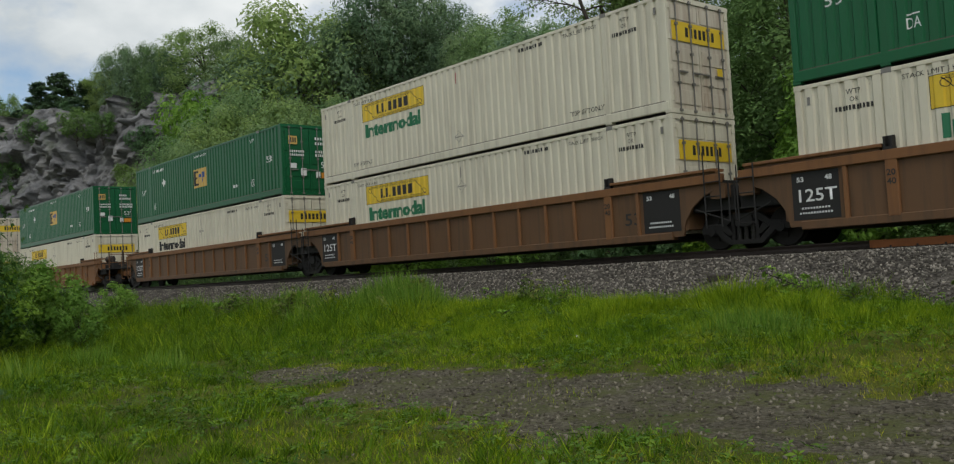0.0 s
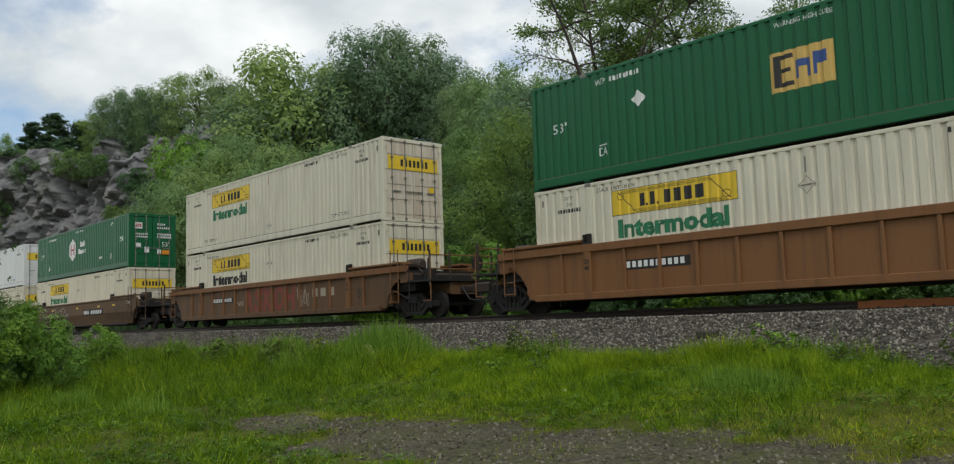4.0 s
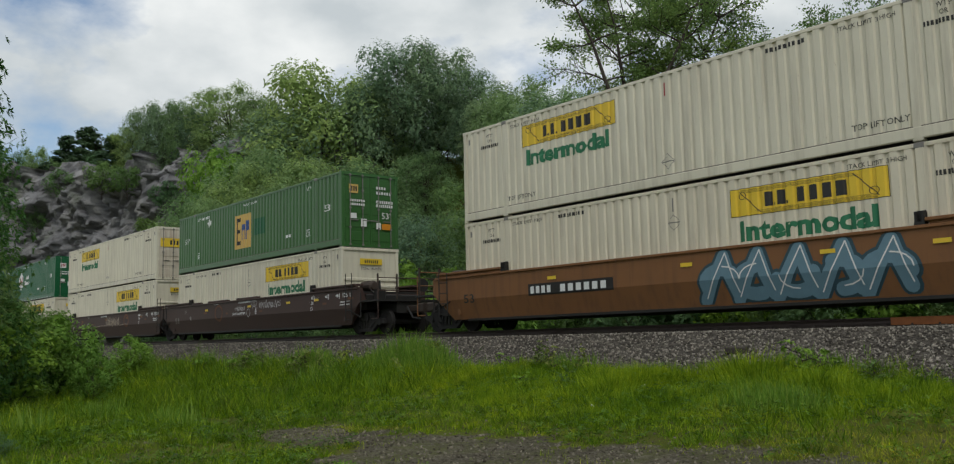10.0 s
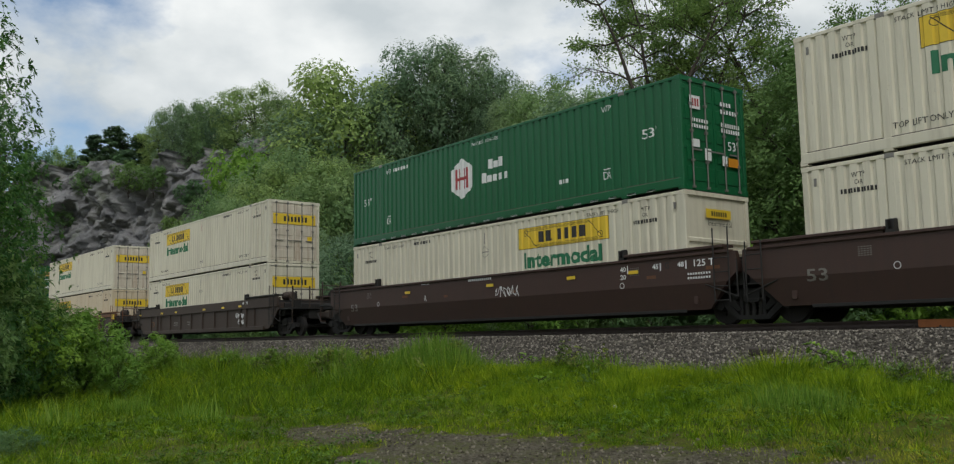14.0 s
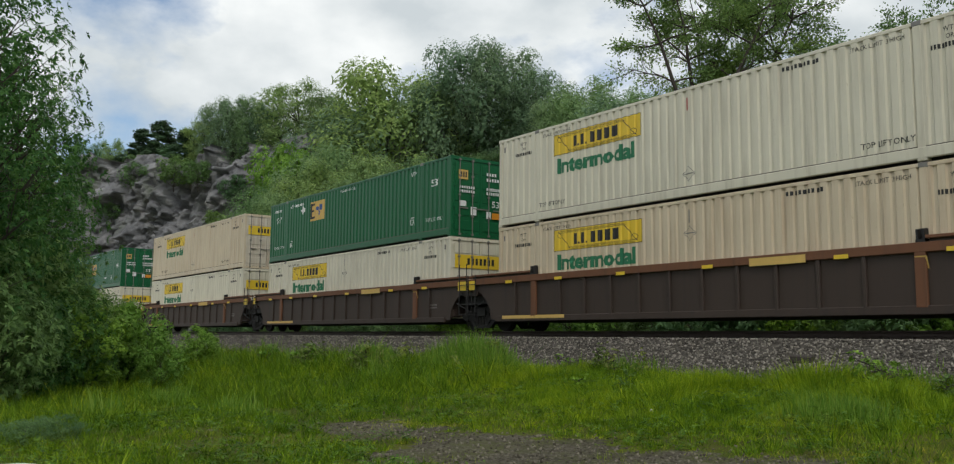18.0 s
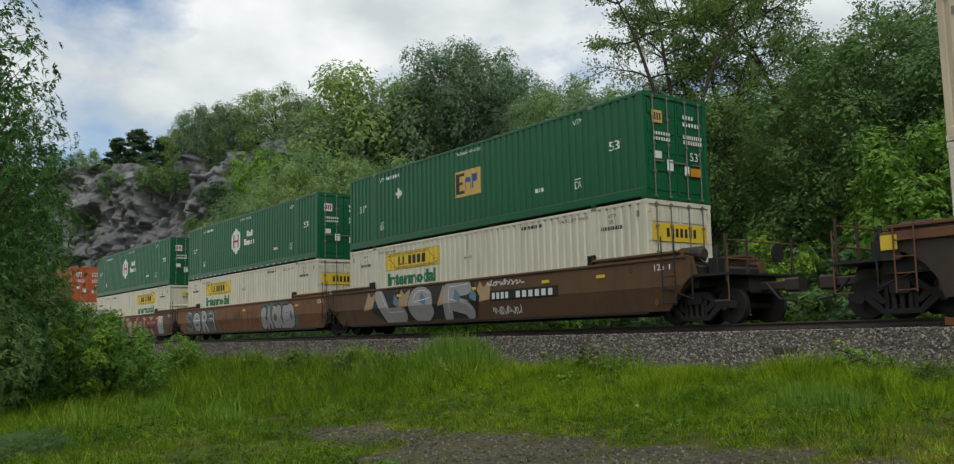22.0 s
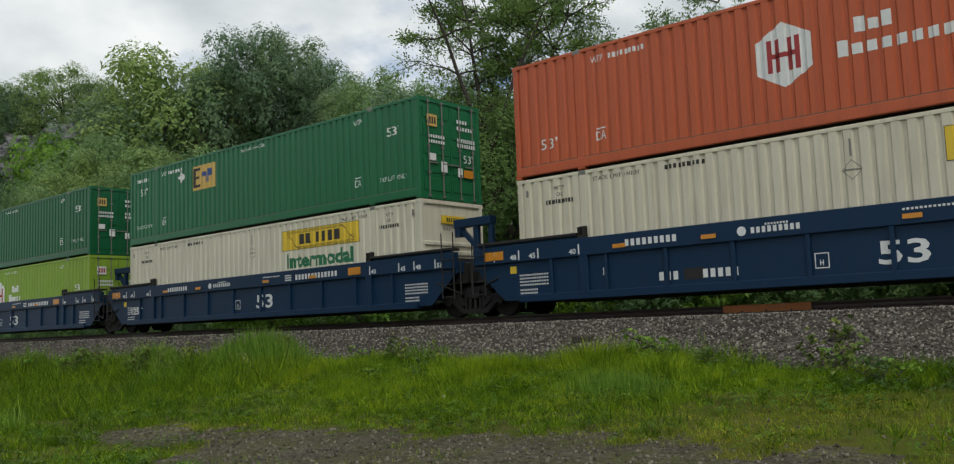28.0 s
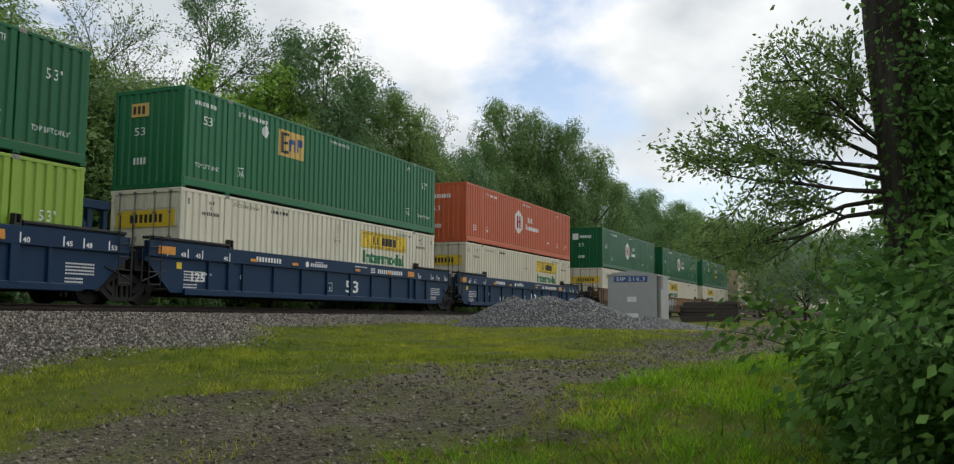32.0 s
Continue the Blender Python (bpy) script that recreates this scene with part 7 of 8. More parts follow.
def build_car(style, mat, left_end, right_end, label, chord=None):
    """A well car unit on z = rail top. style: ribbed, smooth, panel. Ends: 'joint' (shared truck) or 'coupler'."""
    root = new("well_car")
    tagged(root, label, "rail car", "well cars of the train")
    rib_dark = mat is M_DARK
    chord = chord or mat
    zt, zb = Z_TOP, Z_LOW
    for s in (-1, 1):
        if style == "smooth":
            part("side_wall", smooth_side(s), mat, root)
        else:
            a, b = sorted((s * 1.36, s * 1.425))
            part("side_wall", Geo().prism(side_outline(style), "y", a, b), mat, root)
        a, b = sorted((s * 1.34, s * 1.505))
        part("top_chord", Geo().box(-9.45, 9.45, a, b, zt - (0.38 if style == "panel" else 0.16 if style == "ribbed" else 0.03), zt + 0.04, 0.012), chord, root)
        a, b = sorted((s * 1.22, s * (1.49 if style != "smooth" else 1.30)))
        part("bottom_chord", Geo().box(-8.0, 8.0, a, b, zb - 0.06, zb + (0.12 if style != "smooth" else 0.03), 0.015), mat if style != "smooth" else M_BLACK, root)
        if style != "smooth":
            n = 14 if style == "ribbed" else 10
            for i in range(n):
                x = -7.0 + 14.0 * i / (n - 1)
                if abs(abs(x) - 6.05) < 0.3:
                    continue
                a, b = sorted((s * 1.42, s * 1.49))
                part("rib", Geo().box(x - 0.045, x + 0.045, a, b, zb + 0.1, zt - 0.14 - (0.2 if style == "panel" else 0), 0.012), mat if rib_dark else chord if style == "ribbed" else mat, root)
            for e in (-1, 1):
                a, b = sorted((s * 1.42, s * 1.50))
                part("wide_post", Geo().box(e * 6.05 - 0.12, e * 6.05 + 0.12, a, b, zb + 0.08, zt - 0.12, 0.015), chord if style == "ribbed" else mat, root)
        for e in (-1, 1):
            a, b = sorted((s * 1.12, s * 1.53))
            x0, x1 = sorted((e * 6.2, e * 9.3))
            part("end_deck", Geo().box(x0, x1, a, b, zt + 0.1, zt + 0.17, 0.012), chord if style == "ribbed" else M_BLACK if style == "panel" else mat, root)
            x0, x1 = sorted((e * 6.25, e * 9.3))
            part("deck_riser", Geo().box(x0, x1, *sorted((s * 1.36, s * 1.46)), zt + 0.04, zt + 0.1), mat, root)
            g = Geo().box(e * 6.08 - 0.1, e * 6.08 + 0.1, *sorted((s * 1.34, s * 1.5)), zt + 0.04, zt + 0.1).box(e * 6.08 - 0.09, e * 6.08 - 0.05, *sorted((s * 1.34, s * 1.5)), zt + 0.1, zt + 0.3).box(e * 6.08 + 0.05, e * 6.08 + 0.09, *sorted((s * 1.34, s * 1.5)), zt + 0.1, zt + 0.3).box(e * 6.08 - 0.09, e * 6.08 + 0.09, *sorted((s * 1.36, s * 1.38)), zt + 0.1, zt + 0.32)
            part("guide_bracket", g, M_BLACK, root)
    part("well_floor", Geo().box(-8.0, 8.0, -1.25, 1.25, 0.30, 0.40), M_BLACK, root)
    for e, kind in ((-1, left_end), (1, right_end)):
        out = 9.72 if kind == "joint" else 10.6
        part("centre_sill", Geo().box(*sorted((e * 8.3, e * out)), -0.55, 0.55, 0.74, 1.14, 0.05), M_BLACK if style != "ribbed" else mat, root)
        part("end_wall", Geo().box(*sorted((e * 8.3, e * 8.42)), -1.38, 1.38, 0.5, 1.64, 0.02), mat, root)
        part("platform", Geo().box(*sorted((e * 8.45, e * 9.5)), -1.42, 1.42, 1.5, 1.56), M_BLACK, root)
        # Added black box behind the side plates makes the gap read as shade.
        part("draft_pan", Geo().box(*sorted((e * 8.45, e * 9.62)), -1.2, 1.2, 0.9, 1.46, 0.04), M_BLACK, root)
        part("bolster_beam", Geo().box(*sorted((e * 9.1, e * 9.5)), -1.42, 1.42, 1.16, 1.5, 0.03), mat, root)
        lx = e * (9.25 if kind == "joint" else 8.95)
        g = Geo()
        for k in range(4):
            g.tube((lx - 0.21, -1.55, 0.55 + k * 0.33), (lx + 0.21, -1.55, 0.55 + k * 0.33), 0.014, None, 6)
        for q in (-0.21, 0.21):
            g.tube((lx + q, -1.55, 0.5), (lx + q, -1.55, 2.25 if e > 0 else 1.85), 0.017, None, 6)
        part("ladder", g, chord if kind == "coupler" and style == "ribbed" else M_BLACK, root)
        g = Geo().tube((e * 8.7, -1.44, 0.95), (e * 9.6, -1.44, 0.62), 0.02, None, 6).tube((e * 9.6, -1.44, 0.62), (e * 9.6, -1.44, 1.5), 0.02, None, 6)
        part("brake_rod", g, M_BLACK, root)
        if kind == "coupler":
            build_truck(root, e * 9.35)
            part("coupler", Geo().box(*sorted((e * 10.5, e * 11.55)), -0.12, 0.12, 0.78, 1.0, 0.03).box(*sorted((e * 11.35, e * 11.72)), -0.2, 0.16, 0.72, 1.06, 0.05), M_RAIL, root)
            part("walkway", Geo().box(*sorted((e * 9.5, e * 10.7)), -1.4, 1.4, 1.16, 1.22), M_BLACK, root)
            for q in (-1.32, -0.5, 1.32):
                part("end_post", Geo().box(e * 10.55 - 0.028, e * 10.55 + 0.028, q - 0.028, q + 0.028, 1.0, 2.15, 0.008), M_DARK, root)
            g = Geo()
            for z in (1.55, 2.0):
                g.tube((e * 10.55, -1.32, z), (e * 10.55, 1.32, z), 0.022, None, 6)
            g.tube((e * 10.62, -1.36, 0.55), (e * 10.62, -1.36, 1.9), 0.018, None, 6)
            g.tube((e * 10.2, -1.36, 0.55), (e * 10.62, -1.36, 0.55), 0.018, None, 6)
            part("hand_rail", g, chord, root)
            part("air_tank", Geo().tube((e * 8.75, -0.75, 1.78), (e * 9.4, -0.75, 1.78), 0.2, None, 14).tube((e * 8.68, -0.75, 1.78), (e * 8.75, -0.75, 1.78), 0.13, 0.2, 14).tube((e * 9.4, -0.75, 1.78), (e * 9.47, -0.75, 1.78), 0.2, 0.13, 14), M_DARK, root, "sooty brake air tank")
            part("valve", Geo().box(*sorted((e * 9.7, e * 10.0)), -0.95, -0.6, 1.22, 1.62, 0.03).tube((e * 9.85, -0.8, 1.6), (e * 9.85, -0.8, 1.95), 0.07, 0.05, 8).tube((e * 9.85, -0.8, 1.3), (e * 9.45, -0.9, 1.62), 0.03, None, 6), M_BLACK, root)
            part("air_hose", Geo().tube((e * 10.9, -0.3, 0.95), (e * 11.3, -0.34, 0.55), 0.03, None, 6).tube((e * 11.3, -0.34, 0.55), (e * 11.7, -0.3, 0.5), 0.03, None, 6), M_RUBBER, root)
            part("brake_wheel", Geo().tube((e * 10.62, 0.6, 1.75), (e * 10.66, 0.6, 1.75), 0.24, None, 20), M_BLACK, root)
    if right_end == "joint":
        build_truck(root, 9.71)
    return root


def stand(parent, x):
    """The raised brake stand over a joint of the navy cars."""
    g = Geo().box(x - 0.09, x + 0.09, -0.35, -0.2, 1.5, 2.62, 0.02).box(x + 0.45, x + 0.6, -0.35, -0.2, 1.5, 2.62, 0.02).box(x - 0.75, x + 0.6, -0.4, -0.15, 2.5, 2.74, 0.02)
    g.prism([(x - 0.7, 2.5), (x - 0.5, 2.5), (x + 0.35, 1.7), (x + 0.15, 1.7)], "y", -0.33, -0.22)
    g.box(x - 0.75, x - 0.55, -0.38, -0.17, 2.25, 2.5, 0.02)
    part("brake_stand", g, M_NAVY, parent)


# ---- the train ----
SPEED = 13.4876


def travel(t):
    return SPEED * t - 0.003923 * (t - 16.0) ** 2


# unit: place along the train at 0 s, top and bottom container (scheme, paint, door end), car (style, paints, ends)
J, C = "joint", "coupler"
UNITS = [
    (-1.04, ("block_logo", "G", 1), ("scroll", "W", 1), ("ribbed", "BO", J, C)),
    (-20.41, ("scroll_top", "W", 1), ("scroll", "W", 1), ("ribbed", "BO", J, J)),
    (-39.78, ("block_logo", "G", 1), ("scroll_ink", "W", 1), ("ribbed", "BO", C, J)),
    (-63.05, ("block_logo", "G", 1), ("scroll", "W", 1), ("ribbed", "O", C, C)),
    (-86.48, ("scroll_top", "W", 1), ("scroll_ink", "W", 1), ("ribbed", "BO", C, C)),
    (-109.97, ("hexagon", "G", 1), ("scroll", "CR2", 1), ("smooth", "B", J, C)),
    (-129.32, ("scroll_top", "C", 1), ("scroll_ink", "CR2", 1), ("smooth", "O", J, J)),
    (-148.75, ("scroll_top", "W", 1), ("scroll", "CR2", -1), ("smooth", "O", C, J)),
    (-172.40, ("block_logo_faded", "G3", 1), ("scroll", "W", -1), ("smooth", "M", J, C)),
    (-191.78, ("scroll_top", "W", 1), ("scroll", "W", -1), ("smooth", "M", J, J)),
    (-211.17, ("hexagon_foot", "G", 1), ("scroll", "W", -1), ("smooth", "M", C, J)),
    (-234.95, ("scroll_top", "W", 1), ("scroll", "W", 1), ("panel", "D", C, C)),
    (-258.26, ("scroll_top", "W", 1), ("scroll", "CR", 1), ("ribbed", "DO", J, C)),
    (-277.28, ("block_logo_high", "G", 1), ("scroll", "W", 1), ("ribbed", "DO", J, J)),
    (-296.92, ("scroll_top", "CR", 1), ("scroll", "W", 1), ("ribbed", "DO", C, J)),
    (-320.92, ("block_logo", "G", 1), ("scroll", "W", 1), ("smooth", "B", J, C)),
    (-340.02, ("hexagon_foot", "G", 1), ("scroll", "W", 1), ("smooth", "O", J, J)),
    (-359.43, ("hexagon", "G", 1), ("scroll", "W", -1), ("smooth", "B", C, J)),
    (-383.09, ("hexagon_long", "R", 1), ("scroll", "CR2", -1), ("panel", "N", J, C)),
    (-402.68, ("block_logo_high", "G2", 1), ("scroll", "W", -1), ("panel", "N", J, J)),
    (-422.25, ("block_logo_high", "G", 1), ("hexagon", "L", 1), ("panel", "N", C, J)),
]
PAINTS = {"W": (M_WHITE, "off-white"), "C": (M_COOL, "clean white"), "CR": (M_CREAM, "cream"), "CR2": (M_IVORY, "ivory"), "G": (M_GREEN, "dark green"), "G2": (M_GREEN2, "bright green"), "G3": (M_GREEN3, "faded green"), "R": (M_ORANGE, "orange-red"), "L": (M_LIME, "lime green")}
CAR_PAINTS = {"B": (M_BROWN, None, "rusty brown"), "BO": (M_BROWN, M_OCHRE, "rusty brown"), "O": (M_OCHRE, None, "ochre brown"), "M": (M_MAROON, None, "dark maroon"), "D": (M_DARK, None, "sooty dark brown"), "DO": (M_DARK, M_RUST, "dark brown"), "N": (M_NAVY, None, "navy blue")}
MARKS = {"block": "with a tan block logo", "scrol": "with a yellow scroll plate", "hexag": "with a white hexagon logo"}
CARS = {"ribbed": "ribbed well car", "smooth": "smooth-sided well car", "panel": "panelled well car"}
GRAFFITI = {4: ", faint red graffiti", 5: ", scribbled graffiti", 6: ", pink and maroon graffiti", 7: ", blue graffiti", 9: ", white scribbles", 11: ", a white tag", 15: ", silver graffiti", 16: ", grey bubble graffiti", 17: ", big red graffiti letters"}
TRAIN = []


def amber(root, style, xs, z=1.35, mat=None):
    for x in xs:
        plate("reflector", x, x + 0.34, z, z + 0.09, mat or M_AMBER, root, style, 0.03)


def mark_car(root, k, style):
    """Lettering, numbers and paint on the side of unit k."""
    if style == "ribbed" and k < 5:
        for e in (-1, 1):
            car_word("20", e * 6.05 - 0.09, 1.22, 0.12, M_INK, root, "panel2", 0.18).location.y = -0.078
            car_word("40", e * 6.05 - 0.09, 1.05, 0.12, M_INK, root, "panel2", 0.18).location.y = -0.078
        if k < 3:
            for x0, x1 in ((7.15, 8.25), (-8.2, -7.15)):
                plate("black_panel", x0, x1, 0.5, 1.5, M_BLACK, root, style, 0.006)
                car_bars(x0 + 0.15, 0.62, 0.75, 0.04, 12, M_LWHITE, root, "panel3").location.y = -0.01
                car_bars(x0 + 0.2, 0.72, 0.65, 0.04, 10, M_LWHITE, root, "panel3").location.y = -0.01
                car_word("53", x0 + 0.12, 1.3, 0.1, M_LWHITE, root, "panel3", 0.16).location.y = -0.01
                car_word("48", x1 - 0.3, 1.3, 0.1, M_LWHITE, root, "panel3", 0.16).location.y = -0.01
            car_word("53", 6.55, 0.74, 0.3, M_INK, root, style, 0.5)
            car_word("125T", -8.05, 0.88, 0.26, M_LWHITE, root, "panel3", 0.85).location.y = -0.01
        else:
            plate("number_panel", -4.9, -2.9, 0.98, 1.22, M_BLACK, root, style)
            car_bars(-4.8, 1.03, 1.8, 0.15, 10, M_LWHITE, root, style)
            car_word("53", 6.6, 0.8, 0.3, M_INK, root, style, 0.5)
        if k == 4:
            for i, ch in enumerate("ASKOH"):
                big_letter(ch, -1.85 + 0.84 * i, 0.8, 0.56, 0.92, 0.06, M_FADED, root, style, 0.004)
            scribble(41, 2.5, 3.3, 0.6, 1.4, 3, M_SPRAYPALE, root, style, 0.025)
            scribble(42, -2.5, -2.0, 0.8, 1.1, 2, M_SPRAYPALE, root, style, 0.025)
            car_bars(3.6, 0.95, 1.7, 0.3, 3, M_SPRAYPALE, root, style)
    if style == "ribbed" and k > 10:
        amber(root, "panel", [-7.4, -5.0, -2.4, 0.6, 4.2, 6.6], 1.5, M_YELLOW)
        plate("yellow_patch", 2.0, 3.5, 1.48, 1.66, M_TAN, root, "panel", 0.012)
        plate("yellow_patch", 5.95, 6.2, 1.2, 1.45, M_TAN, root, "panel", 0.004)
        plate("yellow_patch", 8.9, 9.45, 1.36, 1.66, M_YELLOW, root, "panel", 0.012)
        plate("yellow_patch", -9.45, -9.1, 1.36, 1.66, M_YELLOW, root, "panel", 0.012)
        plate("yellow_patch", -7.6, -4.6, 0.38, 0.48, M_TAN, root, "panel", 0.075)
        car_bars(6.9, 0.8, 0.6, 0.05, 8, M_GREY, root, style)
        car_bars(6.9, 0.9, 0.6, 0.05, 8, M_GREY, root, style)
    if style == "smooth":
        amber(root, style, (-4.2, 0.4, 4.0, 6.3), 1.34, M_YELLOW if k != 9 else M_OCHRE)
        if k not in (15, 16):
            car_word("53", -8.0, 0.86, 0.26, M_INK if k not in (8, 9, 10) else M_GREY, root, style, 0.5)
        if k in (5, 7, 15, 17):
            x = {5: 1.66, 7: -4.93, 15: 1.55, 17: -4.6}[k]
            plate("number_panel", x - 0.1, x + 3.15, 0.93, 1.26, M_BLACK if k != 17 else M_BROWN, root, style)
            car_bars(x, 0.99, 0.9, 0.2, 4, M_LWHITE, root, style)
            car_bars(x + 1.2, 0.99, 1.8, 0.2, 6, M_LWHITE, root, style)
        if k in (8, 9, 10):
            for x, t in ((6.0, "40"), (7.1, "45"), (7.9, "48")):
                car_word(t, x, 1.42, 0.12, M_LWHITE, root, style, 0.2)
                plate("marking", x + 0.24, x + 0.28, 1.36, 1.56, M_LWHITE, root, style)
            car_word("20", 6.0, 1.22, 0.12, M_LWHITE, root, style, 0.2)
            car_bars(8.2, 1.1, 0.7, 0.05, 9, M_LWHITE, root, style)
            car_bars(8.2, 1.2, 0.7, 0.05, 9, M_LWHITE, root, style)
            car_bars(-0.55, 1.56, 1.2, 0.07, 12, M_LWHITE, root, style)
            car_bars(-3.2, 1.6, 0.5, 0.03, 6, M_LWHITE, root, style)
            car_word("B" if k == 8 else "C" if k == 9 else "A", 1.1 if k == 8 else -3.05, 1.05, 0.2, M_LWHITE, root, style, 0.14)
            for x, z, w in ((-4.4, 1.22, 0.34), (-1.9, 1.12, 0.22), (1.5, 1.1, 0.26), (6.9, 1.18, 0.3), (8.75, 1.3, 0.4)):
                plate("faded_patch", x, x + w, z, z + 0.08, M_RUST, root, style)
            for x in (-6.8, 6.35):
                for j in range(5):
                    car_bars(x, 1.3 + 0.045 * j, 0.32, 0.018, 5, M_GREY, root, style)
            for x, z, r in ((-6.0, 1.06, 0.07), (6.05, 1.06, 0.07)) + (((0.44, 1.11, 0.17),) if k == 8 else ()):
                on_side("round_mark", thick_line(arc(x, z, r, r, 0, 360, 20), 0.02), M_LWHITE, root, style)
            if k == 8:
                car_word("LD LMT 115500 PER UNIT", -1.2, 1.06, 0.09, M_LWHITE, root, style, 1.33)
                for x0, x1 in ((-5.8, -4.92), (-3.89, -1.82), (-0.75, 1.28)):
                    part("rub_plate", Geo().box(x0, x1, -1.5, -1.3, 1.72, 1.80, 0.02), M_MAROON, root)
        for x in (7.5, 8.4):
            car_word("125 T" if x > 8 else "G", x, 1.4, 0.16, M_LWHITE if x > 8 else M_INK, root, style, 0.6 if x > 8 else 0.14)
    paint_graffiti(root, k, style)
    if style == "panel":
        navy = k > 12
        ink = M_LWHITE
        amber(root, style, (-8.9, -5.2, -3.0, 1.0, 3.4, 5.4), 1.4, M_AMBER if navy else M_YELLOW)
        if navy:
            plate("reflector", 5.2, 5.75, 1.38, 1.6, M_AMBER, root, style)
            plate("reflector", -9.1, -8.45, 1.38, 1.6, M_AMBER, root, style)
            car_word("53", 0.5, 0.62, 0.42, ink, root, style, 0.9, 0.012)
            plate("brand_sign", -4.9, -3.52, 1.4, 1.58, M_NAVY, root, style)
            car_bars(-4.88, 1.42, 1.34, 0.15, 9, ink, root, style)
            car_bars(-1.9, 1.42, 1.05, 0.12, 9, ink, root, style)
            on_side("brand_disc", [[(-2.1 + 0.1 * math.cos(a), 1.48 + 0.1 * math.sin(a)) for a in (2 * math.pi * i / 14 for i in range(14))]], ink, root, style, 0.007)
            car_bars(2.7, 1.40, 2.05, 0.16, 13, ink, root, style)
            for z in (1.40, 1.47, 1.54):
                plate("brand_bar", 2.16, 2.5, z, z + 0.035, ink, root, style, 0.007)
            if k == 18:
                car_bars(-4.1, 0.6, 0.52, 0.18, 3, ink, root, style)
                plate("black_panel", -3.5, -3.05, 0.58, 0.82, M_BLACK, root, style)
                car_bars(-3.05, 0.6, 0.85, 0.18, 5, ink, root, style)
            car_word("B" if k == 18 else "C", -5.55, 0.82, 0.17, ink, root, style, 0.14)
            if k > 18:
                car_word("125T", -7.7, 0.7, 0.24, ink, root, style, 0.85, 0.008)
            for e in (-1, 1):
                for x, t in ((6.15, "40"), (7.35, "45"), (7.95, "48"), (8.75, "53")):
                    if e > 0 or t != "53":
                        car_word(t, e * x + (0.06 if e > 0 else -0.28), 1.36, 0.12, ink, root, style, 0.2)
                    plate("marking", e * x - 0.02, e * x + 0.02, 1.34, 1.58, ink, root, style)
                for i, z in enumerate((0.5, 0.58, 0.7, 0.78, 0.86, 0.94)):
                    car_bars(7.5 if e > 0 else -8.0, z, 0.9 if z > 0.6 else 0.55, 0.04, 12, ink, root, style)
            plate("decal", -0.42, -0.40, 0.62, 0.92, ink, root, style)
            plate("decal", -0.68, -0.66, 0.62, 0.92, ink, root, style)
            plate("decal", -0.66, -0.42, 0.62, 0.64, ink, root, style)
            plate("decal", -0.66, -0.42, 0.90, 0.92, ink, root, style)
            car_word("H", -0.58, 0.68, 0.1, ink, root, style, 0.07)
            car_bars(0.6 - 2.2, 1.56, 0.5, 0.04, 8, ink, root, style)
            car_bars(1.0, 1.56, 0.9, 0.04, 12, ink, root, style)
            stand(root, 9.2)
            plate("notice", 8.1 - 16.2, 7.9 - 16.2, 1.02, 1.2, M_YELLOW, root, style, 0.006)
        else:
            car_word("53", -7.25, 0.72, 0.28, M_OCHRE, root, style, 0.75)
            for x, z, w in ((-3.4, 0.84, 0.6), (-3.4, 0.72, 0.6), (-1.4, 0.84, 0.4), (-1.4, 0.72, 0.4)):
                car_bars(x, z, w, 0.06, 7, M_GREY, root, style)
            car_word("40", 5.8, 1.52, 0.12, ink, root, style, 0.2)
            car_word("20", 6.2, 1.52, 0.12, ink, root, style, 0.2)


def big_letter(ch, x, w, z0, h, bold, mat, root, style, proud, slant=0.08):
    """One large sprayed letter laid on the car's bent side."""
    me, wide = letters(ch, h, mat, bold)
    bm = bmesh.new()
    bm.from_mesh(me)
    bmesh.ops.triangulate(bm, faces=bm.faces)
    bmesh.ops.bisect_plane(bm, geom=bm.verts[:] + bm.edges[:] + bm.faces[:], plane_co=(0, 0, Z_BEND - z0), plane_no=(0, 0, 1))
    for v in bm.verts:
        z = z0 + v.co.z
        v.co = (x + v.co.x * w / wide + slant * (v.co.z - 0.5), face_y(style, z) - proud, z)
    bm.to_mesh(me)
    bm.free()
    part("graffiti_letter", me, mat, root)


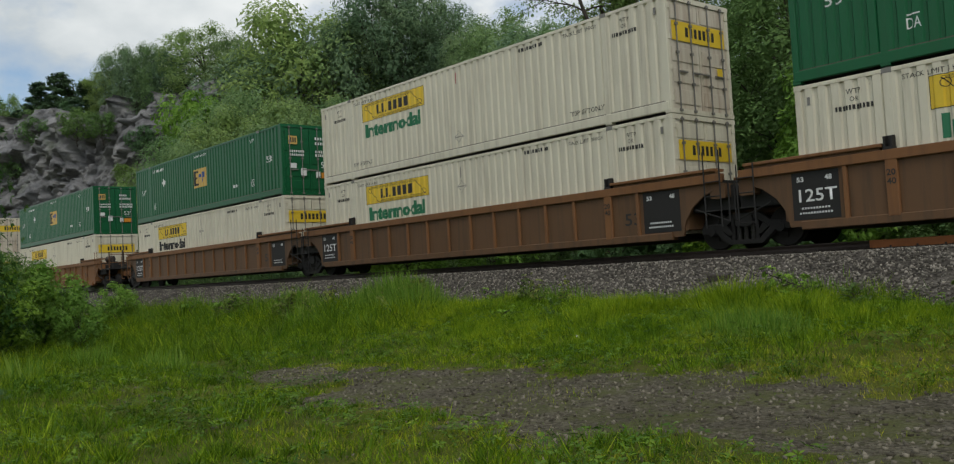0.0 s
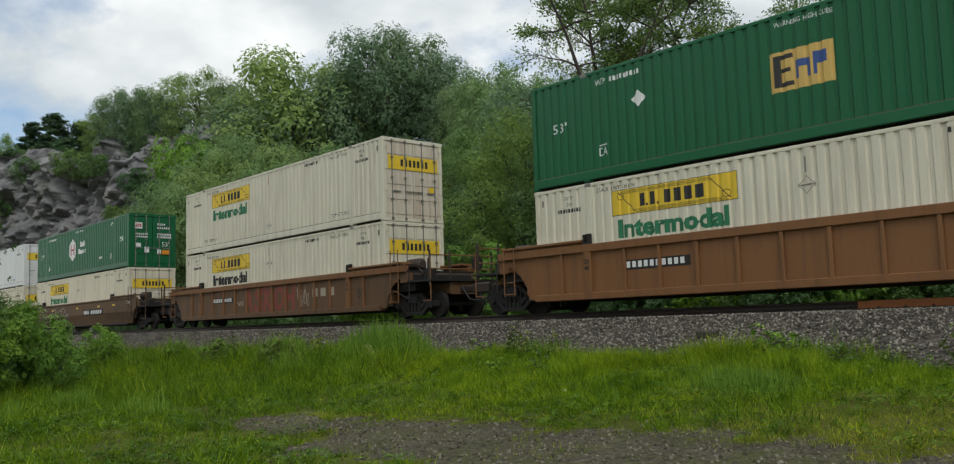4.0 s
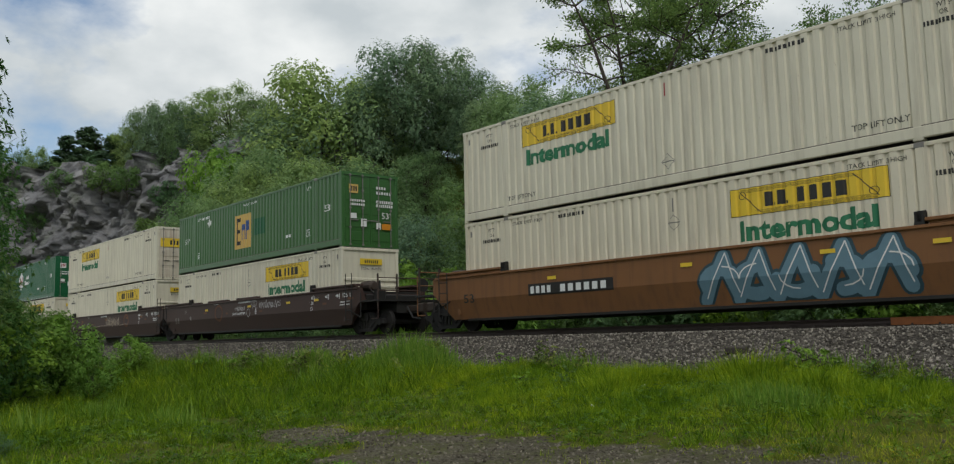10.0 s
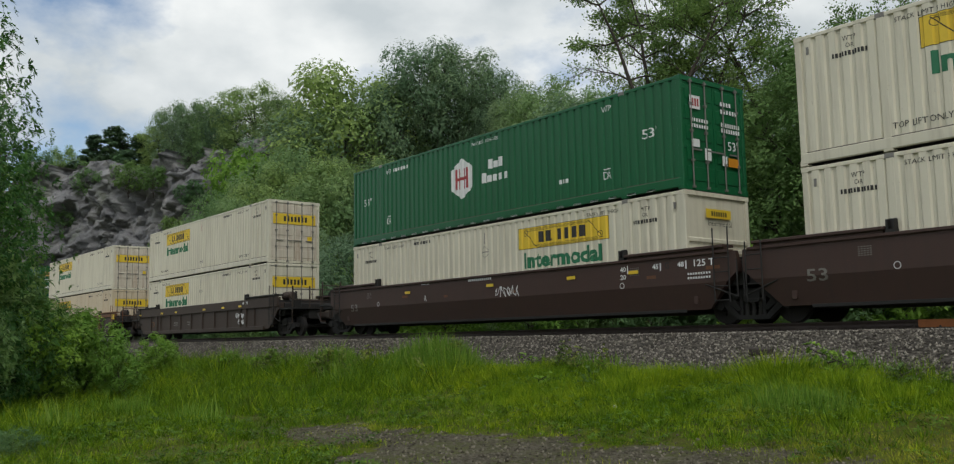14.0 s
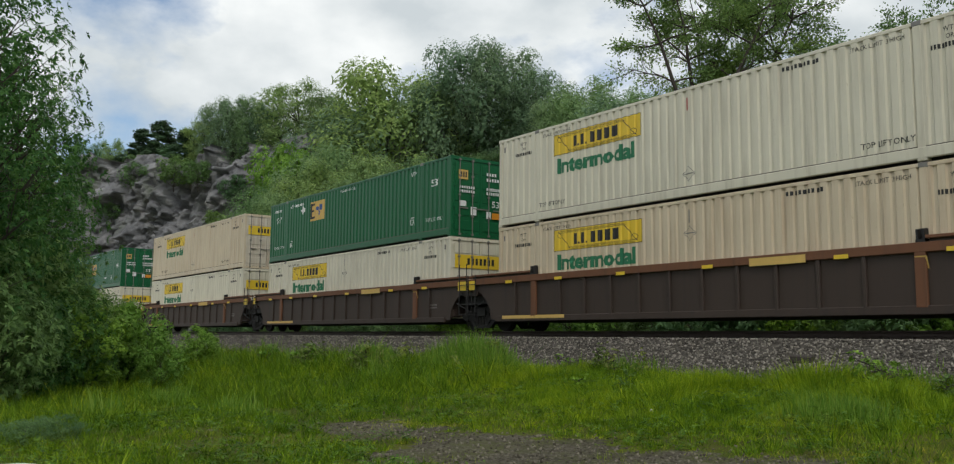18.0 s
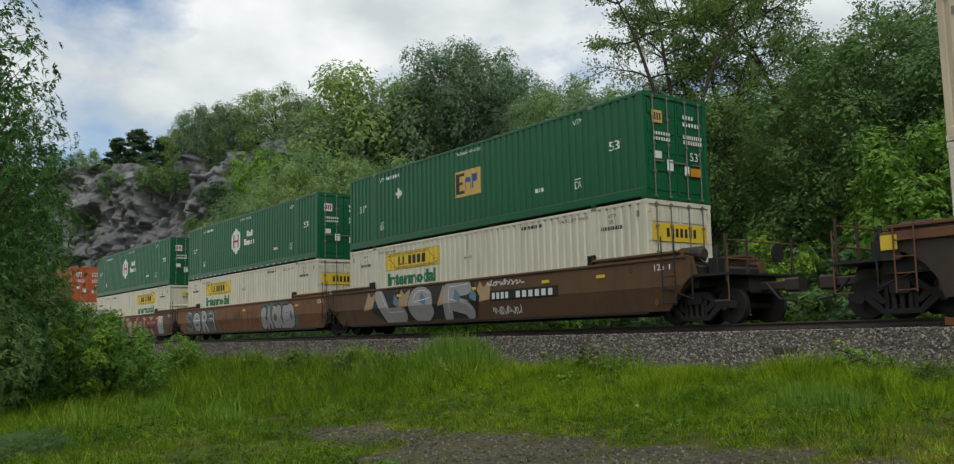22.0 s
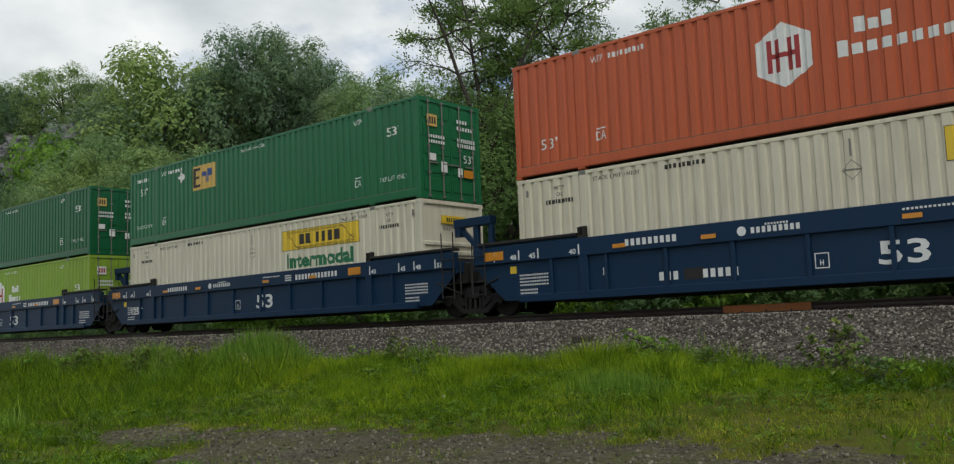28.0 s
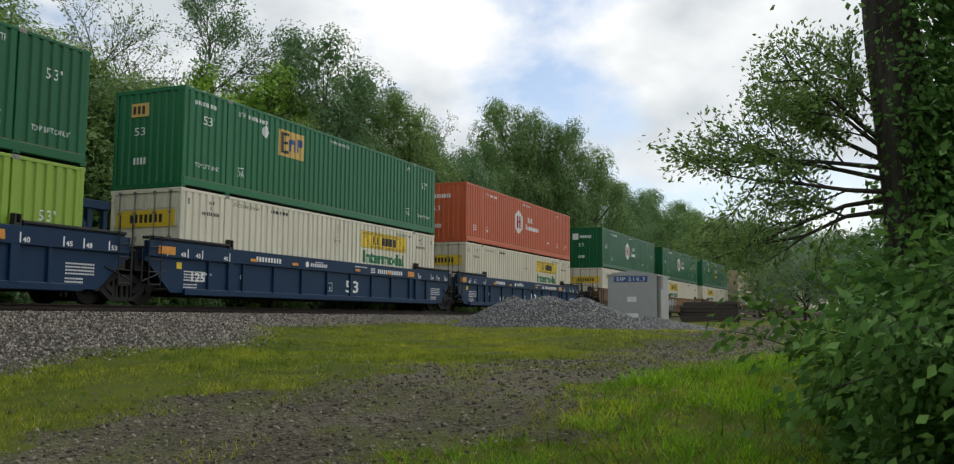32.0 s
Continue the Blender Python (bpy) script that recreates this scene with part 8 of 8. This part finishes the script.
def paint_graffiti(root, k, style):
    if k == 5:
        for i in range(9):
            x = -6.1 + 0.58 * i
            lines = [arc(x, 1.0 + 0.2 * math.sin(i * 2.1), 0.42, 0.36 - 0.05 * (i % 3), 50 * i, 50 * i + 250), arc(x + 0.2, 0.85, 0.2, 0.18, 80 * i, 80 * i + 300), [(x - 0.2, 0.55 + 0.2 * (i % 2)), (x + 0.35, 1.45 - 0.15 * (i % 3))]]
            spray(lines, 0.05, M_SPRAYPALE, M_INK, root, style, 0.035)
        scribble(8, 5.0, 8.0, 0.5, 1.6, 4, M_INK, root, style, 0.02)
    if k == 6:
        on_side("graffiti_ground", [[(-7.3, 0.45), (-6.3, 0.45), (-6.0, 1.6), (-6.9, 1.55), (-7.1, 1.0)], [(-2.1, 0.45), (-1.1, 0.45), (-0.9, 1.0), (-1.3, 1.5), (-2.0, 1.55)]], M_SPRAYLIME, root, style, 0.003)
        for lines in ([arc(-5.9, 0.98, 0.6, 0.42, 50, 310)], [[(-5.0, 0.5), (-4.9, 1.5)], [(-4.3, 0.5), (-4.35, 1.5)], [(-4.9, 1.0), (-4.35, 1.05)]], [arc(-3.4, 0.82, 0.42, 0.28, 0, 360), [(-3.9, 1.5), (-3.5, 1.2), (-3.0, 1.5), (-2.9, 0.7)]], [[(-2.5, 1.45), (-2.3, 0.6)], arc(-2.1, 0.9, 0.4, 0.4, 140, -60), [(-2.1, 1.4), (-1.6, 1.2)]]):
            spray(lines, 0.38, M_SPRAYPINK, M_INK, root, style, 0.04)
        car_word("C", -1.2, 1.1, 0.2, M_INK, root, style, 0.18)
        for x in (0.35, 1.15):
            plate("graffiti_stroke", x, x + 0.75, 1.18, 1.36, M_SPRAYRED, root, style, 0.003)
            plate("graffiti_stroke", x + 0.26, x + 0.5, 0.75, 1.18, M_SPRAYRED, root, style, 0.003)
        on_side("graffiti_ground", [[(1.6, 0.9), (2.2, 1.55), (3.0, 1.6), (2.6, 0.5), (1.8, 0.6)], [(6.6, 0.45), (8.1, 0.42), (8.3, 0.8), (7.6, 1.1), (7.2, 1.55), (6.6, 1.5)]], M_SPRAYSKY, root, style, 0.003)
        on_side("graffiti_ground", [[(2.3, 0.5), (4.6, 0.44), (7.1, 0.44), (7.3, 0.9), (6.7, 1.5), (4.4, 1.64), (2.9, 1.5), (2.5, 1.1)]], M_SPRAYWINE, root, style, 0.006)
        for i, x in enumerate((2.75, 3.45, 4.15, 4.85, 5.55, 6.25, 6.9)):
            spray([[(x - 0.3, 0.52), (x - 0.05, 1.5 - 0.1 * (i % 3)), (x + 0.3, 0.6 + 0.25 * (i % 2))], arc(x + 0.05, 0.9, 0.3, 0.26, 70 * i, 70 * i + 200)], 0.17, M_SPRAYPLUM, M_INK, root, style, 0.045, M_LWHITE if i % 2 else M_SPRAYPINK)
        scribble(31, 2.4, 7.2, 0.5, 1.55, 7, M_INK, root, style, 0.03)
        for x, z in ((1.5, 1.2), (1.75, 1.45), (8.2, 1.0), (8.45, 0.7), (7.9, 1.3)):
            on_side("graffiti_stroke", [[(x + 0.1 * math.cos(a), z + 0.1 * math.sin(a)) for a in (2 * math.pi * j / 10 for j in range(10))]], M_SPRAYSKY, root, style, 0.005)
    if k == 7:
        for i, x in enumerate((1.5, 2.4, 3.4, 4.4, 5.4)):
            spray([[(x - 0.5, 0.5), (x + 0.1, 1.5), (x + 0.4, 0.6)], arc(x, 0.9, 0.45, 0.3, 90 * i, 90 * i + 200)], 0.3, M_SPRAYBLUE, M_SPRAYTEAL, root, style, 0.07, M_LWHITE)
    if k == 8:
        scribble(18, -0.9, 0.05, 1.22, 1.45, 4, M_SPRAYGREY, root, style, 0.03)
        on_side("graffiti_stroke", thick_line(arc(1.0, 1.5, 0.27, 0.13, 0, 360, 16), 0.03), M_SPRAYGREY, root, style)
        on_side("graffiti_stroke", thick_line(arc(1.0, 1.5, 0.08, 0.08, 0, 360, 10), 0.03), M_SPRAYGREY, root, style)
        on_side("graffiti_stroke", thick_line([(0.9, 1.37), (0.8, 1.24)], 0.03) + thick_line([(1.05, 1.37), (1.2, 1.25), (1.3, 1.3)], 0.03), M_SPRAYGREY, root, style)
        scribble(19, 1.45, 3.4, 1.25, 1.6, 6, M_SPRAYGREY, root, style, 0.035)
        on_side("graffiti_stroke", thick_line(arc(-2.7, 1.2, 0.4, 0.34, 0, 360, 20), 0.1), M_RUST, root, style)
    if k == 9:
        scribble(11, 0.5, 1.8, 1.0, 1.6, 7, M_SPRAYPALE, root, style, 0.022)
        scribble(21, 1.5, 2.95, 0.95, 1.55, 7, M_SPRAYPALE, root, style, 0.022)
        on_side("graffiti_stroke", thick_line(arc(4.0, 1.25, 0.36, 0.32, 0, 360, 20), 0.12), M_RUST, root, style)
        for x0, x1 in ((-1.25, 0.5), (2.95, 4.2)):
            on_side("graffiti_stroke", thick_line([(x0, 1.0), ((x0 + x1) / 2, 1.04), (x1, 1.03)], 0.025), M_SPRAYPALE, root, style)
    if k == 10:
        scribble(12, 0.8, 1.8, 1.0, 1.4, 3, M_LWHITE, root, style, 0.025)
    if k == 11:
        scribble(13, 4.9, 6.0, 0.9, 1.15, 4, M_LWHITE, root, style, 0.045)
        scribble(14, 5.2, 5.9, 0.6, 0.85, 3, M_LWHITE, root, style, 0.045)
    if k == 15:
        on_side("graffiti_ground", [[(-6.1, 0.85), (-5.7, 1.55), (0.5, 1.62), (0.9, 1.1), (0.6, 0.46), (-5.3, 0.46)]], M_INK, root, style, 0.004)
        for x in (-6.7, -4.3, -1.6, 0.5):
            on_side("graffiti_ground", [[(x, 0.9), (x + 0.9, 1.0), (x + 1.0, 1.6), (x + 0.6, 1.4), (x + 0.4, 1.62)]], M_SPRAYTAN, root, style, 0.003 if x < -6 or x > 0 else 0.006)
        spray([[(-5.5, 1.45), (-4.9, 0.66), (-3.9, 0.66)]], 0.6, M_SPRAYGREY, M_INK, root, style, 0.05, M_LWHITE)
        spray([arc(-2.6, 1.0, 0.6, 0.4, 40, 330), [(-3.1, 1.0), (-2.1, 1.1)]], 0.5, M_SPRAYGREY, M_INK, root, style, 0.05, M_LWHITE)
        spray([[(-1.0, 0.55), (-0.9, 1.4), (0.2, 1.45)], [(-0.9, 1.0), (0.1, 0.8), (0.3, 0.62)]], 0.5, M_SPRAYGREY, M_INK, root, style, 0.05, M_LWHITE)
        for x in (-4.3, -2.5, -0.4, 0.5):
            on_side("graffiti_stroke", [[(x - 0.15, 1.1), (x + 0.2, 0.95), (x + 0.25, 1.2), (x - 0.05, 1.45)]], M_SPRAYBLUE, root, style, 0.034)
        scribble(15, 1.2, 3.0, 1.4, 1.6, 4, M_LWHITE, root, style, 0.03)
        scribble(16, 1.5, 2.9, 0.5, 0.8, 4, M_LWHITE, root, style, 0.03)
    if k == 16:
        x0 = -8.0
        on_side("graffiti_ground", [[(x0 + 0.2, 0.45), (x0 + 4.6, 0.45), (x0 + 4.7, 1.5), (x0 + 0.3, 1.5)]], M_SPRAYSLATE, root, style, 0.003)
        spray([arc(x0 + 0.75, 1.25, 0.4, 0.2, 20, 250) + arc(x0 + 0.75, 0.75, 0.4, 0.22, 90, -160)], 0.3, M_SPRAYSLATE, M_INK, root, style, 0.06, M_LWHITE)
        spray([arc(x0 + 1.9, 0.98, 0.42, 0.38, 0, 320), [(x0 + 1.5, 0.98), (x0 + 2.3, 1.0)]], 0.28, M_SPRAYGREY, M_INK, root, style, 0.06, M_LWHITE)
        spray([[(x0 + 2.8, 0.5), (x0 + 2.85, 1.45)], arc(x0 + 3.0, 1.2, 0.35, 0.22, 90, -90), [(x0 + 2.95, 0.98), (x0 + 3.4, 0.5)]], 0.28, M_SPRAYGREY, M_INK, root, style, 0.06, M_LWHITE)
        spray([arc(x0 + 4.1, 0.8, 0.35, 0.28, 0, 360), [(x0 + 4.45, 0.5), (x0 + 4.45, 1.2)], arc(x0 + 4.1, 1.15, 0.35, 0.28, 0, 140)], 0.26, M_SPRAYSLATE, M_INK, root, style, 0.06, M_LWHITE)
        # the pale piece on a teal ground
        on_side("graffiti_ground", [[(2.6, 0.6), (5.6, 0.46), (6.5, 0.5), (6.45, 0.95), (6.1, 1.3), (5.6, 1.62), (2.9, 1.62), (2.5, 1.3)]], M_SPRAYTEAL2, root, style, 0.003)
        for i, ch in enumerate("SACRED"):
            big_letter(ch, 2.5 + 0.6 * i, 0.76, 0.48, 0.92 + 0.05 * (i % 2), 0.15, M_INK, root, style, 0.006)
            big_letter(ch, 2.56 + 0.6 * i, 0.64, 0.53, 0.82 + 0.05 * (i % 2), 0.11, M_SPRAYGREY, root, style, 0.011)
        for x in (0.75, 1.25):
            plate("graffiti_stroke", x, x + 0.44, 1.18, 1.32, M_SPRAYRED, root, style, 0.003)
            plate("graffiti_stroke", x + 0.14, x + 0.3, 0.72, 1.18, M_SPRAYRED, root, style, 0.003)
        for s in (0, 1):
            on_side("graffiti_stroke", [[(1.75 + 0.3 * s, 0.72), (1.9 + 0.3 * s, 0.72), (2.2 - 0.3 * s, 1.32), (2.05 - 0.3 * s, 1.32)]], M_SPRAYRED, root, style, 0.003 + 0.002 * s)
        scribble(21, -2.9, -1.2, 0.7, 1.3, 4, M_INK, root, style, 0.02)
        scribble(22, -0.9, 0.2, 0.9, 1.4, 3, M_INK, root, style, 0.03)
    if k == 17:
        on_side("graffiti_ground", [[(-2.2, 0.45), (7.4, 0.45), (7.6, 1.5), (-1.6, 1.6)]], M_SPRAYPALE, root, style, 0.003)
        for x in (-1.7, 3.2, 6.4):
            on_side("graffiti_ground", [[(x, 0.5), (x + 0.9, 0.5), (x + 0.7, 1.0), (x + 0.1, 0.9)]], M_SPRAYSKY, root, style, 0.006)
        for ch, x, w in (("A", -1.0, 1.6), ("T", 0.75, 1.5), ("O", 2.3, 1.6), ("M", 4.0, 2.5)):
            big_letter(ch, x, w, 0.46, 1.12, 0.09, M_SPRAYRED, root, style, 0.012, 0.12)
        for x in (-1.75, -1.4, 6.75, 7.1):
            on_side("graffiti_stroke", [[(x, 1.1), (x + 0.12, 1.1), (x + 0.25, 1.5), (x + 0.02, 1.5)]], M_LWHITE, root, style, 0.012)


def build_train():
    boxes = {}
    for k, (place, top, low, car) in enumerate(UNITS):
        x = place + travel(0)
        for spec, z, where in ((low, 0.44, "in a well"), (top, 0.44 + 2.92, "stacked on another")):
            scheme, tone, door = spec[:3]
            m = pose(x, track_y(x), RAIL_Z + z, 0, 0, track_turn(x))
            if spec not in boxes:
                mat, words = PAINTS[tone]
                boxes[spec] = ob = build_container(mat, scheme, door, f"{words} steel container {MARKS[scheme[:5]]}, {where}")
                ob.matrix_basis = m
            else:
                ob = copy_thing(boxes[spec], m)
            TRAIN.append((ob, place, z))
        style, tone, le, re = car
        mat, chord, words = CAR_PAINTS[tone]
        ob = build_car(style, mat, le, re, f"{words} {CARS[style]} under two containers{GRAFFITI.get(k, '')}", chord)
        mark_car(ob, k, style)
        ob.matrix_basis = pose(x, track_y(x), RAIL_Z, 0, 0, track_turn(x))
        TRAIN.append((ob, place, 0.0))


build_train()
build_ties()
scatter_stones("ballast_stones", 92000, on_ballast, 0.031, M_STONE, "loose grey ballast stones along the track", 3, 0.01)
scatter_stones("path_stones", 44000, on_path, 0.027, M_PEBBLE, "small dark stones in the muddy path", 4, 0.004)
grass("meadow_grass", 460000, meadow, meadow_height, M_GRASS, "lush green meadow grass and weeds", 6, 0.4, 0.0095)
grass("meadow_tufts", 330000, meadow, tuft_height, M_GRASS, "arching tufts of taller grass in the meadow", 46, 0.55, 0.009, 22)


def bank_area(rng, n):
    """The bright strip of tall grass at the foot of the ballast."""
    x = rng.uniform(-22, 9, n)
    x = x[rng.uniform(0, 1, n) > sstep(-1, 9, x)]
    n = len(x)
    d = ballast_reach(x) - 0.3 + np.abs(rng.normal(0, 2.1 - 1.4 * sstep(-9, -2, x), n))
    y = track_y(x) - d
    clump = np.array([noise.noise(Vector((a * 0.45, b * 0.7, 12.0))) for a, b in zip(x, y)])
    keep = (path_weight(x, y) < 0.3) & (clump + 0.45 * sstep(-20, -10, x) - 0.6 * sstep(-11, -3, x) > rng.uniform(-0.35, 0.45, n))
    return x[keep], y[keep]


def bank_height(x, y, rng):
    d = track_y(x) - y - ballast_reach(x)
    clump = np.array([noise.noise(Vector((a * 0.8, b * 0.8, 5.0))) for a, b in zip(x, y)])
    low = 1 - 0.5 * sstep(-10, -4, x)
    return np.clip((0.36 + 0.34 * clump) * low * np.exp(-(d / 3.4) ** 2), 0.06, 0.75) * rng.uniform(0.6, 1.25, len(x))


grass("bank_grass", 400000, bank_area, bank_height, M_BANK, "bright yellow-green tall grass at the foot of the ballast", 36, 0.35, 0.0085, 9)
def edge_tufts(rng, n):
    """Separate clumps where the turf gives way to stones."""
    m = 80
    cx = rng.uniform(-16, 7, m)
    cy = track_y(cx) - ballast_reach(cx) - rng.normal(0.05, 0.35, m)
    k = rng.integers(0, m, n)
    size = rng.uniform(0.5, 1.5, m)[k]
    return cx[k] + rng.normal(0, 0.24, n) * size, cy[k] + rng.normal(0, 0.13, n) * size


def edge_height(x, y, rng):
    c = np.array([noise.noise(Vector((a * 0.9, b * 0.9, 31.0))) for a, b in zip(x, y)])
    return np.clip(0.21 + 0.22 * c, 0.07, 0.42) * rng.uniform(0.5, 1.2, len(x))


grass("edge_grass", 18000, edge_tufts, edge_height, M_GRASS, "clumps of green grass along the edge of the ballast", 63, 0.4, 0.008)
grass("lawn_grass", 640000, lawn, lawn_height, M_LAWN, "short trampled turf beside the path", 26, 0.5, 0.007)
grass("verge_grass", 160000, verge, verge_height, M_VERGE, "bright lush grass along the path edge", 56, 0.5, 0.007, 8)
grass("path_grass", 250000, fringe, lawn_height, M_LAWN, "short grass creeping into the dirt path", 27, 0.5, 0.007)


def broadleaf_weeds():
    """Low rosettes of broad leaves that grow in patches between the grass."""
    rng = np.random.default_rng(88)
    x, y = rng.uniform(-40, -2, 44000), rng.uniform(0, 15.5, 44000)
    d = track_y(x) - y
    patch = np.array([noise.noise(Vector((a * 0.55, b * 0.8, 21.0))) for a, b in zip(x, y)])
    r = np.hypot(x, y)
    keep = (d > ballast_reach(x) - 0.4) & (path_weight(x, y) < 0.35) & (patch > rng.uniform(-0.25, 0.5, len(x))) & (r > 5.5) & (rng.uniform(0, 1, len(x)) < np.clip(13 / r, 0.2, 1))
    x, y = x[keep], y[keep]
    h = rng.uniform(0.04, 0.22, len(x)) * (0.8 + 0.6 * sstep(9, 4, track_y(x) - y))
    c = np.stack([x, y, ground_z(x, y) + h], 1)
    way = np.stack([rng.normal(0, 0.3, len(x)), rng.normal(0, 0.3, len(x)), np.ones(len(x))], 1)
    way /= np.linalg.norm(way, axis=1, keepdims=True)
    v, f = rosette_leaves(rng, c, way, 5, 0.07)
    tagged(new("meadow_weeds", soup("meadow_weeds", v, f, M_WEEDLEAF)), "low broad-leaved weeds growing in patches in the meadow", "weeds", kind="stuff")


broadleaf_weeds()


def weeds(rng, n):
    """Tufts of tall grass, mostly along the foot of the ballast."""
    xs, ys = [], []
    spots = [(61.9, 28.3), (61.4, 28.1), (62.3, 28.5), (61.7, 28.2), (55.4, 25.3), (55.1, 25.2), (60.2, 28), (58.4, 27.5), (57.6, 27), (53.6, 24.5), (52.6, 24), (50, 23), (46, 21.5), (42, 20.5), (36, 19), (31, 17.5), (64, 30), (67, 33), (70, 36), (74, 22), (70, 19), (78, 20)]
    for i in range(34):
        a = 30 + 40 * rng.random()
        spots.append((a, (track_y(0) - ballast_reach(0) - 0.4 - abs(rng.normal()) * 0.9) / max(0.35, math.cos(radians(a)))))
    for az, r in spots:
        x, y = spot(az, r)
        if track_y(x) - y < ballast_reach(x) - 0.6:
            y = track_y(x) - ballast_reach(x) + 0.3
        k = int(n / len(spots))
        xs.append(x + rng.normal(0, 0.5, k))
        ys.append(y + rng.normal(0, 0.25, k))
    return np.concatenate(xs), np.concatenate(ys)


def weed_height(x, y, rng):
    c = np.array([noise.noise(Vector((a * 0.6, b * 0.6, 1.0))) for a, b in zip(x, y)])
    for az, r in ((61.9, 28.3), (55.3, 25.2)):
        px, py = spot(az, r)
        c = c + 0.32 * np.exp(-((x - px) ** 2 + (y - py) ** 2) / 0.9)
    return np.interp(x, [-20, -14], [1.0, 0.42]) * np.clip(0.5 + 0.7 * c, 0.15, 1.3) * rng.uniform(0.3, 1.3, len(x))


grass("tall_weeds", 30000, weeds, weed_height, M_WEED, "tall grass tufts and weeds beside the ballast", 16, 0.2, 0.012)


def small_growth():
    rng = random.Random(77)
    for i in range(46):
        az = rng.uniform(-32, 72)
        y = track_y(0) - ballast_reach(0) - rng.uniform(-0.5, 1.6)
        r = y / max(0.3, math.cos(radians(az)))
        x, y = spot(az, r)
        if track_y(x) - y < ballast_reach(x) - 0.7:
            continue
        put(T_WEED[i % 2], x, y, rng.uniform(0.25, 0.6) if x < -3 else rng.uniform(0.14, 0.26), rng.uniform(0, 360), "weed", "leafy green weed at the foot of the ballast", "weeds by the track", 0, "weed")
    for az, r, s in ((-21.3, 14.2, 0.3), (-20.6, 14.1, 0.2), (-22.1, 14.0, 0.24), (31.4, 17.2, 0.8), (30.6, 17.0, 0.6), (66, 31, 1.1), (68.2, 34, 1.0), (73.5, 33, 1.2)):
        x, y = spot(az, r)
        put(T_WEED[0], x, y, s, az * 7, "weed", "leafy green weed at the foot of the ballast", "weeds by the track", 0, "weed")
    for az, r, w in ((44.2, 15.7, 0.05), (-30.5, 10.2, 0.045), (41, 17.5, 0.04)):
        x, y = spot(az, r)
        o = new("litter", Geo().prism([(-w, 0), (-w * 0.3, w * 0.5), (w * 0.4, w * 0.35), (w, w * 0.6), (w * 0.8, 0)], "y", -w * 0.6, w * 0.6).mesh("litter", M_LWHITE))
        tagged(o, "crumpled scrap of white litter in the grass", "litter", "litter in the grass")
        o.matrix_basis = pose(x, y, float(ground_z(x, y)) + 0.1, 10, 0, 30)
    for az, r, l in ((35.3, 19.2, 0.22), (20.0, 16.6, 0.2), (-5.0, 16.0, 0.18)):
        x, y = spot(az, r)
        o = new("tie_scrap", Geo().box(-l, l, -0.1, 0.1, -0.05, 0.1, 0.02).mesh("tie_scrap", M_TIE))
        tagged(o, "broken piece of dark tie lying on the ballast", "wood scrap", "wood on the ballast")
        o.matrix_basis = pose(x, y, float(ground_z(x, y)) + 0.03, 6, 3, 12)


T_WEED = [tree_template(91 + i, 1.2, 0.55, 0.05, 0.06, 420, 0.012, (M_LEAFY, M_LEAF)[i], 9, 0.3) for i in range(2)]
T_STALK = [tree_template(95 + i, 1.4, 0.3, 0.15, 0.04, 700, 0.007, M_STALK, 12, 0.3, fine=False) for i in range(2)]


def stalk_weeds():
    rng = random.Random(41)
    for az, r, n in ((62.0, 27.6, 10), (60.6, 27.2, 7), (55.4, 25.0, 9), (54.2, 24.6, 5), (66.0, 31, 6), (45.0, 21.5, 4), (20.5, 15.2, 4)):
        for i in range(n):
            x, y = spot(az + rng.gauss(0, 0.7), r + rng.gauss(0, 0.5))
            if track_y(x) - y < ballast_reach(x) - 0.6:
                y = track_y(x) - ballast_reach(x) + 0.3
            put(T_STALK[i % 2], x, y, rng.uniform(0.65, 1.1), rng.uniform(0, 360), "stalk_weed", "tall feathery weed on a thin stalk", "tall weeds by the ballast", -0.03, "weed")


small_growth()
stalk_weeds()


def motions():
    for ob, place, z in TRAIN:
        rows = []
        for i in range(0, 33):
            x = place + travel(i)
            rows.append((float(i), pose(x, track_y(x), RAIL_Z + z, 0, 0, track_turn(x))))
        walk(ob, rows)
    # the wheels roll; alike wheelsets share one set of keys
    keyed = {}
    for w, x in WHEELS:
        if x not in keyed:
            turn = math.degrees(SPEED / FPS / WHEEL_R)
            walk(w, [(i / FPS, pose(x, 0, 0, 0, turn * i, 0)) for i in range(0, 32 * FPS + 1)])
            keyed[x] = w.animation_data
        else:
            w.rotation_mode = "QUATERNION"
            d = w.animation_data_create()
            d.action, d.action_slot = keyed[x].action, keyed[x].action_slot


motions()
